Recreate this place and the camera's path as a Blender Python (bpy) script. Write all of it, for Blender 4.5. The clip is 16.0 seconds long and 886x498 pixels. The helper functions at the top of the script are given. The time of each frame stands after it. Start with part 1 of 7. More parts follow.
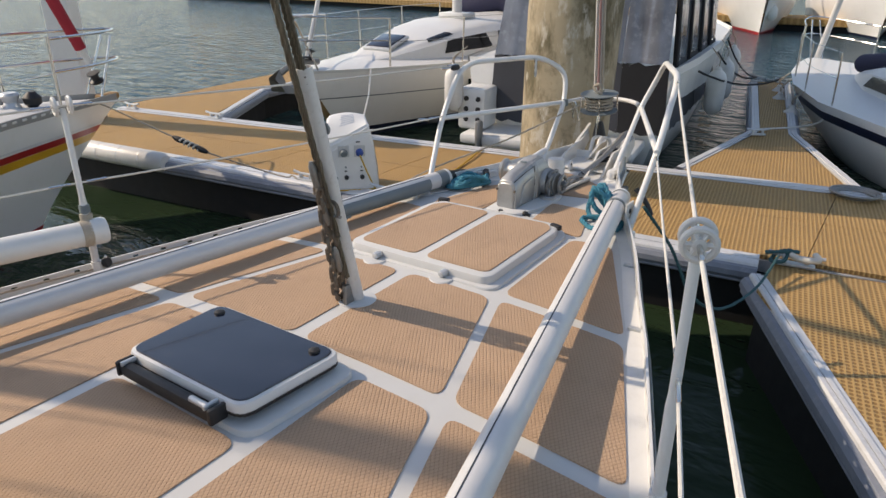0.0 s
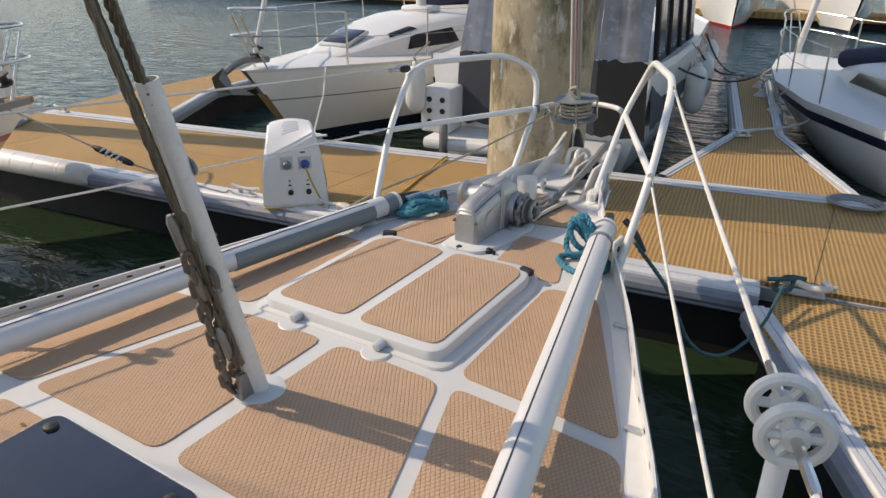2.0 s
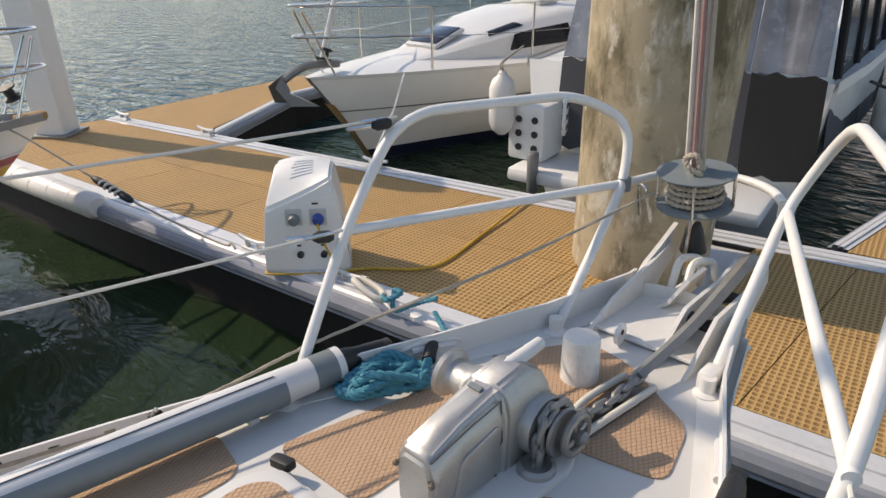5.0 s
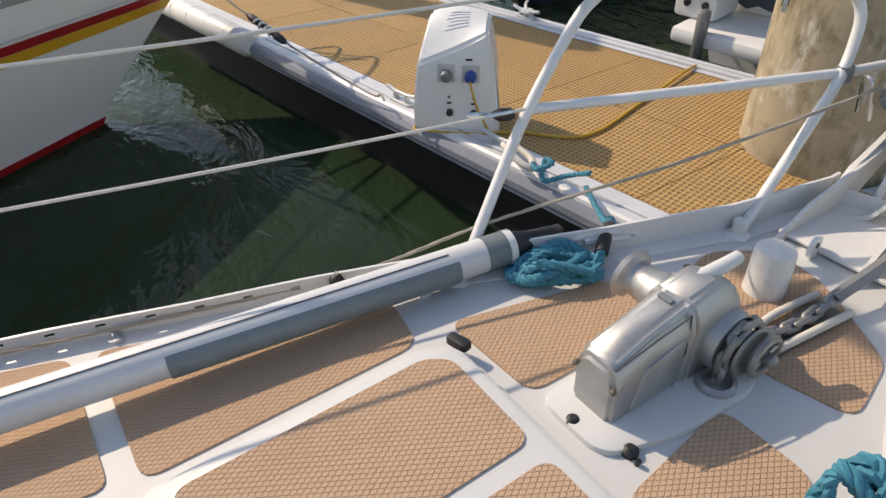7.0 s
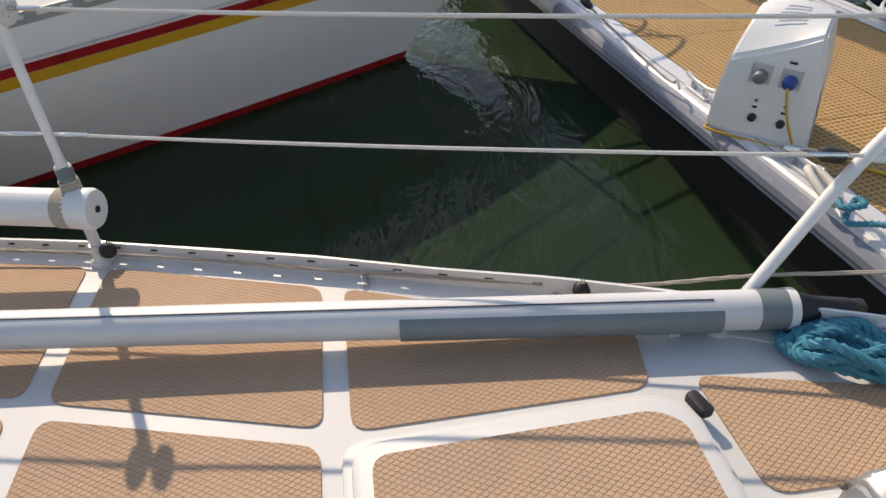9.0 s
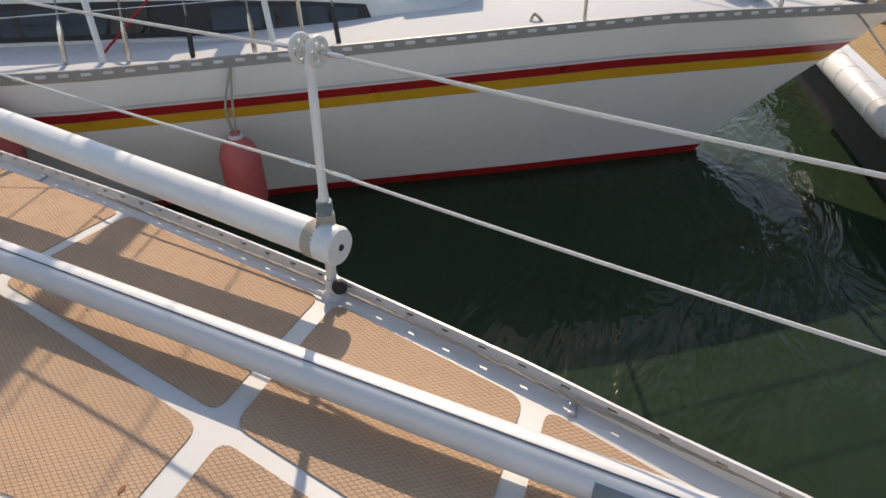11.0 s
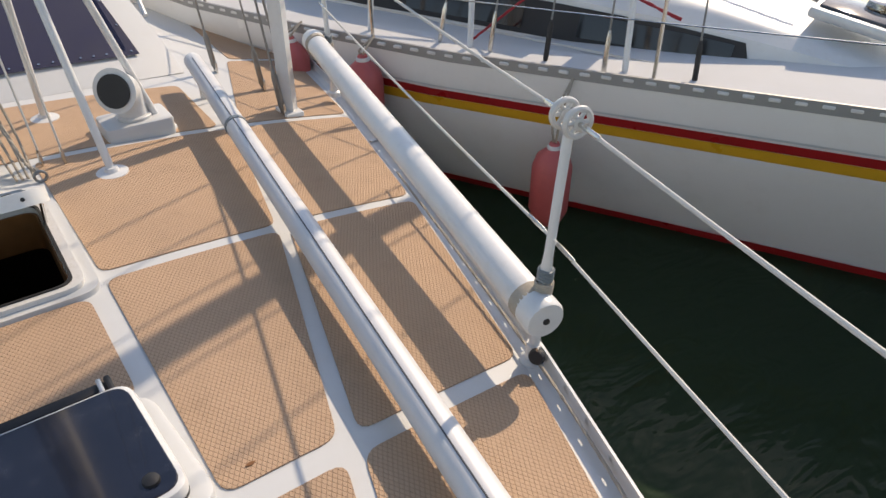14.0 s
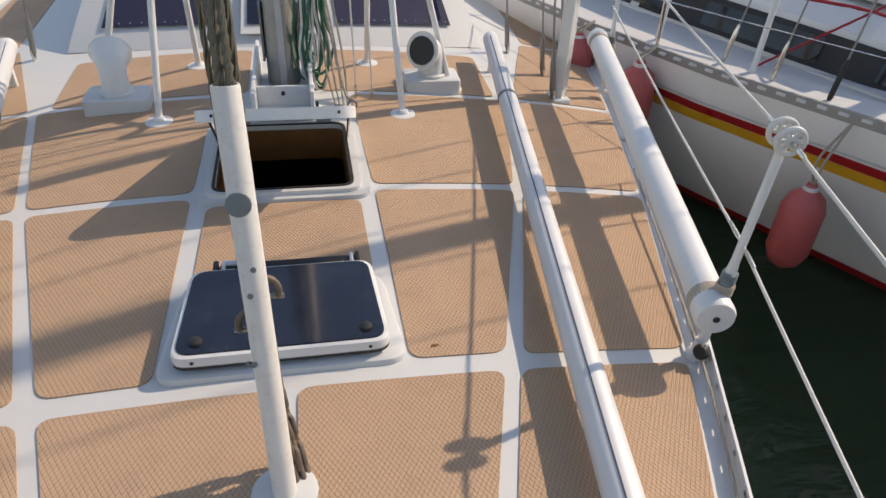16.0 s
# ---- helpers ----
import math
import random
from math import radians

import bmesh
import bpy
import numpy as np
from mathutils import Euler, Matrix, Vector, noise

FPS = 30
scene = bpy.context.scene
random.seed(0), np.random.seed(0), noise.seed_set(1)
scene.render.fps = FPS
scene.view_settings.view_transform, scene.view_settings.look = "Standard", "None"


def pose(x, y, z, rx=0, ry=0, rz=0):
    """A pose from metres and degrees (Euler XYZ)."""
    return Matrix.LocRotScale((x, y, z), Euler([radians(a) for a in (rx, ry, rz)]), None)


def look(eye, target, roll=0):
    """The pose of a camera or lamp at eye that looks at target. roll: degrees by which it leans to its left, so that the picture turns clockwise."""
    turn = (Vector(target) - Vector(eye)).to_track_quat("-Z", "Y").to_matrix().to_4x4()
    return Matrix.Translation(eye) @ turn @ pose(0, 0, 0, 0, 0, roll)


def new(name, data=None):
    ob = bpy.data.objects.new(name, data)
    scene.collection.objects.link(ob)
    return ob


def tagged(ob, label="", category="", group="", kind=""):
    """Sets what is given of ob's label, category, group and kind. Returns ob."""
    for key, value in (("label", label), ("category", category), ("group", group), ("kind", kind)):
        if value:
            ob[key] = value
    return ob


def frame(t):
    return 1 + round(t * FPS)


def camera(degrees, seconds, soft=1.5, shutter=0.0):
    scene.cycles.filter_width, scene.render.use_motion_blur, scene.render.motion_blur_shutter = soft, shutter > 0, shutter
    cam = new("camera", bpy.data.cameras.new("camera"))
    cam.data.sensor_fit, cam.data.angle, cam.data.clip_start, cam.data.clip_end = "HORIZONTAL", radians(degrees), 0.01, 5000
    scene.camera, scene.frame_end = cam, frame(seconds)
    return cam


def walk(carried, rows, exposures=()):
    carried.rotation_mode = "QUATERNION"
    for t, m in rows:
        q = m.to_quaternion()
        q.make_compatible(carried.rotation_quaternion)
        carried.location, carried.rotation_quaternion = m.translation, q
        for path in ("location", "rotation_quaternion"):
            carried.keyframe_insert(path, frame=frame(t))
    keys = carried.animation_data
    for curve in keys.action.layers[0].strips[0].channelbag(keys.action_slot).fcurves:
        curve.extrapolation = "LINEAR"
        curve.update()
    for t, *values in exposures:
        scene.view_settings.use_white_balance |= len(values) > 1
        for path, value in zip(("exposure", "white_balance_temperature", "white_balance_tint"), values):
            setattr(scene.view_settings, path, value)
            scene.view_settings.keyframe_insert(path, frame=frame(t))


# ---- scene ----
cam = camera(67.62, 16.0)
PATH = [
    (0, (1.547, -1.667, 1.187), (0.504, -0.156, 0.394), 0.47),
    (0.5, (1.492, -1.540, 1.148), (0.450, -0.028, 0.355), 0.47),
    (1, (1.439, -1.410, 1.129), (0.357, 0.071, 0.332), 0.47),
    (1.5, (1.369, -1.266, 1.126), (0.330, 0.246, 0.328), 0.48),
    (2, (1.262, -1.038, 1.125), (0.286, 0.510, 0.319), 0.57),
    (2.5, (1.161, -0.754, 1.105), (0.163, 0.781, 0.299), 0.43),
    (3, (1.091, -0.505, 1.082), (0.020, 0.980, 0.278), 0.58),
    (5.5, (0.655, 0.582, 1.082), (-0.706, 1.784, 0.242), -1.36),
    (6, (0.613, 0.547, 1.056), (-0.824, 1.634, 0.189), -1.42),
    (6.5, (0.605, 0.483, 1.101), (-0.757, 1.508, 0.054), -1.49),
    (7, (0.548, 0.447, 1.141), (-0.774, 1.322, -0.079), -1.83),
    (7.5, (0.479, 0.435, 1.148), (-0.893, 1.129, -0.131), -2.11),
    (8, (0.380, 0.451, 1.170), (-1.036, 0.962, -0.147), -2.49),
    (8.5, (0.388, 0.482, 1.193), (-1.079, 0.837, -0.120), -3.39),
    (9, (0.398, 0.467, 1.162), (-1.117, 0.660, -0.130), -2.80),
    (9.5, (0.339, 0.452, 1.130), (-1.245, 0.475, -0.091), -2.60),
    (10, (0.291, 0.450, 1.125), (-1.322, 0.289, -0.046), -2.35),
    (12.5, (-0.059, 0.525, 1.206), (-1.393, -0.414, 0.049), -0.54),
    (13, (-0.121, 0.505, 1.202), (-1.365, -0.544, 0.039), -0.30),
    (13.5, (-0.168, 0.503, 1.230), (-1.296, -0.680, 0.077), -0.45),
    (14, (-0.200, 0.590, 1.256), (-1.190, -0.710, 0.103), -0.10),
    (14.5, (-0.229, 0.730, 1.284), (-1.063, -0.674, 0.130), -0.04),
    (15, (-0.207, 0.844, 1.286), (-0.890, -0.644, 0.138), 0.85),
    (15.5, (-0.175, 0.910, 1.305), (-0.690, -0.641, 0.151), 1.28),
    (16, (-0.143, 0.947, 1.326), (-0.486, -0.649, 0.171), 1.87),
]
walk(cam, [(t, look(eye, target, roll)) for t, eye, target, roll in PATH], exposures=[(0, 0.46, 7550, 14.5), (3, 0.47, 7550, 14.5), (6, 0.56, 7550, 14.5), (14.5, 0.56, 7550, 14.5), (16, 0.49, 7550, 14.5)])

# ---- world and sun ----
SUN_DIR = Vector((-0.852, -0.292, 0.673)).normalized()
world = bpy.data.worlds.new("sky")
scene.world = world
world.use_nodes = True
wn = world.node_tree.nodes
wl = world.node_tree.links
sky = wn.new("ShaderNodeTexSky")
sky.sky_type = "NISHITA"
sky.sun_disc = False
sky.sun_elevation = math.asin(SUN_DIR.z)
sky.sun_rotation = math.atan2(SUN_DIR.x, SUN_DIR.y)
sky.dust_density = 0.5
wn["Background"].inputs["Strength"].default_value = 0.15
wl.new(sky.outputs[0], wn["Background"].inputs[0])
sun = new("sun", bpy.data.lights.new("sun", "SUN"))
sun.data.energy = 2.7
sun.data.angle = radians(0.55)
sun.data.color = (1.0, 0.90, 0.77)
sun.matrix_basis = look(SUN_DIR * 30, (0, 0, 0))

# ---- frames of reference ----
# The yacht lies heeled a little towards its port bow.
BOAT = Matrix.Rotation(radians(1.9), 4, Vector((-0.692, -0.722, 0)))
LAND = Matrix.Identity(4)
WATER = -1.1
DOCK = -0.64

# ---- materials ----


def material(name, base, rough=0.5, metal=0.0, vary=0.08, scale=6.0, grain=0.0, grain_scale=200.0, stain=None, amount=0.0, coat=0.0, rand=0.0, spec=0.5):
    m = bpy.data.materials.new(name)
    m.use_nodes = True
    n, l = m.node_tree.nodes, m.node_tree.links
    p = n["Principled BSDF"]
    p.inputs["Roughness"].default_value = rough
    p.inputs["Metallic"].default_value = metal
    p.inputs["Coat Weight"].default_value = coat
    p.inputs["Specular IOR Level"].default_value = spec
    tc = n.new("ShaderNodeTexCoord")
    big = n.new("ShaderNodeTexNoise")
    big.inputs["Scale"].default_value = scale
    big.inputs["Detail"].default_value = 6
    l.new(tc.outputs["Object"], big.inputs["Vector"])
    mix = n.new("ShaderNodeMix")
    mix.data_type = "RGBA"
    dark = [c * (1 - vary * 2) for c in base]
    lite = [min(1, c * (1 + vary)) for c in base]
    mix.inputs[6].default_value = (*dark, 1)
    mix.inputs[7].default_value = (*lite, 1)
    l.new(big.outputs[0], mix.inputs[0])
    out = mix.outputs[2]
    if stain:
        st = n.new("ShaderNodeTexNoise")
        st.inputs["Scale"].default_value = scale * 3.3
        st.inputs["Detail"].default_value = 8
        st.inputs["Roughness"].default_value = 0.7
        l.new(tc.outputs["Object"], st.inputs["Vector"])
        rm = n.new("ShaderNodeMapRange")
        rm.inputs[1].default_value, rm.inputs[2].default_value = 0.52, 0.75
        rm.inputs[3].default_value, rm.inputs[4].default_value = 0, amount
        l.new(st.outputs[0], rm.inputs[0])
        m2 = n.new("ShaderNodeMix")
        m2.data_type = "RGBA"
        l.new(rm.outputs[0], m2.inputs[0])
        l.new(out, m2.inputs[6])
        m2.inputs[7].default_value = (*stain, 1)
        out = m2.outputs[2]
    if rand:
        oi = n.new("ShaderNodeObjectInfo")
        hs = n.new("ShaderNodeHueSaturation")
        mr = n.new("ShaderNodeMapRange")
        mr.inputs[3].default_value, mr.inputs[4].default_value = 1 - rand, 1 + rand
        l.new(oi.outputs["Random"], mr.inputs[0])
        l.new(mr.outputs[0], hs.inputs["Value"])
        l.new(out, hs.inputs["Color"])
        out = hs.outputs[0]
    l.new(out, p.inputs["Base Color"])
    rr = n.new("ShaderNodeMapRange")
    rr.inputs[3].default_value, rr.inputs[4].default_value = max(0.02, rough - 0.1), min(1, rough + 0.12)
    l.new(big.outputs[0], rr.inputs[0])
    l.new(rr.outputs[0], p.inputs["Roughness"])
    if grain:
        g = n.new("ShaderNodeTexNoise")
        g.inputs["Scale"].default_value = grain_scale
        g.inputs["Detail"].default_value = 3
        l.new(tc.outputs["Object"], g.inputs["Vector"])
        b = n.new("ShaderNodeBump")
        b.inputs["Strength"].default_value = grain
        b.inputs["Distance"].default_value = 0.002
        l.new(g.outputs[0], b.inputs["Height"])
        l.new(b.outputs[0], p.inputs["Normal"])
    return m


def lattice(name, light, dark, px, py, skew, cut, depth, rough=0.75, vary=0.1, rand=0.04, turn=0.0):
    """Moulded deck or grating: raised ridges with sunken diamonds (skew 1) or square holes (skew 0). dark is the shade
    painted into the hollows.
    """
    m = material(name, light, rough, vary=vary, scale=2.5, stain=[c * 0.62 for c in light], amount=0.35, rand=rand)
    n, l = m.node_tree.nodes, m.node_tree.links
    p = n["Principled BSDF"]
    before = p.inputs["Base Color"].links[0].from_socket
    tc = n["Texture Coordinate"]
    rot = n.new("ShaderNodeVectorRotate")
    rot.rotation_type = "Z_AXIS"
    rot.inputs["Angle"].default_value = turn
    l.new(tc.outputs["Object"], rot.inputs["Vector"])
    sp = n.new("ShaderNodeSeparateXYZ")
    l.new(rot.outputs[0], sp.inputs[0])

    def mth(op, a, b=None):
        k = n.new("ShaderNodeMath")
        k.operation = op
        for i, v in enumerate((a, b)):
            if v is None:
                continue
            if isinstance(v, (int, float)):
                k.inputs[i].default_value = v
            else:
                l.new(v, k.inputs[i])
        return k.outputs[0]

    u = mth("MULTIPLY", sp.outputs[0], math.pi / px)
    v = mth("MULTIPLY", sp.outputs[1], math.pi / py)
    if skew:
        u, v = mth("ADD", u, v), mth("SUBTRACT", u, v)
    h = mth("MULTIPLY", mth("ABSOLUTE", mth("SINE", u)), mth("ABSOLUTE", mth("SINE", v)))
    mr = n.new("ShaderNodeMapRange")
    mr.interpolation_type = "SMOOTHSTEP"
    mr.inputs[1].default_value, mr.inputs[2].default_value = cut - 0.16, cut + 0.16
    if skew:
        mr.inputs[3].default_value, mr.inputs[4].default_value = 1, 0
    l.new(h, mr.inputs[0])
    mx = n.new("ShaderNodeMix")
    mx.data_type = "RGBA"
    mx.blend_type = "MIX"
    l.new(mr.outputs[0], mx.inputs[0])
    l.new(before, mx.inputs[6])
    # Shade of the sunken parts, multiplied into their colour.
    hollow_shade = n.new("ShaderNodeMix")
    hollow_shade.data_type = "RGBA"
    hollow_shade.blend_type = "MULTIPLY"
    hollow_shade.inputs[0].default_value = 1
    l.new(before, hollow_shade.inputs[6])
    hollow_shade.inputs[7].default_value = (*dark, 1)
    l.new(hollow_shade.outputs[2], mx.inputs[7])
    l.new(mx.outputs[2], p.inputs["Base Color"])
    b = n.new("ShaderNodeBump")
    b.inputs["Strength"].default_value = 1.0
    b.inputs["Distance"].default_value = depth
    b.invert = True
    l.new(mr.outputs[0], b.inputs["Height"])
    l.new(b.outputs[0], p.inputs["Normal"])
    return m


M_GEL = material("gelcoat_white", (0.57, 0.575, 0.56), 0.52, vary=0.03, scale=3, stain=(0.48, 0.45, 0.38), amount=0.18, grain=0.05, grain_scale=60)
M_PAD = lattice("tan_nonskid", (0.52, 0.35, 0.225), (0.83, 0.80, 0.78), 0.0135, 0.022, 1, 0.2, 0.0019, rough=0.9)
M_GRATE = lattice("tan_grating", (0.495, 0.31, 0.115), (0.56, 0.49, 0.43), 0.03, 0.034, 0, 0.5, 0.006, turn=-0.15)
M_PAINT = material("white_paint", (0.68, 0.68, 0.66), 0.35, vary=0.04, scale=8, stain=(0.45, 0.42, 0.36), amount=0.22)
M_PAINTD = material("white_paint_worn", (0.64, 0.63, 0.60), 0.45, vary=0.06, scale=14, stain=(0.34, 0.29, 0.22), amount=0.4, grain=0.1, grain_scale=90)
M_ALU = material("anodised_aluminium", (0.60, 0.60, 0.595), 0.45, metal=0.1, vary=0.05, scale=9, stain=(0.5, 0.5, 0.5), amount=0.2)
M_ALUD = material("dull_aluminium", (0.55, 0.57, 0.58), 0.45, metal=0.55, vary=0.08, scale=12, stain=(0.33, 0.33, 0.32), amount=0.35)
M_CAST = material("cast_aluminium", (0.42, 0.42, 0.41), 0.44, metal=0.7, vary=0.12, scale=18, stain=(0.25, 0.25, 0.24), amount=0.4, grain=0.15, grain_scale=150)
M_GREY = material("grey_sleeve", (0.16, 0.19, 0.20), 0.5, vary=0.1, scale=12)
M_STEEL = material("stainless_steel", (0.62, 0.61, 0.58), 0.22, metal=1.0, vary=0.06, scale=20)
M_GALV = material("galvanised_steel", (0.27, 0.27, 0.26), 0.5, metal=0.7, vary=0.12, scale=30, stain=(0.22, 0.13, 0.08), amount=0.5, grain=0.15, grain_scale=120)
M_RUST = material("rusty_chain", (0.17, 0.14, 0.11), 0.65, metal=0.4, vary=0.2, scale=40, stain=(0.20, 0.09, 0.04), amount=0.7)
M_GREASE = material("greasy_wire", (0.13, 0.115, 0.085), 0.45, metal=0.4, vary=0.25, scale=60, stain=(0.27, 0.24, 0.18), amount=0.5)
M_RAILN = material("grey_rail", (0.30, 0.30, 0.29), 0.5, metal=0.3, vary=0.08)
M_BLACK = material("black_rubber", (0.016, 0.016, 0.017), 0.55, vary=0.15, scale=20)
M_DARKLINE = material("dark_groove", (0.05, 0.055, 0.065), 0.6, vary=0.1)
M_SMOKE = material("smoked_acrylic", (0.010, 0.013, 0.026), 0.10, vary=0.3, scale=7, coat=0.3, stain=(0.05, 0.055, 0.07), amount=0.35)
M_GASKET = material("black_gasket", (0.02, 0.02, 0.02), 0.6)
M_NAVY = material("navy_canvas", (0.018, 0.02, 0.055), 0.85, vary=0.12, scale=8, grain=0.3, grain_scale=500)
M_WOODIN = material("varnished_wood", (0.24, 0.10, 0.03), 0.4, vary=0.2, scale=12)
# Near-black brown: the shade inside the cabin is put into this colour.
M_CABINSHADE = material("shaded_cabin_lining", (0.03, 0.018, 0.012), 0.8)
M_ROPE = material("white_rope", (0.62, 0.60, 0.55), 0.85, vary=0.08, scale=80, grain=0.6, grain_scale=350)
M_ROPEB = material("beige_rope", (0.40, 0.35, 0.28), 0.9, vary=0.12, scale=80, grain=0.6, grain_scale=350)
M_BLUE = material("blue_rope", (0.035, 0.22, 0.30), 0.75, vary=0.2, scale=60, grain=0.4, grain_scale=300, stain=(0.10, 0.36, 0.42), amount=0.4)
M_TEAL = material("teal_rope", (0.03, 0.10, 0.11), 0.8, vary=0.15, scale=60)
M_GREEN = material("green_rope", (0.05, 0.17, 0.10), 0.8, vary=0.25, scale=60, stain=(0.30, 0.42, 0.33), amount=0.5)
M_REDROPE = material("red_rope", (0.32, 0.02, 0.03), 0.8, vary=0.1, scale=60)
M_PINKROPE = material("faded_red_rope", (0.34, 0.19, 0.17), 0.85, vary=0.1, scale=60)
M_BLACKROPE = material("black_rope", (0.02, 0.02, 0.022), 0.85, vary=0.1, scale=60)
M_HULL = material("white_hull", (0.88, 0.87, 0.84), 0.22, vary=0.03, scale=1.2, stain=(0.55, 0.52, 0.44), amount=0.15, coat=0.2)
M_DECKN = material("cream_deck", (0.60, 0.57, 0.50), 0.55, vary=0.05, scale=3, grain=0.1)
M_DECKG = material("grey_moulded_deck", (0.60, 0.60, 0.585), 0.8, vary=0.06, scale=3, grain=0.1)
M_RED = material("red_stripe", (0.38, 0.018, 0.02), 0.3, vary=0.05)
M_YEL = material("yellow_stripe", (0.70, 0.38, 0.03), 0.3, vary=0.05)
M_NAVYH = material("navy_antifouling", (0.012, 0.018, 0.045), 0.45, vary=0.1)
M_GLASS = material("tinted_window", (0.008, 0.009, 0.011), 0.08, vary=0.1)
M_FENDER = material("faded_red_vinyl", (0.50, 0.105, 0.10), 0.45, vary=0.1, scale=9, stain=(0.30, 0.08, 0.07), amount=0.4)
M_FENDW = material("white_vinyl", (0.66, 0.65, 0.62), 0.4, vary=0.05, scale=8, stain=(0.4, 0.38, 0.34), amount=0.25)
M_PILE = material("weathered_pile", (0.42, 0.35, 0.235), 0.8, vary=0.3, scale=2.6, grain=0.8, grain_scale=26, stain=(0.13, 0.105, 0.055), amount=0.9)


def peeling(m, peel, size, low, high):
    """Adds upright streaks and flaking patches of another colour to a material."""
    n, l = m.node_tree.nodes, m.node_tree.links
    p = n["Principled BSDF"]
    before = p.inputs["Base Color"].links[0].from_socket
    mp = n.new("ShaderNodeMapping")
    mp.inputs["Scale"].default_value = (1, 1, 0.38)
    l.new(n["Texture Coordinate"].outputs["Object"], mp.inputs["Vector"])
    ns = n.new("ShaderNodeTexNoise")
    ns.inputs["Scale"].default_value = size
    ns.inputs["Detail"].default_value = 9
    ns.inputs["Roughness"].default_value = 0.66
    l.new(mp.outputs[0], ns.inputs["Vector"])
    mr = n.new("ShaderNodeMapRange")
    mr.inputs[1].default_value, mr.inputs[2].default_value = low, high
    l.new(ns.outputs[0], mr.inputs[0])
    mx = n.new("ShaderNodeMix")
    mx.data_type = "RGBA"
    mx.inputs[7].default_value = (*peel, 1)
    l.new(mr.outputs[0], mx.inputs[0])
    l.new(before, mx.inputs[6])
    l.new(mx.outputs[2], p.inputs["Base Color"])


peeling(M_PILE, (0.12, 0.10, 0.055), 2.6, 0.49, 0.60)
peeling(M_PILE, (0.50, 0.46, 0.38), 7.5, 0.55, 0.63)
M_FLOAT = material("black_float", (0.004, 0.004, 0.0045), 0.8, vary=0.2, scale=10)
M_DOCKALU = material("dock_aluminium", (0.64, 0.645, 0.65), 0.5, metal=0.2, vary=0.07, scale=5, stain=(0.3, 0.29, 0.27), amount=0.3)
M_RUBRAIL = material("grey_rub_rail", (0.20, 0.22, 0.26), 0.5, vary=0.08, scale=5, stain=(0.42, 0.43, 0.45), amount=0.3)
M_PED = material("white_plastic", (0.74, 0.74, 0.72), 0.4, vary=0.03, scale=5, stain=(0.5, 0.47, 0.42), amount=0.15)
M_PEDG = material("pale_grey_panel", (0.56, 0.57, 0.57), 0.45, vary=0.03)
M_SOCK = material("blue_socket", (0.02, 0.07, 0.30), 0.4)
M_YCABLE = material("yellow_cable", (0.55, 0.33, 0.03), 0.5, vary=0.1)
M_CANVAS = material("grey_canvas", (0.055, 0.058, 0.068), 0.8, vary=0.15, scale=4, grain=0.2, grain_scale=300)
M_BCANVAS = material("black_canvas", (0.012, 0.012, 0.014), 0.8, vary=0.15, scale=4)
M_VINYL = material("clear_vinyl_smoky", (0.20, 0.215, 0.25), 0.12, vary=0.35, scale=3.0, stain=(0.35, 0.37, 0.40), amount=0.6, coat=0.4)
M_TIMBER = material("bare_timber", (0.34, 0.20, 0.08), 0.7, vary=0.15, scale=20)
M_MAST = material("old_mast", (0.40, 0.39, 0.36), 0.5, metal=0.3, vary=0.12, scale=8, stain=(0.17, 0.15, 0.12), amount=0.6)
M_SAILR = material("red_sailcloth", (0.36, 0.02, 0.035), 0.8, vary=0.1, scale=12)
M_MARK = material("printed_grey", (0.48, 0.51, 0.58), 0.6)


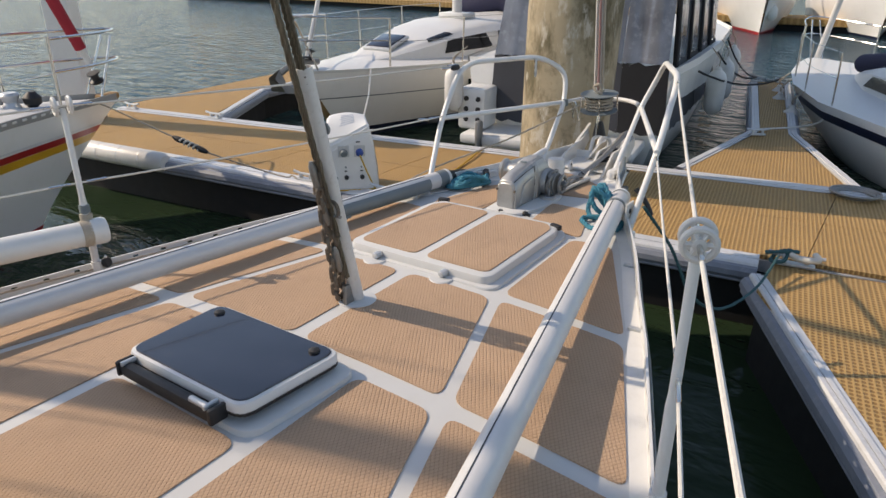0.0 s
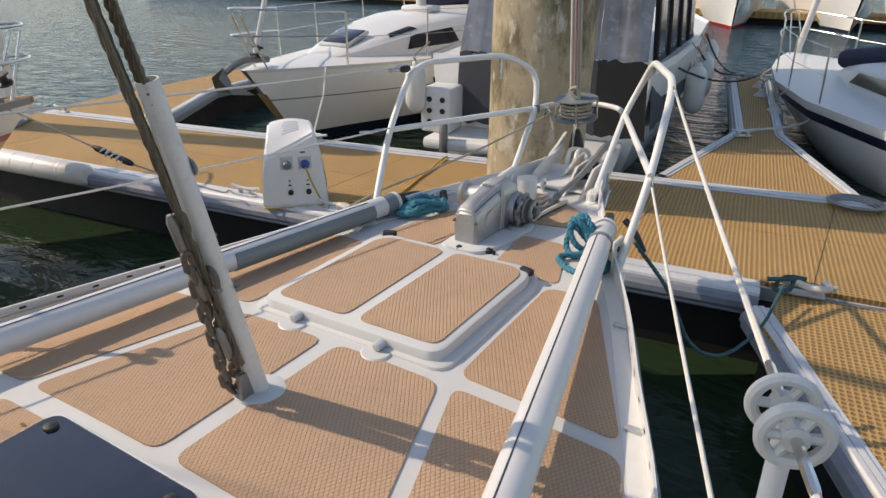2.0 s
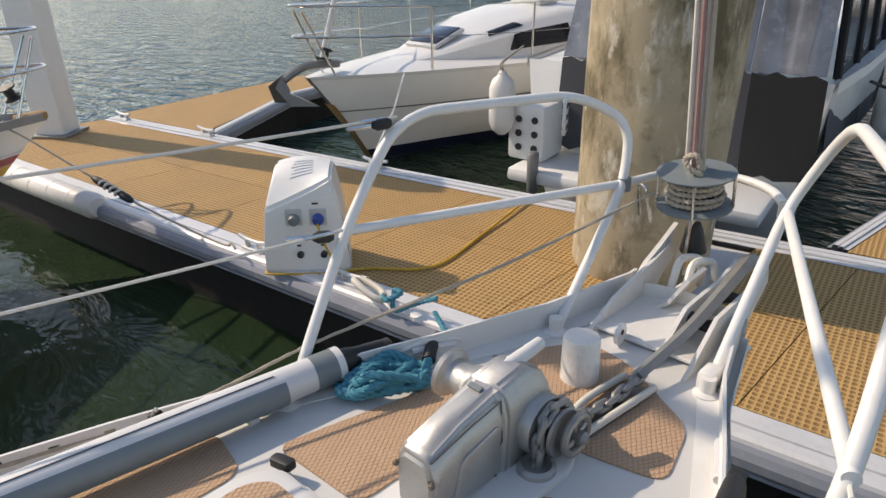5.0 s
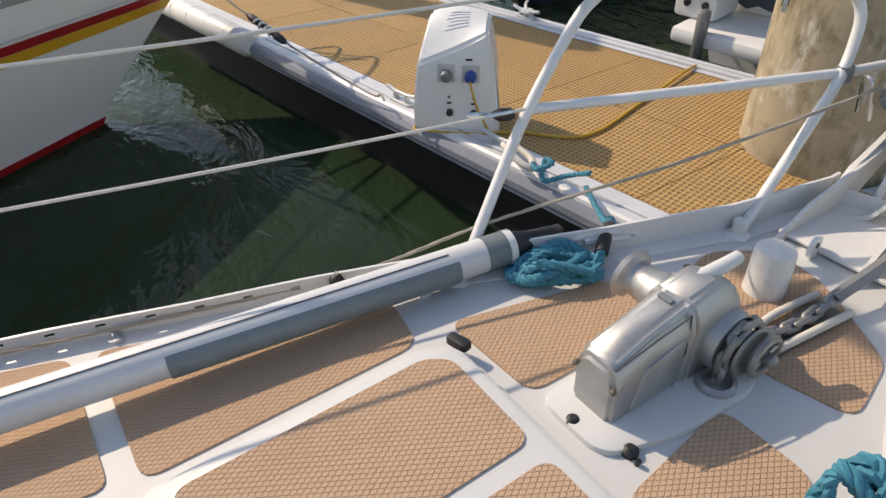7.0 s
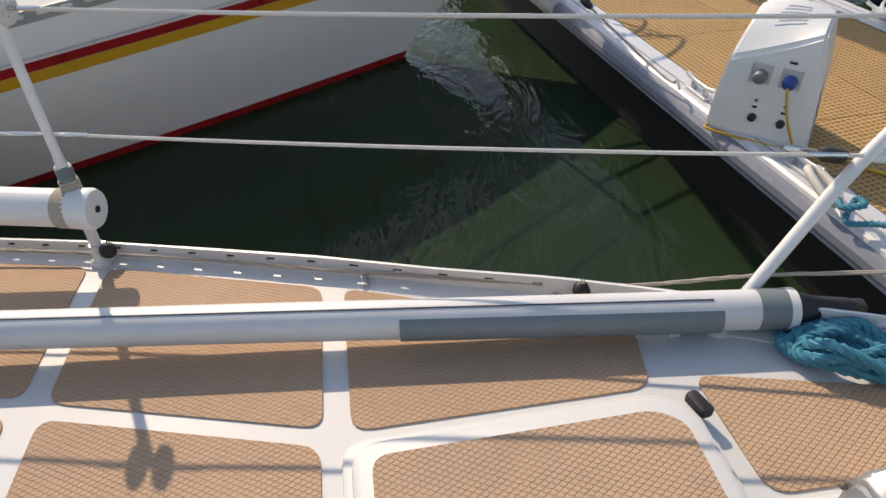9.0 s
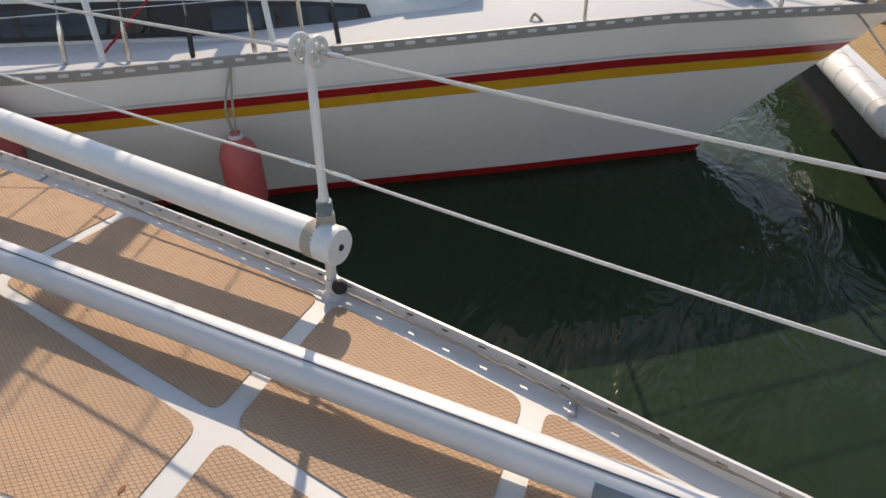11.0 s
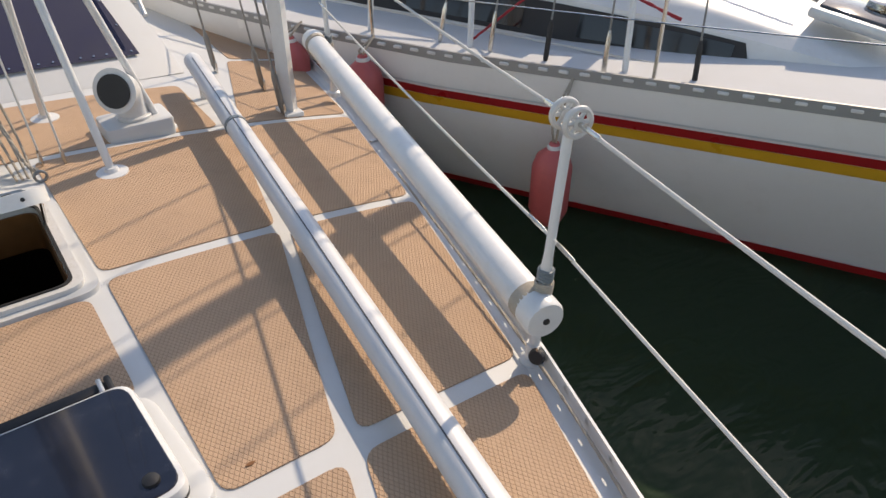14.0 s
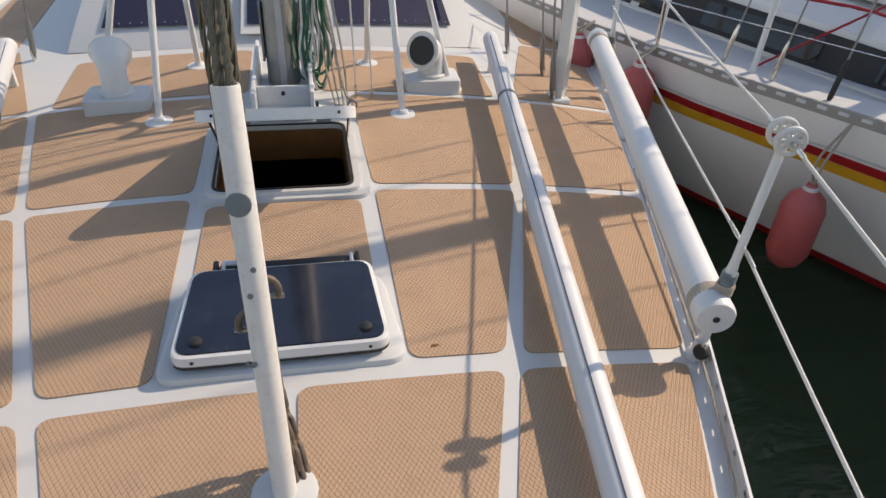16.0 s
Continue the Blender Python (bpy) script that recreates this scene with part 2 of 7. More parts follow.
def water_material():
    m = bpy.data.materials.new("harbour_water")
    m.use_nodes = True
    n, l = m.node_tree.nodes, m.node_tree.links
    p = n["Principled BSDF"]
    p.inputs["Roughness"].default_value = 0.06
    p.inputs["IOR"].default_value = 1.33
    p.inputs["Specular IOR Level"].default_value = 0.17
    tc = n.new("ShaderNodeTexCoord")
    mud = n.new("ShaderNodeTexNoise")
    mud.inputs["Scale"].default_value = 0.7
    mud.inputs["Detail"].default_value = 4
    l.new(tc.outputs["Object"], mud.inputs["Vector"])
    mix = n.new("ShaderNodeMix")
    mix.data_type = "RGBA"
    mix.inputs[6].default_value = (0.014, 0.027, 0.013, 1)
    mix.inputs[7].default_value = (0.024, 0.040, 0.021, 1)
    l.new(mud.outputs[0], mix.inputs[0])
    # Open water ripples more than the sheltered berths.
    far = n.new("ShaderNodeMapRange")
    far.interpolation_type = "SMOOTHSTEP"
    far.inputs[1].default_value, far.inputs[2].default_value = 5.0, 9.0
    far.inputs[3].default_value, far.inputs[4].default_value = 0.22, 0.85
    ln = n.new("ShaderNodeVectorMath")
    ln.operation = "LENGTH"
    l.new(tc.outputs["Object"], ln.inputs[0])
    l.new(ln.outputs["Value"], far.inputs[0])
    # Teal blended in with distance paints the blue sky that far water mirrors.
    sky_mask = n.new("ShaderNodeMapRange")
    sky_mask.interpolation_type = "SMOOTHSTEP"
    sky_mask.inputs[1].default_value, sky_mask.inputs[2].default_value = 6.0, 12.0
    l.new(ln.outputs["Value"], sky_mask.inputs[0])
    sky_tinted = n.new("ShaderNodeMix")
    sky_tinted.data_type = "RGBA"
    sky_tinted.inputs[7].default_value = (0.022, 0.060, 0.078, 1)
    l.new(sky_mask.outputs[0], sky_tinted.inputs[0])
    l.new(mix.outputs[2], sky_tinted.inputs[6])
    l.new(sky_tinted.outputs[2], p.inputs["Base Color"])
    mp = n.new("ShaderNodeMapping")
    mp.inputs["Rotation"].default_value = (0, 0, 0.5)
    mp.inputs["Scale"].default_value = (0.6, 1.4, 1)
    l.new(tc.outputs["Object"], mp.inputs["Vector"])
    w1 = n.new("ShaderNodeTexNoise")
    w1.inputs["Scale"].default_value = 2.8
    w1.inputs["Detail"].default_value = 3
    w1.inputs["Roughness"].default_value = 0.55
    w1.inputs["Distortion"].default_value = 0.6
    l.new(mp.outputs[0], w1.inputs["Vector"])
    b1 = n.new("ShaderNodeBump")
    b1.inputs["Distance"].default_value = 0.16
    l.new(far.outputs[0], b1.inputs["Strength"])
    l.new(w1.outputs[0], b1.inputs["Height"])
    w2 = n.new("ShaderNodeTexNoise")
    w2.inputs["Scale"].default_value = 9.0
    w2.inputs["Detail"].default_value = 2
    w2.inputs["Distortion"].default_value = 0.4
    l.new(mp.outputs[0], w2.inputs["Vector"])
    b2 = n.new("ShaderNodeBump")
    b2.inputs["Distance"].default_value = 0.025
    l.new(far.outputs[0], b2.inputs["Strength"])
    l.new(w2.outputs[0], b2.inputs["Height"])
    l.new(b1.outputs[0], b2.inputs["Normal"])
    l.new(b2.outputs[0], p.inputs["Normal"])
    return m


M_WATER = water_material()

# ---- mesh helpers ----
ORIGIN = {}


def thing(name, o, label, category, group="", at=BOAT, kind=""):
    """An Empty at the base of a thing; its parts are given in the coordinates of that frame."""
    e = new(name)
    e.empty_display_size = 0.05
    e.matrix_basis = at @ Matrix.Translation(o)
    ORIGIN[e] = Vector(o)
    return tagged(e, label, category, group, kind)


def part(name, bm, mat, parent, label="", smooth=True, kind=""):
    o = ORIGIN[parent]
    bmesh.ops.translate(bm, verts=bm.verts, vec=-o)
    me = bpy.data.meshes.new(name)
    bm.to_mesh(me)
    bm.free()
    me.materials.append(mat)
    if smooth:
        me.shade_smooth()
        me.set_sharp_from_angle(angle=radians(38))
    ob = new(name, me)
    ob.parent = parent
    ORIGIN[ob] = o
    return tagged(ob, label, kind=kind)


def alone(name, bm, mat, label, category, o=(0, 0, 0), at=BOAT, kind="", group="", smooth=True):
    """A thing of one mesh."""
    o = Vector(o)
    bmesh.ops.translate(bm, verts=bm.verts, vec=-o)
    me = bpy.data.meshes.new(name)
    bm.to_mesh(me)
    bm.free()
    me.materials.append(mat)
    if smooth:
        me.shade_smooth()
        me.set_sharp_from_angle(angle=radians(38))
    ob = new(name, me)
    ob.matrix_basis = at @ Matrix.Translation(o)
    ORIGIN[ob] = o
    return tagged(ob, label, category, group, kind)


def smooth_path(pts, n=8, closed=False):
    pts = [Vector(p) for p in pts]
    out, k = [], len(pts)
    for i in range(k if closed else k - 1):
        if closed:
            a, b, c, d = (pts[(i + j) % k] for j in (-1, 0, 1, 2))
        else:
            a, b, c, d = pts[max(i - 1, 0)], pts[i], pts[i + 1], pts[min(i + 2, k - 1)]
        for j in range(n):
            t = j / n
            out.append(0.5 * (2 * b + (c - a) * t + (2 * a - 5 * b + 4 * c - d) * t * t + (3 * b - a - 3 * c + d) * t ** 3))
    if not closed:
        out.append(pts[-1])
    return out


def bent(pts, r=0.06, n=5):
    """A pipe's centre line with its corners rounded."""
    pts = [Vector(p) for p in pts]
    out = [pts[0]]
    for a, b, c in zip(pts, pts[1:], pts[2:]):
        u, v = (a - b), (c - b)
        k = min(r, u.length * 0.45, v.length * 0.45)
        p, q = b + u.normalized() * k, b + v.normalized() * k
        for j in range(n + 1):
            t = j / n
            out.append((1 - t) ** 2 * p + 2 * t * (1 - t) * b + t * t * q)
    return out + [pts[-1]]


def sweep(bm, pts, r, seg=10, caps=True, closed=False, squash=1.0):
    pts = [Vector(p) for p in pts]
    k = len(pts)
    rad = r if callable(r) else (lambda t: r)
    tan = []
    for i in range(k):
        a = pts[i - 1] if i or closed else pts[i]
        b = pts[(i + 1) % k] if i < k - 1 or closed else pts[i]
        tan.append((b - a).normalized())
    ref = Vector((0, 0, 1)) if abs(tan[0].z) < 0.9 else Vector((1, 0, 0))
    nrm = tan[0].cross(ref).normalized()
    rings = []
    for i in range(k):
        nrm = (nrm - tan[i] * nrm.dot(tan[i])).normalized()
        bi = tan[i].cross(nrm)
        rr = rad(i / max(k - 1, 1))
        rings.append([bm.verts.new(pts[i] + (nrm * math.cos(2 * math.pi * j / seg) + bi * squash * math.sin(2 * math.pi * j / seg)) * rr) for j in range(seg)])
    for i in range(k if closed else k - 1):
        a, b = rings[i], rings[(i + 1) % k]
        for j in range(seg):
            bm.faces.new((a[j], a[(j + 1) % seg], b[(j + 1) % seg], b[j]))
    if caps and not closed:
        bm.faces.new(rings[0][::-1])
        bm.faces.new(rings[-1])
    return bm


def pipe(pts, r, seg=10, **k):
    return sweep(bmesh.new(), pts, r, seg, **k)


def turned(profile, base, axis=(0, 0, 1), seg=24, bm=None):
    """A body of revolution: profile of (radius, height) along an axis."""
    bm = bm or bmesh.new()
    q = Vector(axis).to_track_quat("Z", "Y")
    base = Vector(base)
    rings = [[bm.verts.new(base + q @ Vector((r * math.cos(2 * math.pi * j / seg), r * math.sin(2 * math.pi * j / seg), h))) for j in range(seg)] for r, h in profile]
    for a, b in zip(rings, rings[1:]):
        for j in range(seg):
            bm.faces.new((a[j], a[(j + 1) % seg], b[(j + 1) % seg], b[j]))
    bm.faces.new(rings[0][::-1])
    bm.faces.new(rings[-1])
    return bm


def block(c, size, bevel=0.0, rot=None, bm=None, seg=2):
    bm = bm or bmesh.new()
    got = bmesh.ops.create_cube(bm, size=1)["verts"]
    m = Matrix.Translation(c) @ (rot.to_4x4() if rot else Matrix.Identity(4)) @ Matrix.Diagonal((*size, 1))
    bmesh.ops.transform(bm, matrix=m, verts=got)
    if bevel:
        es = list({e for v in got for e in v.link_edges})
        bmesh.ops.bevel(bm, geom=es, offset=bevel, segments=seg, affect="EDGES", profile=0.5)
    return bm


def rounded(pts, r, n=5):
    """A polygon of (x, y) with rounded corners."""
    pts = [Vector((p[0], p[1])) for p in pts]
    out, k = [], len(pts)
    for i in range(k):
        a, b, c = pts[i - 1], pts[i], pts[(i + 1) % k]
        u, v = a - b, c - b
        d = min(r, u.length * 0.45, v.length * 0.45)
        p, q = b + u.normalized() * d, b + v.normalized() * d
        for j in range(n + 1):
            t = j / n
            out.append((1 - t) ** 2 * p + 2 * t * (1 - t) * b + t * t * q)
    return out


def slab(outline, z0, z1, bm=None, bevel=0.0, lift=None):
    """An upright prism over an outline, with an optional bevelled upper rim; lift adds the ground's height."""
    bm = bm or bmesh.new()
    lo = [bm.verts.new((p[0], p[1], z0)) for p in outline]
    hi = [bm.verts.new((p[0], p[1], z1)) for p in outline]
    k = len(outline)
    for i in range(k):
        bm.faces.new((lo[i], lo[(i + 1) % k], hi[(i + 1) % k], hi[i]))
    top = bm.faces.new(hi)
    bm.faces.new(lo[::-1])
    bmesh.ops.recalc_face_normals(bm, faces=bm.faces)
    if bevel:
        bmesh.ops.bevel(bm, geom=list(top.edges), offset=bevel, segments=2, affect="EDGES", profile=0.5)
    if lift:
        for v in bm.verts:
            v.co.z += lift(v.co.x, v.co.y)
    return bm


def grid(rows, bm=None, closed=False):
    """A sheet through rows of points."""
    bm = bm or bmesh.new()
    vs = [[bm.verts.new(p) for p in row] for row in rows]
    for a, b in zip(vs, vs[1:]):
        for j in range(len(a) if closed else len(a) - 1):
            q = (a[j], a[(j + 1) % len(a)], b[(j + 1) % len(b)], b[j])
            if len({(round(v.co.x, 5), round(v.co.y, 5), round(v.co.z, 5)) for v in q}) >= 3:
                bm.faces.new(q)
    return bm


def rope(pts, r=0.012, pitch=0.07, step=0.012):
    """Three-strand laid rope along a path."""
    pts = [Vector(p) for p in pts]
    fine = [pts[0]]
    for a, b in zip(pts, pts[1:]):
        k = max(1, int((b - a).length / step))
        fine += [a.lerp(b, (j + 1) / k) for j in range(k)]
    bm = bmesh.new()
    nrm, s, prev = Vector((0.3, 0.2, 1)), 0.0, fine[0]
    frames = []
    for i, p in enumerate(fine):
        t = (fine[min(i + 1, len(fine) - 1)] - fine[max(i - 1, 0)]).normalized()
        nrm = (nrm - t * nrm.dot(t)).normalized()
        s += (p - prev).length
        prev = p
        frames.append((p, nrm.copy(), t.cross(nrm), s))
    for k in range(3):
        sweep(bm, [p + (n * math.cos(2 * math.pi * (s / pitch + k / 3)) + b * math.sin(2 * math.pi * (s / pitch + k / 3))) * r * 0.52 for p, n, b, s in frames], r * 0.56, 6)
    return bm


def link_mesh(name, length, wire, mat):
    w = length * 0.36
    pts = []
    for j in range(14):
        a = 2 * math.pi * j / 14
        pts.append((w * 0.5 * math.cos(a), (length / 2 - w * 0.5) * (1 if math.sin(a) > 0 else -1) + w * 0.5 * math.sin(a), 0))
    bm = pipe(pts, wire, 6, closed=True)
    me = bpy.data.meshes.new(name)
    bm.to_mesh(me)
    bm.free()
    me.materials.append(mat)
    me.shade_smooth()
    return me


def chain(pts, parent, me, length):
    """Links along a path, each a piece of its own, turned by turns."""
    pts = [Vector(p) for p in pts]
    pitch, o = length * 0.72, ORIGIN[parent]
    total, i, seg_left = 0.0, 0, 0.0
    acc, flip, goal = 0.0, 0, 0.0
    for a, b in zip(pts, pts[1:]):
        d = b - a
        while goal <= acc + d.length:
            c = a + d * ((goal - acc) / d.length)
            ob = new("link", me)
            ob.parent = parent
            q = d.to_track_quat("Y", "Z").to_matrix().to_4x4() @ Matrix.Rotation(radians(40 + 90 * flip), 4, "Y")
            ob.matrix_basis = Matrix.Translation(c - o) @ q
            goal += pitch
            flip ^= 1
        acc += d.length


def lerp_table(table, x):
    for (a, p), (b, q) in zip(table, table[1:]):
        if x <= b:
            t = max(0.0, (x - a) / (b - a))
            return p + (q - p) * t
    return table[-1][1]

# ---- water and dock ----
bm = bmesh.new()
bmesh.ops.create_grid(bm, x_segments=2, y_segments=2, size=2500)
bmesh.ops.translate(bm, verts=bm.verts, vec=(0, 0, WATER))
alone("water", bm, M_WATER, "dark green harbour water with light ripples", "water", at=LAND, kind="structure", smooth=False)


def near_edge(x):
    return 2.66 + 0.145 * x


def far_edge(x):
    return 4.76 + 0.205 * x


def prism(outline, z0, z1):
    return slab(outline, z0, z1)


dock = thing("dock", (0, 3.6, DOCK), "floating dock with tan plastic grating and aluminium edges", "dock", at=LAND, kind="structure")
X0, X1 = -7.15, 3.4
main = [(X0, near_edge(X0) + 0.2), (X1, near_edge(X1) + 0.2), (X1, far_edge(X1) - 0.2), (X0, far_edge(X0) - 0.2)]
part("frame", prism(main, DOCK - 0.12, DOCK - 0.035), M_DOCKALU, dock, smooth=False)
fl = [(X0 + 0.03, near_edge(X0) + 0.035), (X1, near_edge(X1) + 0.035), (X1, far_edge(X1) - 0.035), (X0 + 0.03, far_edge(X0) - 0.035)]
part("float", prism(fl, WATER - 0.3, DOCK - 0.125), M_FLOAT, dock, "black plastic floats below the dock", smooth=False)
# Grating panels, 1.2 m long, the one round the pile cut out.
PILE = Vector((-0.93, 3.86, 0))
PILE_R = 0.395
x = X0
step = 1.2
while x < X1 - 0.01:
    b = min(x + step, X1)
    for half in (0, 1):
        def yy(u, k):
            lo, hi = near_edge(u) + 0.21, far_edge(u) - 0.2
            return lo + (hi - lo) * k
        k0, k1 = (0.0, 0.5) if half == 0 else (0.5, 1.0)
        sx = -0.15
        o = [(x + 0.003, yy(x, k0) + 0.003), (b - 0.003, yy(b, k0) + 0.003), (b - 0.003, yy(b, k1) - 0.003), (x + 0.003, yy(x, k1) - 0.003)]
        if half == 1 and x < PILE.x < b:
            r = 0.45
            for q in ([o[0], (PILE.x - r, o[0][1]), (PILE.x - r, o[2][1] - 0.1), o[3]], [(PILE.x + r, o[1][1] - 0.03), o[1], o[2], (PILE.x + r, o[2][1])]):
                if q[1][0] - q[0][0] > 0.05:
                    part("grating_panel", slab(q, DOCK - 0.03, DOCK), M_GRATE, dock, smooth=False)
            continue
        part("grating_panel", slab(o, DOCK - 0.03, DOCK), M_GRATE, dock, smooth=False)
    x = b


def edging(a, b, side, parent, rub=True, slim=1.0):
    """Ribbed aluminium edge profile with a grey rub rail, from a to b; side is +1 where water lies to the right of a>b."""
    a, b = Vector((*a, 0)), Vector((*b, 0))
    d = (b - a).normalized()
    out = Vector((d.y, -d.x, 0)) * side
    prof = [(-0.20, 0.004), (-0.15, 0.004), (-0.148, -0.006), (-0.14, -0.006), (-0.138, 0.014), (-0.09, 0.014), (-0.088, 0.002), (-0.078, 0.002), (-0.076, 0.014), (-0.03, 0.014), (-0.012, 0.004), (-0.004, -0.02), (-0.004, -0.07), (-0.03, -0.09), (-0.03, -0.12), (-0.06, -0.13)]
    rows = [[p + out * (u * slim) + Vector((0, 0, DOCK + v)) for u, v in prof] for p in (a, b)]
    bm = grid(rows)
    bmesh.ops.recalc_face_normals(bm, faces=bm.faces)
    part("edge_profile", bm, M_DOCKALU, parent, smooth=False)
    if rub:
        pr = [(-0.006, -0.012), (0.022, -0.018), (0.042, -0.045), (0.045, -0.08), (0.03, -0.105), (0.034, -0.118), (0.02, -0.13), (-0.03, -0.135)]
        bm = grid([[p + out * u + Vector((0, 0, DOCK + v)) for u, v in pr] for p in (a, b)])
        bmesh.ops.recalc_face_normals(bm, faces=bm.faces)
        part("rub_rail", bm, M_RUBRAIL, parent, smooth=False)


edging((X0, near_edge(X0)), (1.0, near_edge(1.0)), 1, dock)
edging((2.6, near_edge(2.6)), (X1, near_edge(X1)), 1, dock)
edging((X0, far_edge(X0)), (-0.15, far_edge(-0.15)), -1, dock)
edging((-0.15, far_edge(-0.15)), (X1, far_edge(X1)), -1, dock, rub=False)


def finger(outline, label, edges):
    c = sum((Vector((*p, 0)) for p in outline), Vector()) / len(outline)
    f = thing("finger_dock", (c.x, c.y, DOCK), label, "dock", at=LAND, kind="structure")
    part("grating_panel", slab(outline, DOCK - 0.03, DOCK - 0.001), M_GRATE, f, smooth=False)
    cc = Vector((c.x, c.y))
    part("frame", slab([cc + (Vector(p) - cc) * 0.97 for p in outline], DOCK - 0.13, DOCK - 0.032), M_DOCKALU, f, smooth=False)
    part("float", slab([cc + (Vector(p) - cc) * 0.975 for p in outline], WATER - 0.3, DOCK - 0.135), M_FLOAT, f, smooth=False)
    for a, b, s in edges:
        edging(a, b, s, f, slim=0.5)
    return f


# The finger beside the yacht's starboard bow, the one across the walkway, and the one at the far end.
finger([(1.08, near_edge(1.0) + 0.1), (1.07, 2.42), (1.94, 0.86), (2.14, -4.5), (3.3, -4.5), (3.3, near_edge(3.3) + 0.1)], "tan grating finger dock with splayed root beside the bow", [((0.98, 2.62), (1.86, 0.84), 1), ((1.86, 0.84), (2.05, -4.5), 1)])
finger([(-0.06, far_edge(0) + 0.02), (0.20, 6.98), (-0.60, 10.95), (-0.24, 11.1), (0.50, 7.04), (1.32, far_edge(1.3) + 0.02)], "narrow tan grating finger dock across the walkway", [((-0.16, far_edge(0) + 0.05), (0.09, 7.0), -1), ((0.09, 7.0), (-0.72, 10.95), -1), ((1.44, far_edge(1.4) + 0.05), (0.60, 7.06), 1), ((0.60, 7.06), (-0.12, 11.1), 1)])
finger([(-7.0, far_edge(-7) + 0.02), (-5.75, far_edge(-5.75) + 0.02), (-6.75, 5.35), (-7.6, 10), (-8.3, 10), (-7.3, 3.4)], "tan grating finger dock at the end of the walkway", [((-5.6, far_edge(-5.6) + 0.04), (-6.68, 5.35), 1), ((-6.68, 5.35), (-7.4, 10), 1)])

# Pile, dock post
bm = bmesh.new()
rows = []
for i in range(30):
    z = WATER - 0.5 + i * 0.2
    ring = []
    for j in range(28):
        a = 2 * math.pi * j / 28
        r = PILE_R * (1 + 0.035 * noise.noise(Vector((math.cos(a) * 1.5, math.sin(a) * 1.5, z * 0.8)))) - 0.006 * max(0, math.sin(7 * a)) ** 4
        ring.append((PILE.x + 0.012 * z + r * math.cos(a), PILE.y + r * math.sin(a), z))
    rows.append(ring)
alone("mooring_post", grid(rows, bm, closed=True), M_PILE, "thick weathered round mooring post with green-brown growth", "mooring post", o=(PILE.x, PILE.y, WATER - 0.5), at=LAND)
post = thing("dock_post", (-6.85, 2.55, DOCK), "white square post on the end of the dock", "post", at=LAND)
part("shaft", block((-6.85, 2.55, DOCK + 1.6), (0.30, 0.30, 3.2), 0.02, Matrix.Rotation(0.7, 3, "Z")), M_PAINT, post, smooth=False)
part("base_plate", block((-6.85, 2.55, DOCK + 0.015), (0.42, 0.42, 0.03), 0.005, Matrix.Rotation(0.7, 3, "Z")), M_GALV, post, smooth=False)

# ---- the yacht's deck ----
HALF = [(-9, 1.7), (-7, 2.15), (-5, 2.28), (-3.5, 2.15), (-2.55, 1.93), (-1.32, 1.58), (-0.37, 1.27), (0.3, 1.015), (0.6, 0.885), (0.9, 0.765), (1.06, 0.69), (1.6, 0.42), (1.7, 0.38), (1.97, 0.265), (2.3, 0.18)]


def half(y):
    return lerp_table(HALF, y)


def camber(x, y):
    return 0.03 * y - 0.05 * x * x


ys = [-9 + 0.113 * i for i in range(101)]
ys[-1] = 2.3
HATCH = (-0.27, 0.27, -1.90, -1.34)  # opening of the open hatch
deck = thing("deck", (0, 0, 0), "white gelcoat deck with tan diamond non-skid panels", "deck", kind="structure")
bm = bmesh.new()
xs_unit = [-1 + i / 12 for i in range(25)]
for y0, y1 in zip(ys, ys[1:]):
    cuts = sorted({y0, y1, *[v for v in HATCH[2:] if y0 < v < y1]})
    for a, b in zip(cuts, cuts[1:]):
        inside = HATCH[2] - 1e-6 <= a and b <= HATCH[3] + 1e-6
        spans = [(-1, HATCH[0]), (HATCH[1], 1)] if inside else [(-1, 1)]
        for s0, s1 in spans:
            k = 12 if inside else 24
            for i in range(k):
                q = []
                for yv, t in ((a, i / k), (a, (i + 1) / k), (b, (i + 1) / k), (b, i / k)):
                    h = half(yv)
                    lo = -h if s0 == -1 else s0
                    hi = h if s1 == 1 else s1
                    xv = lo + (hi - lo) * t
                    q.append(bm.verts.new((xv, yv, camber(xv, yv))))
                bm.faces.new(q)
bmesh.ops.remove_doubles(bm, verts=bm.verts, dist=0.0005)
part("deck_sheet", bm, M_GEL, deck)

# Topsides
rows = []
for f, inset in ((0.0, -0.035), (0.06, -0.035), (0.4, 0.03), (0.75, 0.13), (1.15, 0.3)):
    row = []
    for y in ys:
        h = max(0.03, half(y) - inset * (0.4 + 0.5 * (y + 9) / 11))
        row.append((-h, y - f * 0.25 * max(0, y - 1) / 1.3, camber(h, y) - f - 0.0))
    rows.append(row)
for s in (1, -1):
    bm = grid([[(p[0] * s, p[1], p[2]) for p in row] for row in rows])
    part("topside", bm, M_HULL, deck, "white glossy hull side")
bm = grid([[(-rows[i][-1][0] * (1 - 2 * k / 6), rows[i][-1][1], rows[i][-1][2]) for k in range(7)] for i in range(len(rows))])
part("bow_plate", bm, M_HULL, deck)

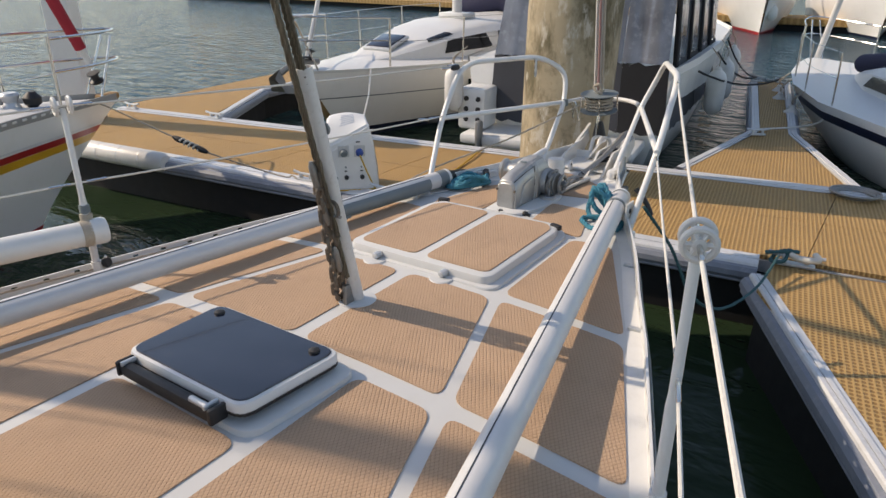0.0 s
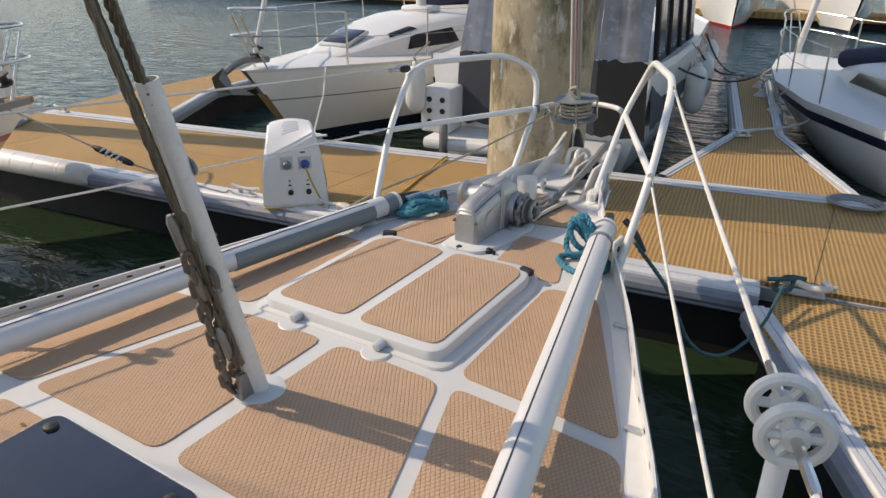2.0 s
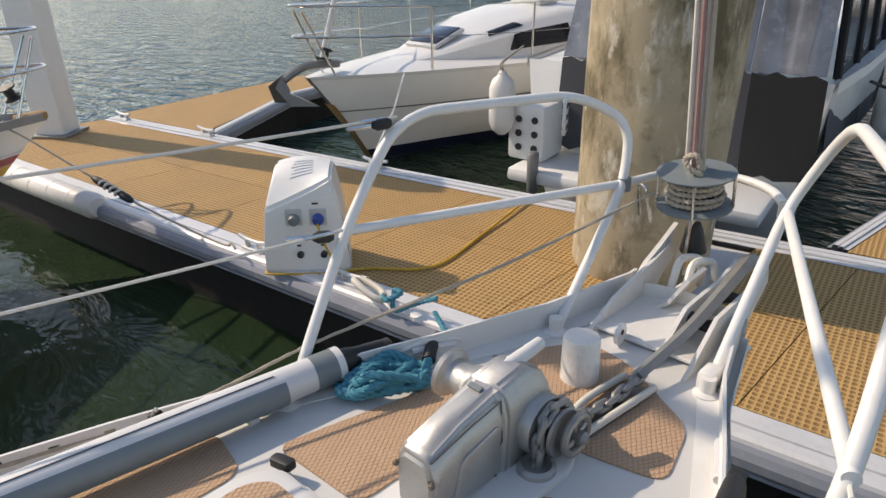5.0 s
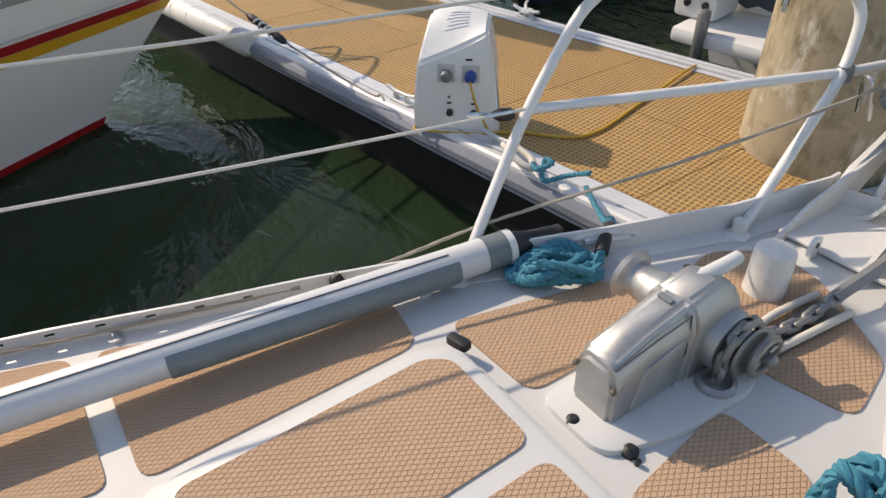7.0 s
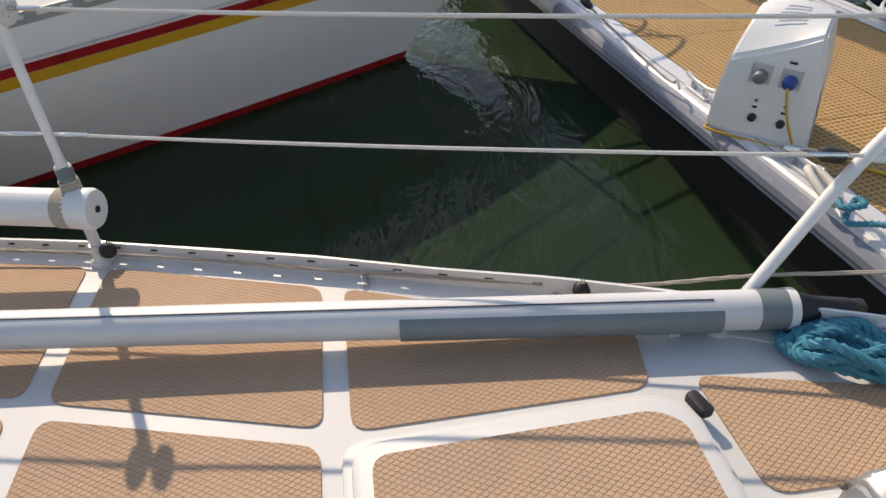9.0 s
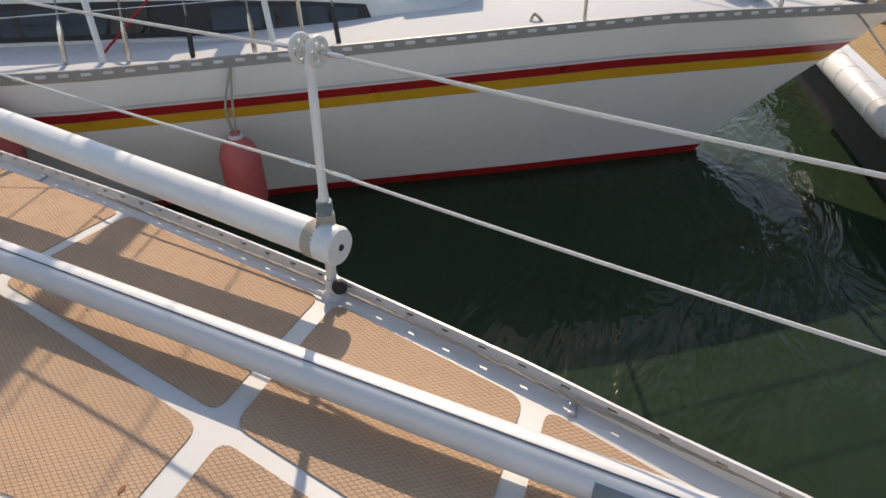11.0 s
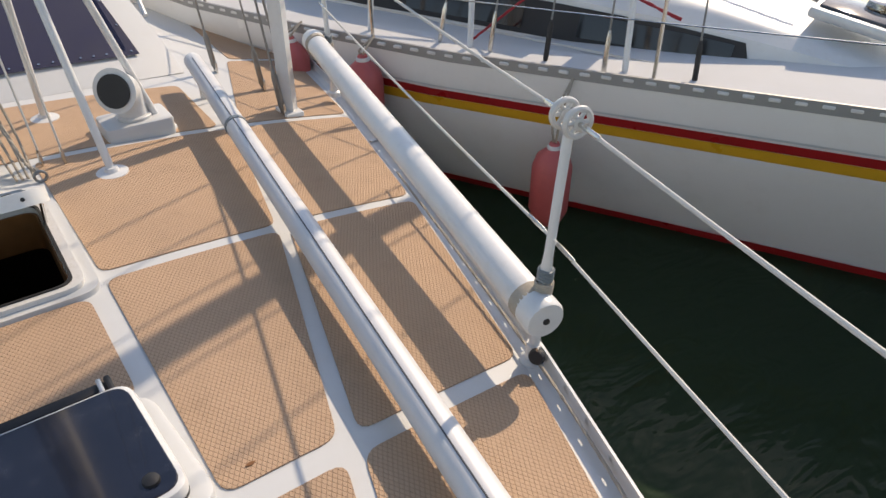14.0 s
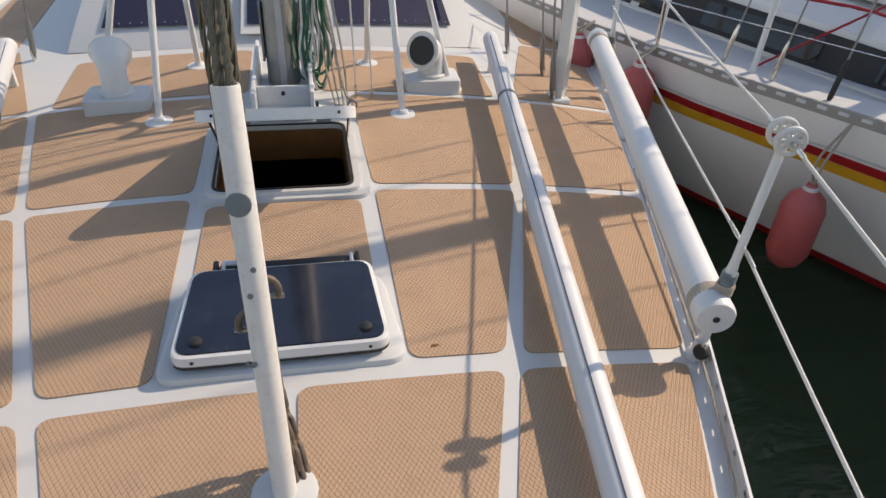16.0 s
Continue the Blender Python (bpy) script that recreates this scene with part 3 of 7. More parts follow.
# Perforated toe rail that grows into a low bulwark at the bow
RAILH = [(-9, 0.055), (0.6, 0.06), (1.1, 0.068), (1.5, 0.085), (2.3, 0.092)]
for s in (-1, 1):
    rail = thing("toe_rail", (s * 1.2, -0.3, camber(1.2, -0.3)), "white perforated toe rail along the deck edge", "toe rail", kind="structure")
    # plate and flange, with real slots through the plate
    cuts, holes = set(ys + [2.34]), []
    y = -3.4
    while y < 0.95:
        holes.append((y - 0.012, y + 0.012))
        cuts |= {y - 0.012, y + 0.012}
        y += 0.115
    cuts = sorted(cuts)
    bm = bmesh.new()

    def quad(*ps):
        bm.faces.new([bm.verts.new(p) for p in ps])

    for a, b in zip(cuts, cuts[1:]):
        if b - a < 1e-5:
            continue
        hole = any(p - 1e-6 <= a and b <= q + 1e-6 for p, q in holes)

        def at(y, dx, dz):
            h = half(min(y, 2.3))
            t = lerp_table(RAILH, y)
            return (s * (h + dx), y, camber(h, y) + (dz if dz < 0.5 else t - (1 - dz)))

        def band(p, q):
            quad(at(a, *p), at(b, *p), at(b, *q), at(a, *q))

        band((-0.055, 0.001), (-0.055, 0.006))
        band((-0.055, 0.006), (0.0, 0.008))
        for dx in (0.0, 0.008):
            band((dx, 0.008 if dx == 0 else -0.04), (dx, 0.034))
            if not hole:
                band((dx, 0.034), (dx, 0.047))
            band((dx, 0.047), (dx, 1.0))
        band((0.0, 1.0), (0.008, 1.0))
        band((0.008, -0.04), (0.034, -0.045))
    part("rail_plate", bm, M_PAINT, rail, smooth=False)
    for y in (-2.0, 0.42, 0.9):
        h = half(y)
        part("rail_joint", block((s * (h - 0.02), y, camber(h, y) + 0.013), (0.05, 0.02, 0.012), 0.003), M_ALUD, rail, smooth=False)
bm = grid([[(-0.2 + 0.4 * i / 8, 2.3 + 0.05 * (1 - (2 * i / 8 - 1) ** 2), camber(0, 2.3) + z) for i in range(9)] for z in (-0.1, 0.06)])
part("bow_rim", bm, M_PAINT, deck)

# Non-skid panels: outlines on the port side, mirrored to starboard
PADS = [
    ((-0.045, 0.285), (-0.40, 0.285), (-0.59, -0.305), (-0.045, -0.305)),
    ((-0.475, 0.29), (-0.665, -0.305), (-1.175, -0.305), (-0.935, 0.29)),
    ((-0.45, 0.375), (-0.905, 0.375), (-0.60, 1.03), (-0.44, 1.0)),
    ((-0.36, -0.405), (-0.62, -0.405), (-0.92, -1.345), (-0.365, -1.345)),
    ((-0.365, -1.425), (-0.94, -1.425), (-1.17, -2.36), (-0.345, -2.36)),
    ((-0.70, -0.395), (-1.205, -0.395), (-1.53, -1.345), (-0.99, -1.345)),
    ((-1.01, -1.425), (-1.555, -1.425), (-1.835, -2.36), (-1.235, -2.36)),
    ((-0.20, -2.44), (-1.12, -2.44), (-1.15, -3.08), (-0.20, -3.08)),
    ((-1.26, -2.44), (-1.85, -2.44), (-2.06, -3.5), (-1.62, -3.5)),
    ((-1.66, -3.58), (-2.07, -3.58), (-2.2, -5.4), (-1.82, -5.4)),
    ((-1.84, -5.48), (-2.18, -5.48), (-2.1, -7.2), (-1.84, -7.2)),
    ((-0.425, 1.125), (-0.155, 1.135), (-0.145, 1.43), (-0.20, 1.60), (-0.31, 1.52)),
]


def wider(outline, d):
    """The outline grown by d on every side, but never over the toe rail's flange."""
    c = sum((Vector(p) for p in outline), Vector((0, 0))) / len(outline)
    out, k = [], len(outline)
    for i in range(k):
        a, b, e = Vector(outline[i - 1]), Vector(outline[i]), Vector(outline[(i + 1) % k])
        n1, n2 = Vector(((b - a).y, -(b - a).x)).normalized(), Vector(((e - b).y, -(e - b).x)).normalized()
        if n1.dot(b - c) < 0:
            n1, n2 = -n1, -n2
        p = b + (n1 + n2) * (d / max(0.5, 1 + n1.dot(n2)))
        lim = half(p.y) - 0.058
        out.append((max(-lim, min(lim, p.x)), p.y))
    return out


def pad(outline, bm_cut=0.12, lift=0.0):
    outline = wider(outline, 0.013)
    bm = slab(rounded(outline, 0.045, 4), -0.004, 0.0045)
    xs = [v.co.x for v in bm.verts]
    c = math.floor(min(xs) / bm_cut) * bm_cut + bm_cut
    while c < max(xs):
        bmesh.ops.bisect_plane(bm, geom=bm.verts[:] + bm.edges[:] + bm.faces[:], plane_co=(c, 0, 0), plane_no=(1, 0, 0))
        c += bm_cut
    for v in bm.verts:
        v.co.z += camber(v.co.x, v.co.y) + lift
    return bm


for q in PADS[:-1]:
    for s in (1, -1):
        part("nonskid_panel", pad([(s * x, y) for x, y in q]), M_PAD, deck, smooth=False)
part("nonskid_panel", pad(PADS[-1]), M_PAD, deck, smooth=False)
part("nonskid_panel", pad([(0.17, 1.10), (0.43, 1.07), (0.33, 1.40), (0.14, 1.40)]), M_PAD, deck, smooth=False)
part("nonskid_panel", pad([(-0.20, 1.70), (-0.22, 1.84), (-0.12, 1.965), (0.02, 1.94), (0.25, 1.80), (0.29, 1.62), (0.12, 1.58), (-0.06, 1.6)]), M_PAD, deck, smooth=False)
part("nonskid_panel", pad([(-0.275, -0.82), (0.275, -0.82), (0.275, -1.275), (-0.275, -1.275)]), M_PAD, deck, smooth=False)

# ---- hatches ----


fore = thing("fore_hatch", (0, 0.7, 0.02), "large white fore hatch lid with two tan non-skid panels", "hatch")
rim = [(-0.375, 0.36), (0.366, 0.36), (0.366, 0.975), (0.33, 1.06), (-0.33, 1.06), (-0.375, 0.98)]
part("coaming", slab(rounded([(x * 1.09, 0.70 + (y - 0.70) * 1.06) for x, y in rim], 0.06), -0.012, 0.012, bevel=0.008, lift=camber), M_GEL, fore)
part("lid", slab(rounded(rim, 0.06), 0.004, 0.040, bevel=0.012, lift=lambda x, y: 0.03 * y), M_GEL, fore)
for s in (-1, 1):
    q = [(s * 0.025, 0.40), (s * 0.335, 0.40), (s * 0.335, 0.97), (s * 0.295, 1.02), (s * 0.025, 1.02)]
    part("nonskid_panel", slab(rounded(q, 0.04), 0.038, 0.0445, lift=lambda x, y: 0.03 * y), M_PAD, fore, smooth=False)
    hx = 0.175 * s - 0.012
    hinge = part("hinge", turned([(0.052, -0.012), (0.052, 0.004), (0.046, 0.009)], (hx, 0.325, 0.006)), M_GEL, fore, "white moulded hinge")
    part("hinge_pin", block((hx, 0.35, 0.03), (0.030, 0.06, 0.026), 0.008), M_ALUD, hinge)
    ly = 0.045 if s < 0 else 0.0
    part("latch", slab(rounded([(s * 0.305, 1.015 + ly), (s * 0.362, 1.0 + ly), (s * 0.368, 1.028 + ly), (s * 0.31, 1.045 + ly)], 0.012), 0.0, 0.02, bevel=0.005, lift=lambda x, y: 0.03 * y + 0.028), M_BLACK, fore, "black rubber latch knob")

dark = thing("deck_hatch", (0, -0.58, 0), "closed deck hatch with smoked acrylic pane in a white frame", "hatch")
o = rounded([(-0.31, -0.79), (0.31, -0.79), (0.345, -0.375), (-0.345, -0.375)], 0.07)
part("coaming", slab(o, -0.01, 0.022, bevel=0.014, lift=camber), M_GEL, dark)
o = rounded([(-0.275, -0.775), (0.275, -0.775), (0.295, -0.395), (-0.295, -0.395)], 0.05)
part("gasket", slab(o, 0.02, 0.032), M_GASKET, dark)
part("frame", slab(o, 0.03, 0.062, bevel=0.012), M_PAINT, dark)
o2 = rounded([(-0.262, -0.762), (0.262, -0.762), (0.281, -0.408), (-0.281, -0.408)], 0.045)
part("pane", slab(o2, 0.055, 0.066, bevel=0.003), M_SMOKE, dark, "dark smoked acrylic pane", smooth=False)
for s in (-1, 1):
    part("knob", turned([(0.019, 0), (0.017, 0.008), (0.006, 0.012)], (s * 0.228, -0.452, 0.065)), M_BLACK, dark)
    part("screw", turned([(0.006, 0), (0.005, 0.004)], (s * 0.235, -0.3965, 0.045), (0, 1, 0), 10), M_BLACK, dark)
part("hinge_bar", block((-0.02, -0.806, 0.026), (0.43, 0.036, 0.044), 0.012), M_BLACK, dark, "black hinge bar")
for x in (-0.235, 0.205):
    part("hinge_arm", block((x, -0.80, 0.03), (0.016, 0.06, 0.05), 0.006), M_BLACK, dark)
for x in (-0.215, 0.18):
    part("hinge_clip", block((x, -0.80, 0.05), (0.012, 0.05, 0.016), 0.004), M_ALUD, dark)
part("hinge_pin", pipe([(0.11, -0.812, 0.05), (0.18, -0.812, 0.05)], 0.010, 10), M_ALUD, dark, "grey hinge pin")

oph = thing("open_deck_hatch", (0, -1.62, 0), "open deck hatch with dark cabin below and wooden trim inside", "hatch")


def ring(outer, inner, z0, z1, lift):
    k = len(outer)
    bm = bmesh.new()
    a = [[bm.verts.new((p[0], p[1], z + lift(p[0], p[1]))) for p in o] for o, z in ((outer, z0), (outer, z1), (inner, z1), (inner, z0))]
    for r, q in zip(a, a[1:] + a[:1]):
        for j in range(k):
            bm.faces.new((r[j], r[(j + 1) % k], q[(j + 1) % k], q[j]))
    bmesh.ops.recalc_face_normals(bm, faces=bm.faces)
    return bm


out = rounded([(-0.335, -1.955), (0.335, -1.955), (0.335, -1.295), (-0.335, -1.295)], 0.07)
mid = rounded([(-0.30, -1.92), (0.30, -1.92), (0.30, -1.32), (-0.30, -1.32)], 0.06)
inn = rounded([(-0.262, -1.893), (0.262, -1.893), (0.262, -1.347), (-0.262, -1.347)], 0.05)
flat = lambda x, y: -0.048  # noqa: E731
part("coaming", ring(out, inn, -0.02, 0.025, flat), M_GEL, oph)
part("frame", ring(mid, inn, 0.025, 0.042, flat), M_PAINTD, oph)
part("gasket", ring([p * 1.0 for p in rounded([(-0.272, -1.90), (0.272, -1.90), (0.272, -1.34), (-0.272, -1.34)], 0.05)], inn, 0.042, 0.047, flat), M_GASKET, oph)
bm = ring(inn, rounded([(-0.256, -1.887), (0.256, -1.887), (0.256, -1.353), (-0.256, -1.353)], 0.05), -0.13, 0.02, flat)
part("wood_trim", bm, M_WOODIN, oph, "varnished wooden lining of the hatch")
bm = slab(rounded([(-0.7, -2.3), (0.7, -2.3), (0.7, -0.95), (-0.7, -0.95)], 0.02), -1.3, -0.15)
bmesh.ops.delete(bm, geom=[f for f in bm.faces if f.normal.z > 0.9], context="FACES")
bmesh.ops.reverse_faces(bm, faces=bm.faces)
part("cabin_well", bm, M_CABINSHADE, oph, "wooden cabin seen through the hatch, its shade painted near-black", smooth=False)
# The lid, hinged aft and propped a little open
TILTED = Matrix.Translation((0, -1.935, 0.005)) @ Matrix.Rotation(radians(25.5), 4, "X")


def tilted(bm):
    bmesh.ops.transform(bm, matrix=TILTED, verts=bm.verts)
    return bm


lo = rounded([(-0.285, 0), (0.285, 0), (0.285, 0.70), (-0.285, 0.70)], 0.075)
li = rounded([(-0.24, 0.045), (0.24, 0.045), (0.24, 0.655), (-0.24, 0.655)], 0.05)
lid = part("lid", tilted(ring(lo, li, -0.006, 0.036, lambda x, y: 0)), M_PAINT, oph, "white lid frame propped ajar")
part("lid_pane", tilted(slab(li, 0.012, 0.024)), M_SMOKE, lid, "smoked acrylic pane", smooth=False)
for sx in (-1, 1):
    part("lid_knob", tilted(turned([(0.022, 0.02), (0.02, 0.034), (0.008, 0.038)], (sx * 0.19, 0.60, 0))), M_BLACK, lid)
    part("lid_screw", tilted(turned([(0.006, 0), (0.005, 0.004)], (sx * 0.22, 0.70, 0.016), (0, 1, 0), 10)), M_BLACK, lid)
    part("lid_hinge", block((sx * 0.18, -1.945, 0.0), (0.07, 0.05, 0.03), 0.006), M_ALUD, oph)
    part("lid_stay", pipe([(sx * 0.272, -1.75, -0.01), TILTED @ Vector((sx * 0.272, 0.42, 0.01))], 0.006, 8), M_STEEL, oph)

# ---- inner stay post with chain and cables ----
post = thing("stay_post", (0, 0, 0), "white painted steel post leaning aft with worn spots", "post")
TOP = Vector((0.026, -0.215, 0.885))
part("base_pad", turned([(0.075, -0.01), (0.075, 0.005), (0.06, 0.01)], (0.0, 0.0, 0.0)), M_GEL, post)
axis = TOP.normalized()
part("tube", turned([(0.0275, 0.0), (0.0265, 0.1), (0.0255, TOP.length - 0.004), (0.0245, TOP.length), (0.0215, TOP.length), (0.021, TOP.length - 0.06)], (0, 0, 0), axis), M_PAINTD, post)
side = Vector((0, 1, 0.25)).normalized()
for k, (h, r) in enumerate(((0.70, 0.024), (0.57, 0.006), (0.515, 0.006), (0.36, 0.005), (0.365, 0.004))):
    c = axis * h + Vector((0.012 * (k - 1.5) if k else 0.004, 0, 0))
    n = (Vector((0.02 + 0.02 * k, 1, 0.2)) - axis * Vector((0.02 + 0.02 * k, 1, 0.2)).dot(axis)).normalized()
    part("chip", turned([(r, 0.0205), (r * 0.98, 0.0275)], c, n, 14), M_GREY, post, "grey bare patch in the paint", smooth=False)
part("shackle_plate", block((0.0, -0.04, 0.04), (0.02, 0.06, 0.09), 0.004), M_GALV, post)
cables = thing("stay_cables", (0.0, -0.05, 0.02), "greasy steel stay cables running up behind the white post", "cable")
up = Vector((0.03, -0.275, 1.0)).normalized()
for k, (a, b, r) in enumerate((((0.012, -0.062, 0.12), (0.20, -1.72, 6.1), 0.014), ((-0.010, -0.052, 0.16), (0.14, -1.66, 6.1), 0.010), ((0.034, -0.115, 0.30), (0.27, -1.80, 6.1), 0.009))):
    part("cable", rope([a, b], r * 0.72, 0.16, 0.03), M_GREASE, cables, "twisted greasy wire")
for k, dx in enumerate((-0.009, 0.010)):
    part("cable", rope([TOP + Vector((dx, 0, -0.05)), TOP + Vector((dx + 0.10, -1.32, 5.0))], 0.0095, 0.07, 0.025), M_GREASE, cables, "wire rope leaving the head of the post")
for z, dx in ((0.40, 0.022), (0.47, -0.014)):
    c = Vector((0.012 + dx, -0.245 * z - 0.045, z))
    bow = [c + Vector((0.026 * math.cos(a), 0.006, 0.034 * math.sin(a))) for a in [math.pi * (1.15 - 1.3 * j / 12) for j in range(13)]]
    shackle = part("shackle", pipe(bow, 0.007, 8), M_RUST, cables, "rusty bow shackle")
    part("shackle_pin", pipe([bow[0] - Vector((0.012, 0, 0)), bow[-1] + Vector((0.012, 0, 0))], 0.006, 8), M_GALV, shackle)
for z in (0.16, 0.36, 0.50):
    part("turnbuckle", turned([(0.006, 0), (0.013, 0.02), (0.013, 0.09), (0.006, 0.11)], Vector((0.004, -0.05, 0)) + up * z, up, 10), M_GALV, cables)
chn = thing("stay_chain", (0.0, -0.05, 0.0), "rusty chain hanging behind the white post", "chain")
LINK = link_mesh("chain_link", 0.056, 0.0075, M_RUST)
chain(smooth_path([(-0.03, -0.035, 0.02), (-0.022, -0.058, 0.09), (0.0, -0.082, 0.18), (0.012, -0.128, 0.34), (0.022, -0.165, 0.48), (0.026, -0.185, 0.56)], 6), chn, LINK, 0.056)
chain(smooth_path([(-0.045, -0.045, 0.012), (-0.03, -0.085, 0.06), (-0.004, -0.12, 0.20), (0.006, -0.155, 0.36), (0.03, -0.19, 0.50)], 6), chn, LINK, 0.056)

# ---- poles stowed along the deck ----


def deck_pole(front, back, label, clamp_t, sleeve):
    a, b = Vector(front), Vector(back)
    p = thing("spinnaker_pole", (a + b) / 2 - Vector((0, 0, 0.06)), label, "pole", group="poles on the side decks")
    d = (b - a).normalized()
    L = (b - a).length
    tube = part("tube", pipe([a, b], 0.047, 24), M_ALU, p)
    right = d.cross(Vector((0, 0, 1))).normalized()
    upv = right.cross(d)
    s = 1 if a.x > 0 else -1
    g = (right * (0.25 * s) + upv).normalized()
    bm = bmesh.new()
    sweep(bm, [a + d * 0.15 + g * 0.0473, b - d * 0.05 + g * 0.0473], 0.0022, 6)
    part("track_line", bm, M_DARKLINE, tube, "thin dark line along the pole")
    if sleeve:
        part("sleeve", pipe([a + d * 0.13 + Vector((-s * 0.006, 0, -0.003)), a + d * 0.86 + Vector((-s * 0.006, 0, -0.003))], 0.0455, 24, squash=1.0), M_GREY, tube, "grey wear patch under the pole")
        part("grey_band", pipe([a + d * -0.02, a + d * 0.045], 0.0485, 24), M_GREY, tube)
    part("end_ring", pipe([a + d * -0.04, a + d * -0.02], 0.0495, 24), M_PAINT, tube)
    part("end_plug", turned([(0.038, 0), (0.036, 0.03), (0.028, 0.06), (0.022, 0.13), (0.012, 0.16)], a - d * 0.035, -d, 16), M_BLACK, tube, "black plastic pole end")
    part("jaw", block(a - d * 0.17, (0.035, 0.07, 0.03), 0.008, d.to_track_quat("Y", "Z").to_matrix()), M_BLACK, tube)
    for t in clamp_t:
        c = a + d * L * t
        part("lashing", pipe([c - d * 0.012, c + d * 0.012], 0.0505, 20), M_GREY, tube)
    part("end_cap", turned([(0.047, 0), (0.047, 0.05), (0.047, 0.065)], b - d * 0.03, d, 20), M_PAINT, tube)
    for t in (0.05, 0.97):
        c = a + d * L * t
        z = camber(c.x, c.y)
        part("chock", block((c.x, c.y, (z + c.z - 0.03) / 2), (0.035, 0.03, max(0.02, c.z - 0.025 - z)), 0.006), M_PAINTD, p, "white support block under the pole")


deck_pole((-0.545, 1.345, 0.090), (-1.245, -2.98, -0.01), "aluminium pole lashed along the port side deck", (0.79,), True)
deck_pole((0.475, 1.46, 0.115), (1.46, -2.98, -0.02), "white aluminium pole lashed along the starboard side deck", (0.03, 0.79), False)

roll = thing("white_tube", (-1.48, -1.45, 0.05), "thick white tube lashed outside along the stanchions", "tube")
ra, rb = Vector((-1.205, -0.30, 0.125)), Vector((-1.775, -2.62, 0.12))
rd = (rb - ra).normalized()
part("tube", pipe([ra, rb], 0.054, 28), M_PAINT, roll)
part("end_cap", turned([(0.057, -0.06), (0.059, 0.0), (0.053, 0.012), (0.012, 0.014)], ra, -rd, 28), M_PAINT, roll)
part("cap_hole", turned([(0.010, 0.012), (0.010, 0.017)], ra, -rd, 12), M_GASKET, roll)
part("end_cap", turned([(0.057, -0.06), (0.060, 0.0), (0.053, 0.02)], rb, rd, 28), M_PAINT, roll)
for c in (ra + rd * 0.07, rb - rd * 0.08):
    part("lashing", pipe([c - rd * 0.02, c + rd * 0.02], 0.0575, 24), M_ROPEB, roll, "olive strap round the tube")

# ---- stanchions, lifelines and pulpit ----


def sheave(bm, c, ax, R=0.038):
    """A white roller with spokes, used where the lifeline passes a stanchion."""
    ax = Vector(ax).normalized()
    q = ax.to_track_quat("Z", "Y")
    pts = [c + q @ Vector((R * 0.86 * math.cos(2 * math.pi * j / 28), R * 0.86 * math.sin(2 * math.pi * j / 28), 0)) for j in range(28)]
    sweep(bm, pts, R * 0.20, 8, closed=True)
    turned([(R * 0.38, -0.008), (R * 0.38, 0.008)], c, ax, 16, bm)
    for k in range(6):
        a = 2 * math.pi * k / 6
        sweep(bm, [c + q @ Vector((R * 0.25 * math.cos(a), R * 0.25 * math.sin(a), 0)), c + q @ Vector((R * 0.82 * math.cos(a), R * 0.82 * math.sin(a), 0))], R * 0.15, 6)
    return bm


def stanchion(base, top, label, rollers=True, lash=False, wires=()):
    base, top = Vector(base), Vector(top)
    s = thing("stanchion", base, label, "stanchion", group="lifeline stanchions")
    d = (top - base).normalized()
    part("tube", turned([(0.016, 0), (0.0155, (top - base).length * 0.45), (0.0125, (top - base).length * 0.5), (0.0125, (top - base).length - 0.01), (0.009, (top - base).length)], base, d, 14), M_PAINT, s)
    part("foot", turned([(0.035, -0.01), (0.035, 0.012), (0.022, 0.02), (0.021, 0.07)], base, (0, 0, 1), 16), M_PAINT, s)
    if rollers:
        for end in wires:
            ax = (Vector(end) - top).normalized()
            bm = sheave(bmesh.new(), top + Vector((0, 0, 0.01)) + ax * 0.028, ax)
            part("roller", bm, M_PAINTD, s, "white spoked plastic roller")
    if lash:
        for z, r in ((0.26, 0.022), (0.30, 0.018)):
            bm = bmesh.new()
            for k in range(4):
                c = base + d * (z + 0.009 * k)
                sweep(bm, [c + Vector((r * math.cos(a), r * math.sin(a), 0.002 * math.sin(3 * a))) for a in [2 * math.pi * j / 16 for j in range(16)]], 0.005, 6, closed=True)
            part("lashing", bm, M_GREY if z > 0.28 else M_ROPEB, s, "grey cord wound round the tube")
    return s


PS, PT = Vector((-1.235, -0.345, -0.085)), Vector((-1.247, -0.347, 0.655))
stanchion(PS, PT, "white stanchion with spoked rollers on its head", lash=True, wires=((-0.70, 1.775, 0.665), (-1.84, -2.62, 0.59)))
SS, ST = Vector((1.275, -0.345, -0.095)), Vector((1.285, -0.37, 0.628))
stanchion(SS, ST, "white stanchion with spoked rollers on its head beside open water", wires=((0.60, 1.78, 0.69), (2.04, -2.62, 0.59)))
stanchion((-1.88, -2.62, -0.2), (-1.84, -2.62, 0.60), "white stanchion beside the shrouds", rollers=False, lash=True)
stanchion((1.95, -2.62, -0.2), (2.04, -2.62, 0.60), "white stanchion beside the starboard shrouds", rollers=False)

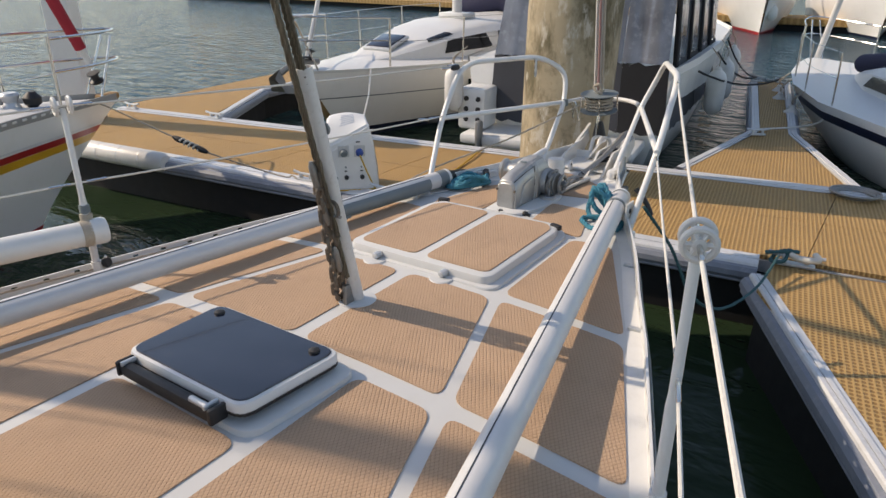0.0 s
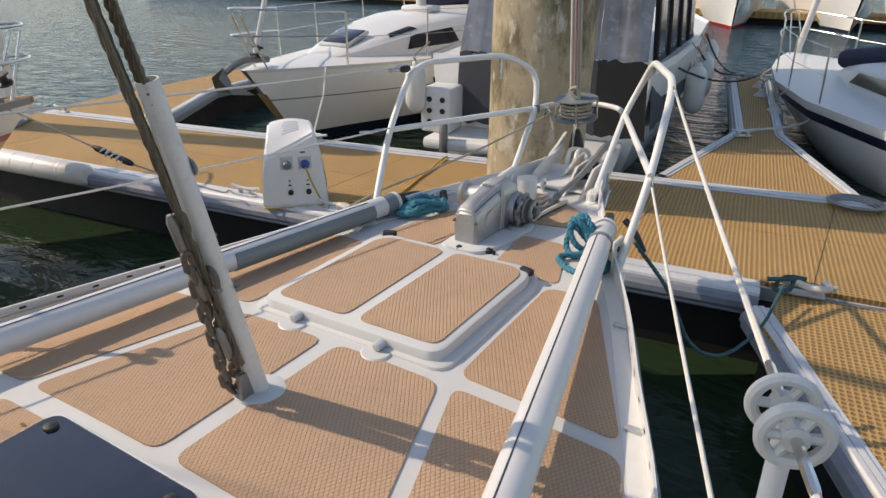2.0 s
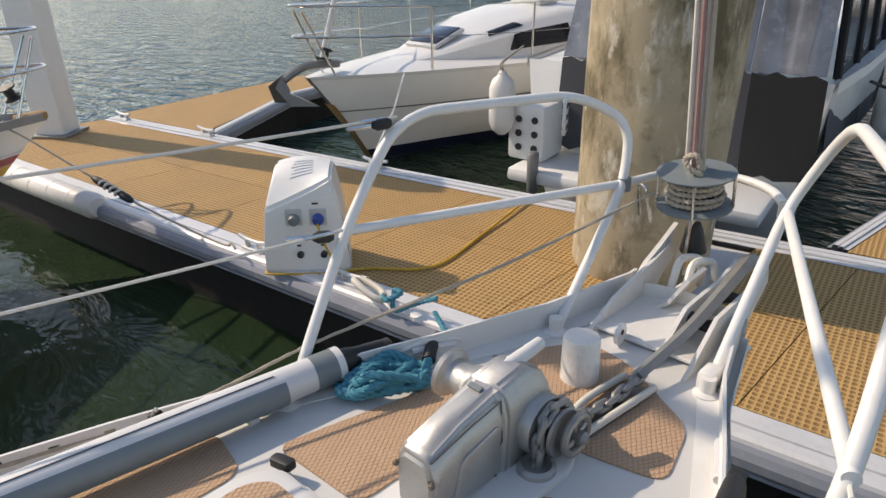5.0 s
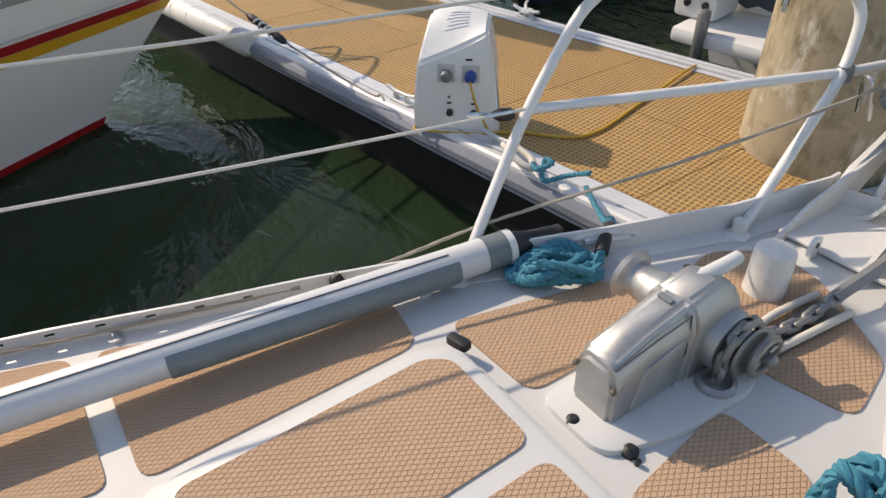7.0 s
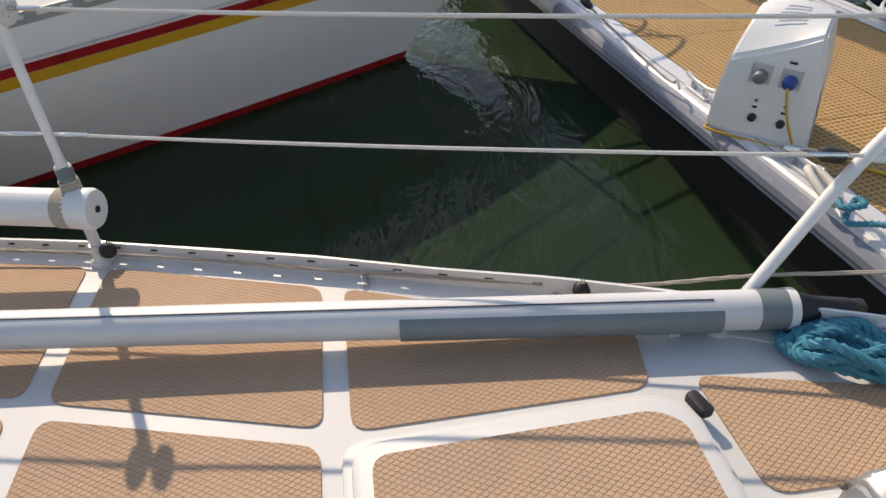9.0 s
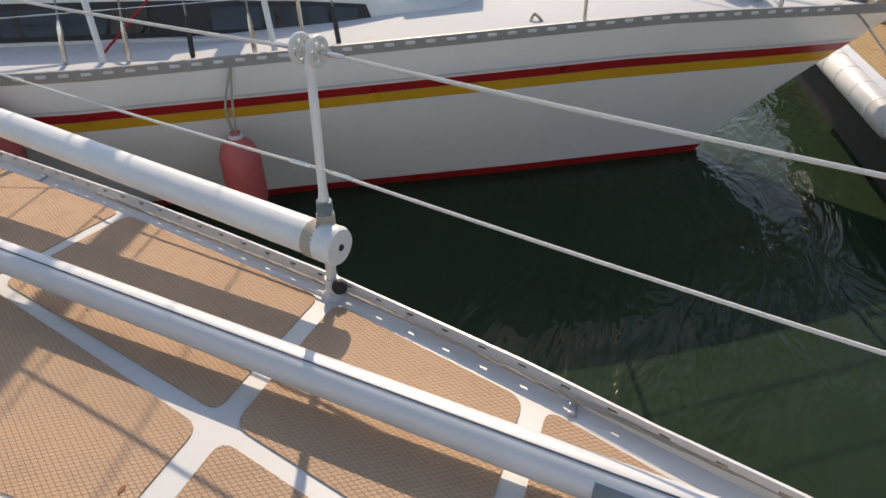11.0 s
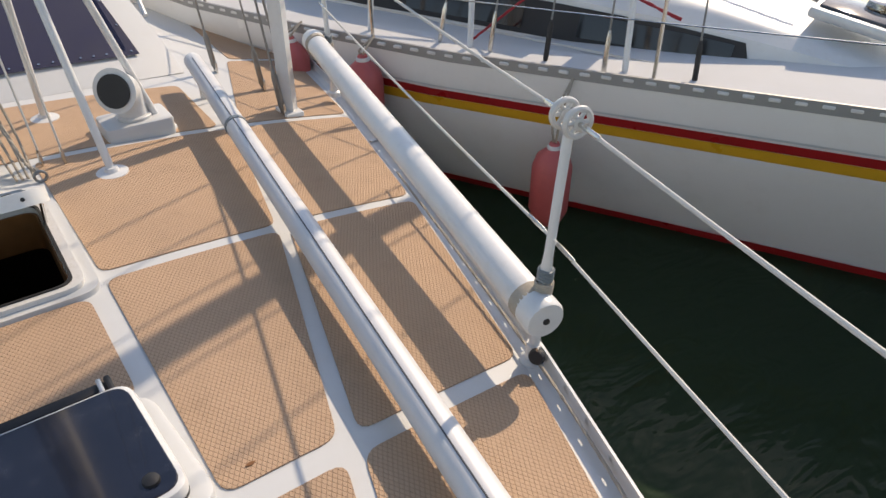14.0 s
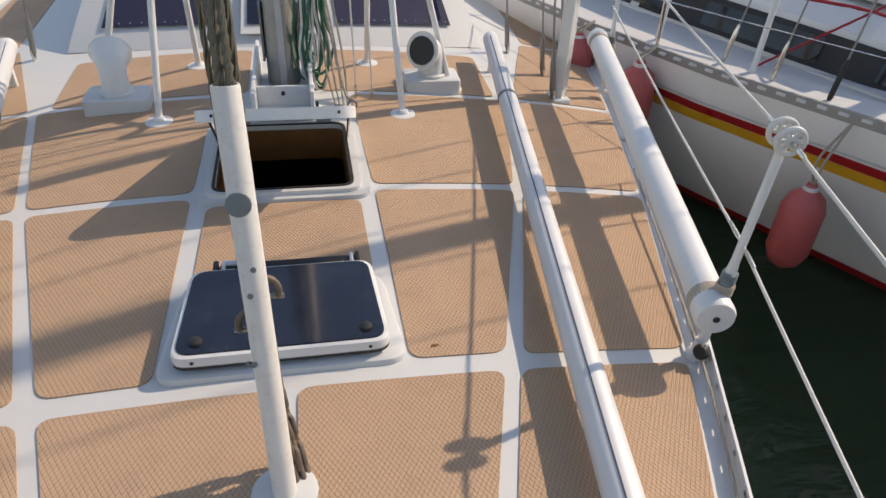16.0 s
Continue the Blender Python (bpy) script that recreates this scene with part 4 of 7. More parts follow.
pul = thing("pulpit", (0, 1.9, 0.06), "white tubular steel bow pulpit", "pulpit")
for s in (-1, 1):
    legb = Vector((s * 0.57, 1.235, 0.02))
    aft = [legb, (s * 0.685, 1.545, 0.393), (s * 0.70, 1.785, 0.69), (s * 0.45, 2.33, 0.70), (s * 0.335, 2.49, 0.60), (s * 0.30, 2.42, 0.41), (s * 0.235, 1.965, 0.06)]
    if s > 0:
        aft = [Vector((0.60, 1.27, 0.02)), (0.645, 1.43, 0.385), (0.605, 1.78, 0.698), (0.355, 2.36, 0.708), (0.27, 2.52, 0.60), (0.19, 2.50, 0.41), (0.235, 1.965, 0.06)]
    part("side_hoop", pipe(bent(aft, 0.14, 7), 0.016, 12), M_PAINT, pul)
    for p in (aft[0], aft[-1]):
        p = Vector(p)
        part("foot", turned([(0.034, -0.03), (0.034, 0.004), (0.02, 0.012), (0.02, 0.05)], p, (0, 0, 1), 14), M_PAINT, pul)
    part("mid_rail", pipe([aft[1], aft[5]], 0.0145, 12), M_PAINT, pul)
    part("clamp", pipe([Vector(aft[5]) + Vector((0, 0, 0.02)), Vector(aft[5]) - Vector((0, 0, 0.025))], 0.024, 10), M_GREY, pul, "dark tape round the joint")
part("front_rail", pipe(bent([(-0.30, 2.42, 0.41), (-0.24, 2.63, 0.415), (-0.05, 2.72, 0.415), (0.10, 2.65, 0.415), (0.19, 2.50, 0.41)], 0.12, 6), 0.0145, 12), M_PAINT, pul)
plate = part("light_plate", block((-0.462, 2.295, 0.635), (0.012, 0.085, 0.115), 0.003, Matrix.Rotation(0.5, 3, "Z")), M_ALUD, pul, "drilled aluminium bracket")
for k in range(6):
    part("hole", turned([(0.009, -0.009), (0.009, 0.009)], (-0.462 - 0.011 * (k % 2 * 2 - 1), 2.295 + 0.02 * (k % 2 * 2 - 1), 0.60 + 0.035 * (k // 2)), (0.88, 0.48, 0), 10), M_GASKET, plate)

def wire(name, a, b, r, mat, label, drop=0.01, category="lifeline"):
    a, b = Vector(a), Vector(b)
    pts = [a.lerp(b, t) + Vector((0, 0, -4 * drop * t * (1 - t))) for t in [i / 10 for i in range(11)]]
    w = thing(name, a, label, category, group="lifelines")
    part("wire", pipe(pts, r, 7), mat, w)
    d = (b - a).normalized()
    for p, q in ((a, d), (b, -d)):
        part("terminal", turned([(r * 0.9, 0.0), (r * 1.25, 0.01), (r * 1.25, 0.075), (r * 0.9, 0.085)], p + q * 0.03, q, 8), M_STEEL, w, "swaged steel terminal")
    return w


LL = "white coated wire lifeline"
wire("lifeline", (-0.70, 1.775, 0.682), PT + Vector((0, 0, 0.01)), 0.0051, M_ROPE, LL + " along the port rail")
wire("lifeline", (-0.66, 1.52, 0.410), (-1.243, -0.347, 0.342), 0.0047, M_ROPE, LL + ", lower one at port")
wire("lifeline", PT + Vector((0, 0, 0.01)), (-1.84, -2.62, 0.59), 0.0051, M_ROPE, LL + " towards the stern at port")
wire("lifeline", (-1.243, -0.347, 0.342), (-1.825, -2.62, 0.31), 0.0047, M_ROPE, LL + ", lower one towards the stern")
wire("lifeline", (0.605, 1.765, 0.682), ST + Vector((0, 0, 0.01)), 0.0051, M_ROPE, LL + " along the starboard rail")
wire("lifeline", (0.645, 1.43, 0.375), (1.281, -0.352, 0.31), 0.0047, M_ROPE, LL + ", lower one at starboard")
wire("lifeline", ST + Vector((0, 0, 0.01)), (2.04, -2.62, 0.59), 0.0051, M_ROPE, LL + " towards the stern at starboard")
wire("lifeline", (1.281, -0.352, 0.31), (1.99, -2.62, 0.31), 0.0047, M_ROPE, LL + ", lower one aft at starboard")
for a in ((-0.705, 1.755, 0.668), (-0.695, 1.51, 0.386)):
    a = Vector(a)
    d = (PT - a).normalized()
    f = thing("lifeline_fitting", a, "black lashed rigging screw where the lifeline meets the pulpit", "fitting", group="lifeline ends")
    part("cover", turned([(0.012, 0), (0.018, 0.012), (0.018, 0.045), (0.010, 0.06)], a, d, 10), M_BLACK, f)
    part("screw", turned([(0.005, 0.06), (0.008, 0.07), (0.008, 0.13), (0.004, 0.14)], a, d, 8), M_STEEL, f)
# thin sheet lines on the deck edge
alone("furling_line", rope(smooth_path([(-0.19, 2.42, 0.40), (-0.40, 1.90, 0.25), (-0.60, 1.36, 0.145), (-0.735, 1.0, 0.05), (-0.955, 0.4, 0.0), (-1.215, -0.30, -0.045), (-1.55, -1.5, -0.09)], 10), 0.0052, 0.03, 0.03), M_ROPEB, "thin beige furling line led aft along the toe rail", "rope", o=(-0.78, 1.02, 0.035))
for a in ((-0.735, 0.955, 0.022), (-1.215, -0.31, -0.05)):
    a = Vector(a)
    f = thing("lead_block", a, "small black swivel block on the toe rail", "block", group="lead blocks")
    part("cheek", turned([(0.020, -0.012), (0.024, -0.006), (0.024, 0.006), (0.020, 0.012)], a + Vector((0, 0, 0.022)), (0.9, 0.4, 0.3), 14), M_BLACK, f)
    part("pin", turned([(0.006, 0), (0.006, 0.05), (0.003, 0.055)], a, (0, 0, 1), 8), M_STEEL, f)

# ---- bow gear ----
wind = thing("anchor_windlass", (-0.05, 1.35, 0.03), "silver cast aluminium anchor windlass with rope drum and chain wheel", "windlass")
# housing: a wedge that rises forward
hs = [(1.183, 0.150, 0.050, 0.042), (1.197, 0.168, 0.057, 0.048), (1.28, 0.192, 0.056, 0.045), (1.395, 0.213, 0.060, 0.047), (1.40, 0.217, 0.068, 0.056), (1.50, 0.225, 0.070, 0.055), (1.565, 0.18, 0.064, 0.046)]
WX = -0.03
rows = []
for y, h, w, w2 in hs:
    zb = camber(0, y)
    rows.append([(WX - w, y, zb), (WX - w, y, zb + h * 0.72), (WX - w2, y, zb + h * 0.92), (WX - w2 * 0.6, y, zb + h), (WX + w2 * 0.6, y, zb + h), (WX + w2, y, zb + h * 0.92), (WX + w, y, zb + h * 0.72), (WX + w, y, zb)])
bm = grid(rows)
bm.verts.ensure_lookup_table()
bm.faces.new([bm.verts[i] for i in range(8)])
bm.faces.new([bm.verts[len(bm.verts) - 1 - i] for i in range(8)])
bmesh.ops.recalc_face_normals(bm, faces=bm.faces)
bmesh.ops.bevel(bm, geom=[e for e in bm.edges if not e.is_boundary and e.calc_face_angle(0) > 0.5], offset=0.008, segments=2, affect="EDGES")
house = part("housing", bm, M_CAST, wind, "cast silver housing")
bm = slab(rounded([(1.235, 0.062), (1.375, 0.062), (1.385, 0.16), (1.375, 0.19), (1.265, 0.165)], 0.012), 0.0, 0.012, bevel=0.004)
bmesh.ops.transform(bm, matrix=Matrix.Translation((WX + 0.051, 0, 0)) @ Matrix(((0, 0, 1, 0), (1, 0, 0, 0), (0, 1, 0, 0), (0, 0, 0, 1))), verts=bm.verts)
part("side_panel", bm, M_CAST, house, "raised panel cast into the side")
for x in (WX - 0.052, WX + 0.052):
    part("cover_bolt", turned([(0.007, 0), (0.007, 0.006), (0.004, 0.009)], (x, 1.186, 0.145), (0, -1, 0.1), 10), M_RUST, house, "rusty cover bolt")
seam = [(WX + 0.044, 1.19, 0.192), (WX + 0.050, 1.30, 0.222), (WX + 0.054, 1.39, 0.238), (WX + 0.061, 1.388, 0.14), (WX + 0.060, 1.36, 0.12), (WX + 0.060, 1.37, 0.05)]
part("seam", pipe(seam, 0.0025, 6), M_DARKLINE, house)
part("name_plate", block((WX - 0.005, 1.375, 0.2555), (0.034, 0.014, 0.003), 0.0, Matrix.Rotation(radians(18), 3, "X")), M_GREY, house, "small dark plate with unreadable mark", smooth=False)
part("base_flange", slab(rounded([(WX - 0.09, 1.12), (WX + 0.10, 1.12), (WX + 0.16, 1.30), (WX + 0.17, 1.52), (WX + 0.08, 1.62), (WX - 0.085, 1.6)], 0.05), -0.004, 0.016, bevel=0.005, lift=camber), M_GEL, wind)
part("side_boss", turned([(0.072, -0.005), (0.072, 0.02), (0.066, 0.03)], (WX + 0.066, 1.50, 0.135), (1, 0, 0)), M_CAST, wind)
# rope drum to port
part("rope_drum", turned([(0.055, 0), (0.054, 0.035), (0.045, 0.046), (0.042, 0.082), (0.046, 0.094), (0.060, 0.103), (0.062, 0.116), (0.050, 0.123), (0.044, 0.119), (0.015, 0.117)], (WX - 0.06, 1.47, 0.165), (-1, 0.0, 0.06)), M_CAST, wind, "polished rope drum")
part("drum_key", turned([(0.008, 0.0), (0.008, 0.008)], (WX - 0.05, 1.50, 0.245), (-0.2, 0.2, 1), 10), M_BLACK, wind)
part("handle_socket", pipe(smooth_path([(WX - 0.02, 1.45, 0.240), (WX - 0.005, 1.50, 0.256), (WX + 0.01, 1.55, 0.275), (WX + 0.015, 1.585, 0.283)], 4), lambda t: 0.019 - 0.004 * t if 0.06 < t < 0.94 else 0.010, 12), M_ALU, wind, "white lever socket")
# chain wheel to starboard
wheel = part("chain_wheel", turned([(0.058, 0), (0.060, 0.010), (0.044, 0.020), (0.044, 0.036), (0.060, 0.046), (0.056, 0.052)], (WX + 0.082, 1.515, 0.125), (1, 0.0, 0.0)), M_GALV, wind, "steel chain wheel")
bm = bmesh.new()
wc = Vector((WX + 0.152, 1.535, 0.120))
sweep(bm, [wc + Vector((0, 0.045 * math.cos(a), 0.045 * math.sin(a))) for a in [2 * math.pi * j / 24 for j in range(24)]], 0.010, 8, closed=True)
for k in range(4):
    a = math.pi / 2 * k + 0.4
    sweep(bm, [wc, wc + Vector((0, 0.042 * math.cos(a), 0.042 * math.sin(a)))], 0.007, 6)
turned([(0.014, -0.02), (0.016, 0.02), (0.008, 0.03)], wc, (1, 0, 0), 12, bm)
part("clutch_wheel", bm, M_GALV, wheel)
for p in ((-0.03, 1.138, 0.045), (0.09, 1.178, 0.045)):
    f = thing("foot_switch", (p[0], p[1], 0.03), "small black deck fitting with bolts behind the windlass", "fitting", group="deck fittings")
    part("body", turned([(0.018, 0), (0.018, 0.012), (0.008, 0.02)], (p[0], p[1], 0.035), (0, 0, 1), 12), M_BLACK, f)
    part("bolt", turned([(0.006, 0), (0.006, 0.016)], (p[0] + 0.026, p[1] - 0.008, 0.033), (0.2, 0, 1), 8), M_BLACK, f)
    part("bolt", turned([(0.006, 0), (0.006, 0.014)], (p[0] - 0.024, p[1] + 0.008, 0.033), (0, 0, 1), 8), M_BLACK, f)

boll = thing("bollard", (-0.05, 1.815, 0.055), "short white mooring bollard with worn paint", "bollard")
part("drum", turned([(0.056, -0.012), (0.051, 0.006), (0.050, 0.118), (0.046, 0.128), (0.02, 0.131)], (-0.05, 1.815, 0.055)), M_PAINTD, boll)
part("pin", pipe([(-0.10, 1.815, 0.10), (0.0, 1.815, 0.10)], 0.007, 8), M_GALV, boll)

roller = thing("bow_roller", (0.0, 2.3, 0.08), "white welded bow roller cheeks with anchor stowed", "bow roller")
for x, h in ((-0.15, 0.08), (0.075, 0.12), (0.165, 0.12)):
    bm = slab([(1.98, 0.0), (2.38, 0.0), (2.52, 0.10), (2.50, 0.16), (2.40, 0.13), (2.15, h)], -0.006, 0.006)
    bmesh.ops.transform(bm, matrix=Matrix.Translation((x, 0, 0.06)) @ Matrix(((0, 0, 1, 0), (1, 0, 0, 0), (0, 1, 0, 0), (0, 0, 0, 1))), verts=bm.verts)
    part("cheek", bm, M_PAINTD, roller, smooth=False)
for y in (2.12, 2.34):
    part("roller", turned([(0.03, -0.04), (0.018, -0.01), (0.018, 0.01), (0.03, 0.04)], (0.12, y + 0.06, 0.13), (1, 0, 0), 16), M_BLACK, roller)
part("bow_plate", block((0.0, 2.22, 0.075), (0.34, 0.34, 0.012), 0.004), M_PAINT, roller, smooth=False)
lug = part("pad_eye", turned([(0.032, -0.006), (0.032, 0.006)], (-0.055, 2.03, 0.095), (1, 0.1, 0), 18), M_PAINT, roller)
part("eye_hole", turned([(0.008, -0.008), (0.008, 0.008)], (-0.055, 2.03, 0.103), (1, 0.1, 0), 12), M_GASKET, lug)
part("cleat_horn", block((0.225, 2.0, 0.085), (0.05, 0.08, 0.07), 0.02), M_PAINT, roller)

anch = thing("anchor", (0.1, 2.2, 0.12), "galvanised plough anchor stowed on the bow roller", "anchor")
bm = bmesh.new()
sh = [Vector((0.095, 1.86, 0.105)), Vector((0.115, 2.1, 0.15)), Vector((0.13, 2.34, 0.225)), Vector((0.13, 2.46, 0.25)), Vector((0.13, 2.52, 0.20))]
part("shank", sweep(bm, smooth_path(sh, 4), lambda t: 0.018 + 0.009 * t, 4, squash=0.55), M_GALV, anch, smooth=False)
for s, t in ((-1, 0), (1, 1)):
    bm = slab([(0, 0), (0.20, -0.03), (0.30, 0.02), (0.12, 0.13), (0.02, 0.10)], -0.006, 0.006)
    m = Matrix.Translation((0.06 - 0.1, 2.28, 0.10)) @ Matrix.Rotation(radians(-62 if s < 0 else -35), 4, "Y") @ Matrix.Rotation(radians(100), 4, "Z")
    bmesh.ops.transform(bm, matrix=m @ Matrix.Diagonal((1, s, 1, 1)), verts=bm.verts)
    bmesh.ops.recalc_face_normals(bm, faces=bm.faces)
    part("fluke", bm, M_PAINTD, anch, "pale galvanised fluke", smooth=False)
bm = slab([(2.24, 0.05), (2.44, 0.06), (2.56, 0.235), (2.46, 0.19), (2.36, 0.15)], -0.008, 0.008)
bmesh.ops.transform(bm, matrix=Matrix.Translation((-0.165, 0, 0.03)) @ Matrix(((0, 0, 1, 0), (1, 0, 0, 0), (0, 1, 0, 0), (0, 0, 0, 1))), verts=bm.verts)
part("blade", bm, M_PAINTD, anch, "worn white anchor blade", smooth=False)
for k, x in enumerate((-0.07, -0.025)):
    bm = pipe(bent([(x, 2.36, 0.10), (x - 0.01, 2.43, 0.20), (x + 0.03, 2.50, 0.19), (x + 0.05, 2.48, 0.10)], 0.03), 0.013, 8)
    part("claw", bm, M_PAINTD, anch)
alink = link_mesh("anchor_chain_link", 0.052, 0.0085, M_GALV)
ach = thing("anchor_chain", (0.05, 1.7, 0.07), "heavy galvanised anchor chain from windlass to anchor", "chain")
over = [Vector((WX + 0.110, 1.515 - 0.062 * math.cos(a), 0.125 + 0.062 * math.sin(a))) for a in [math.pi * k / 10 for k in range(10)]]
chain([(WX + 0.112, 1.447, 0.042), (WX + 0.111, 1.450, 0.08)] + over, ach, alink, 0.052)
part("chain_pipe", turned([(0.046, -0.004), (0.044, 0.012), (0.034, 0.018), (0.026, 0.010)], (WX + 0.112, 1.447, camber(0.08, 1.447) + 0.012)), M_CAST, wind, "round chain pipe in the deck")
chain(smooth_path([(WX + 0.112, 1.580, 0.125), (0.075, 1.66, 0.085), (0.085, 1.76, 0.075), (0.095, 1.87, 0.10)], 6), ach, alink, 0.052)
gut = thing("chain_gutter", (0.08, 1.76, 0.06), "cream moulded chain gutter on the foredeck", "gutter")
for dx in (-0.045, 0.04):
    part("lip", pipe(smooth_path([(0.07 + dx * 0.6, 1.60, 0.062), (0.075 + dx, 1.72, 0.072), (0.095 + dx, 1.88, 0.075)], 6), 0.010, 10), M_DECKN, gut)
part("pan", slab([(0.04, 1.60), (0.11, 1.60), (0.14, 1.88), (0.06, 1.88)], -0.002, 0.008, lift=camber), M_GALV, gut, smooth=False)

fur = thing("headsail_furler", (-0.10, 2.47, 0.10), "roller furling drum with wound rope on the forestay", "furler")
FC = Vector((-0.09, 2.50, 0.408))
STAY = (Vector((-0.105, 2.36, 1.648)) - FC).normalized()
part("toggle", block(FC + Vector((0, 0.012, -0.17)), (0.012, 0.05, 0.25), 0.004), M_STEEL, fur)
part("toggle_boot", turned([(0.045, -0.2), (0.028, -0.12), (0.02, -0.10)], FC + Vector((0, 0.02, -0.02)), STAY, 12), M_BLACK, fur)
part("drum_bottom", turned([(0.118, 0), (0.120, 0.006), (0.10, 0.012)], FC - STAY * 0.05, STAY, 32), M_GREY, fur, "grey lower drum flange")
for k in range(4):
    part("wound_rope", rope([FC + STAY.to_track_quat("Z", "Y") @ Vector(((0.082 + 0.006 * math.sin(k * 2.1)) * math.cos(a), 0.082 * math.sin(a), -0.025 + 0.020 * k)) for a in [2 * math.pi * j / 30 for j in range(31)]], 0.010, 0.04, 0.02), M_ROPEB, fur)
part("drum_top", turned([(0.10, 0.0), (0.120, 0.006), (0.122, 0.012), (0.05, 0.016)], FC + STAY * 0.055, STAY, 32), M_GREY, fur, "grey upper drum flange")
part("drum_core", turned([(0.07, -0.05), (0.07, 0.06)], FC, STAY, 20), M_BLACK, fur)
for k in range(4):
    a = math.pi / 2 * k + 0.5
    p = STAY.to_track_quat("Z", "Y") @ Vector((0.116 * math.cos(a), 0.116 * math.sin(a), 0))
    part("guard_rod", pipe([FC + p - STAY * 0.05, FC + p + STAY * 0.06], 0.005, 6), M_STEEL, fur)
part("swivel", turned([(0.03, 0.06), (0.034, 0.08), (0.026, 0.11), (0.02, 0.12)], FC, STAY, 14), M_STEEL, fur)
part("knot", rope(smooth_path([FC + STAY * 0.07 + Vector(p) for p in ((0.035, -0.04, 0), (0.0, -0.055, 0.02), (-0.02, -0.045, 0.045), (0.015, -0.05, 0.06), (0.03, -0.04, 0.02))], 6), 0.010, 0.04), M_ROPEB, fur)
part("stay_foil", pipe([FC + STAY * 0.06, FC + STAY * 8], 0.020, 12), M_ALUD, fur, "grooved grey forestay foil")
for k, (dx, dy) in enumerate(((0.026, -0.016), (-0.024, -0.018), (0.004, -0.03))):
    o = Vector((dx, dy, 0))
    part("halyard", pipe([FC + STAY * 0.08 + o, FC + STAY * 8 + o], 0.008, 8), (M_ROPEB, M_ROPE, M_PINKROPE)[k], fur, "straight sail line beside the foil")
part("eye_strap", pipe(bent([(-0.19, 2.42, 0.30), (-0.21, 2.40, 0.42), (-0.245, 2.42, 0.42), (-0.235, 2.43, 0.31)], 0.02), 0.006, 6), M_STEEL, fur)


def heap(name, c, along, half_l, half_w, turns, seed, mat, label, thick):
    """A loose tangle of rope, longer than wide, its turns crossing one another."""
    rnd = random.Random(seed)
    u = Vector((along[0], along[1], 0)).normalized()
    v = Vector((-u.y, u.x, 0))
    pts = []
    for k in range(turns * 8):
        a = 2 * math.pi * k / 8 + rnd.uniform(-0.3, 0.3)
        twist = 0.5 * math.sin(2.4 * k / 8 + seed)
        p = Vector((c[0], c[1], 0)) + u * half_l * rnd.uniform(0.6, 1.0) * math.cos(a) + v * half_w * (math.sin(a) * rnd.uniform(0.5, 1.0) + twist * math.cos(a))
        z = camber(p.x, p.y) + thick + 0.004 + 0.066 * (k / (turns * 8)) * (1 - 0.45 * abs(math.cos(a))) * rnd.uniform(0.6, 1.15)
        pts.append((p.x, p.y, z))
    return alone(name, rope(smooth_path(pts, 5), thick, 0.07, 0.013), mat, label, "rope", o=(c[0], c[1], camber(c[0], c[1])))


heap("mooring_rope", (-0.425, 1.44), (0.5, 0.86), 0.125, 0.062, 6, 3, M_BLUE, "loose tangle of blue three-strand mooring rope on the foredeck", 0.0135)
alone("mooring_line", rope(smooth_path([(-0.33, 1.50, 0.075), (-0.415, 1.62, 0.092), (-0.50, 1.73, 0.04), (-0.74, 2.03, -0.18), (-1.0, 2.30, -0.42), (-1.32, 2.52, -0.49)], 8), 0.0145, 0.075, 0.016), M_BLUE, "blue mooring line led over the bow to the dock", "rope", o=(-0.36, 1.60, 0.17))
alone("chafe_sleeve", pipe(smooth_path([(-0.375, 1.565, 0.085), (-0.415, 1.62, 0.094), (-0.49, 1.72, 0.048)], 6), 0.019, 10), M_BLACK, "black chafe sleeve on the mooring line", "sleeve", o=(-0.385, 1.66, 0.16))
rnd = random.Random(5)
hank = [(0.52, 1.40, 0.09), (0.46, 1.42, 0.07)]
for k in range(4):
    for a in (0.0, 1.2, 2.4, 3.6, 4.8):
        a += rnd.uniform(-0.25, 0.25)
        hank.append((0.415 + 0.012 * k + 0.055 * math.cos(a + 0.5 * k) * rnd.uniform(0.7, 1.1), 1.345 + 0.035 * math.sin(1.7 * k + a) + 0.012 * k, 0.115 + 0.075 * math.sin(a) * rnd.uniform(0.75, 1.1)))
hank += [(0.37, 1.27, 0.05), (0.42, 1.20, 0.038), (0.50, 1.18, 0.036), (0.56, 1.23, 0.04), (0.555, 1.31, 0.05)]
alone("spring_rope", rope(smooth_path(hank, 5), 0.0135, 0.07, 0.013), M_BLUE, "blue rope hanked over the end of the starboard pole", "rope", o=(0.42, 1.34, 0.03))
alone("spring_line", rope(smooth_path([(0.62, 1.40, 0.12), (0.74, 1.55, -0.12), (0.84, 1.70, -0.42), (0.95, 1.98, -0.58), (1.06, 2.35, -0.56), (1.10, 2.76, -0.48)], 8), 0.010, 0.06, 0.02), M_TEAL, "dark teal spring line hanging to the dock cleat", "rope", o=(0.7, 1.5, 0))
alone("line_sleeve", pipe(smooth_path([(0.56, 1.44, 0.19), (0.61, 1.44, 0.14), (0.65, 1.44, 0.07)], 4), 0.013, 10), M_BLACK, "black sleeve on the spring line", "sleeve", o=(0.6, 1.44, 0.12))
brk = thing("pole_bracket", (0.58, 1.32, 0.02), "drilled white bracket holding the starboard pole end", "bracket")
part("plate", block((0.585, 1.30, 0.09), (0.012, 0.09, 0.14), 0.004), M_PAINTD, brk, smooth=False)
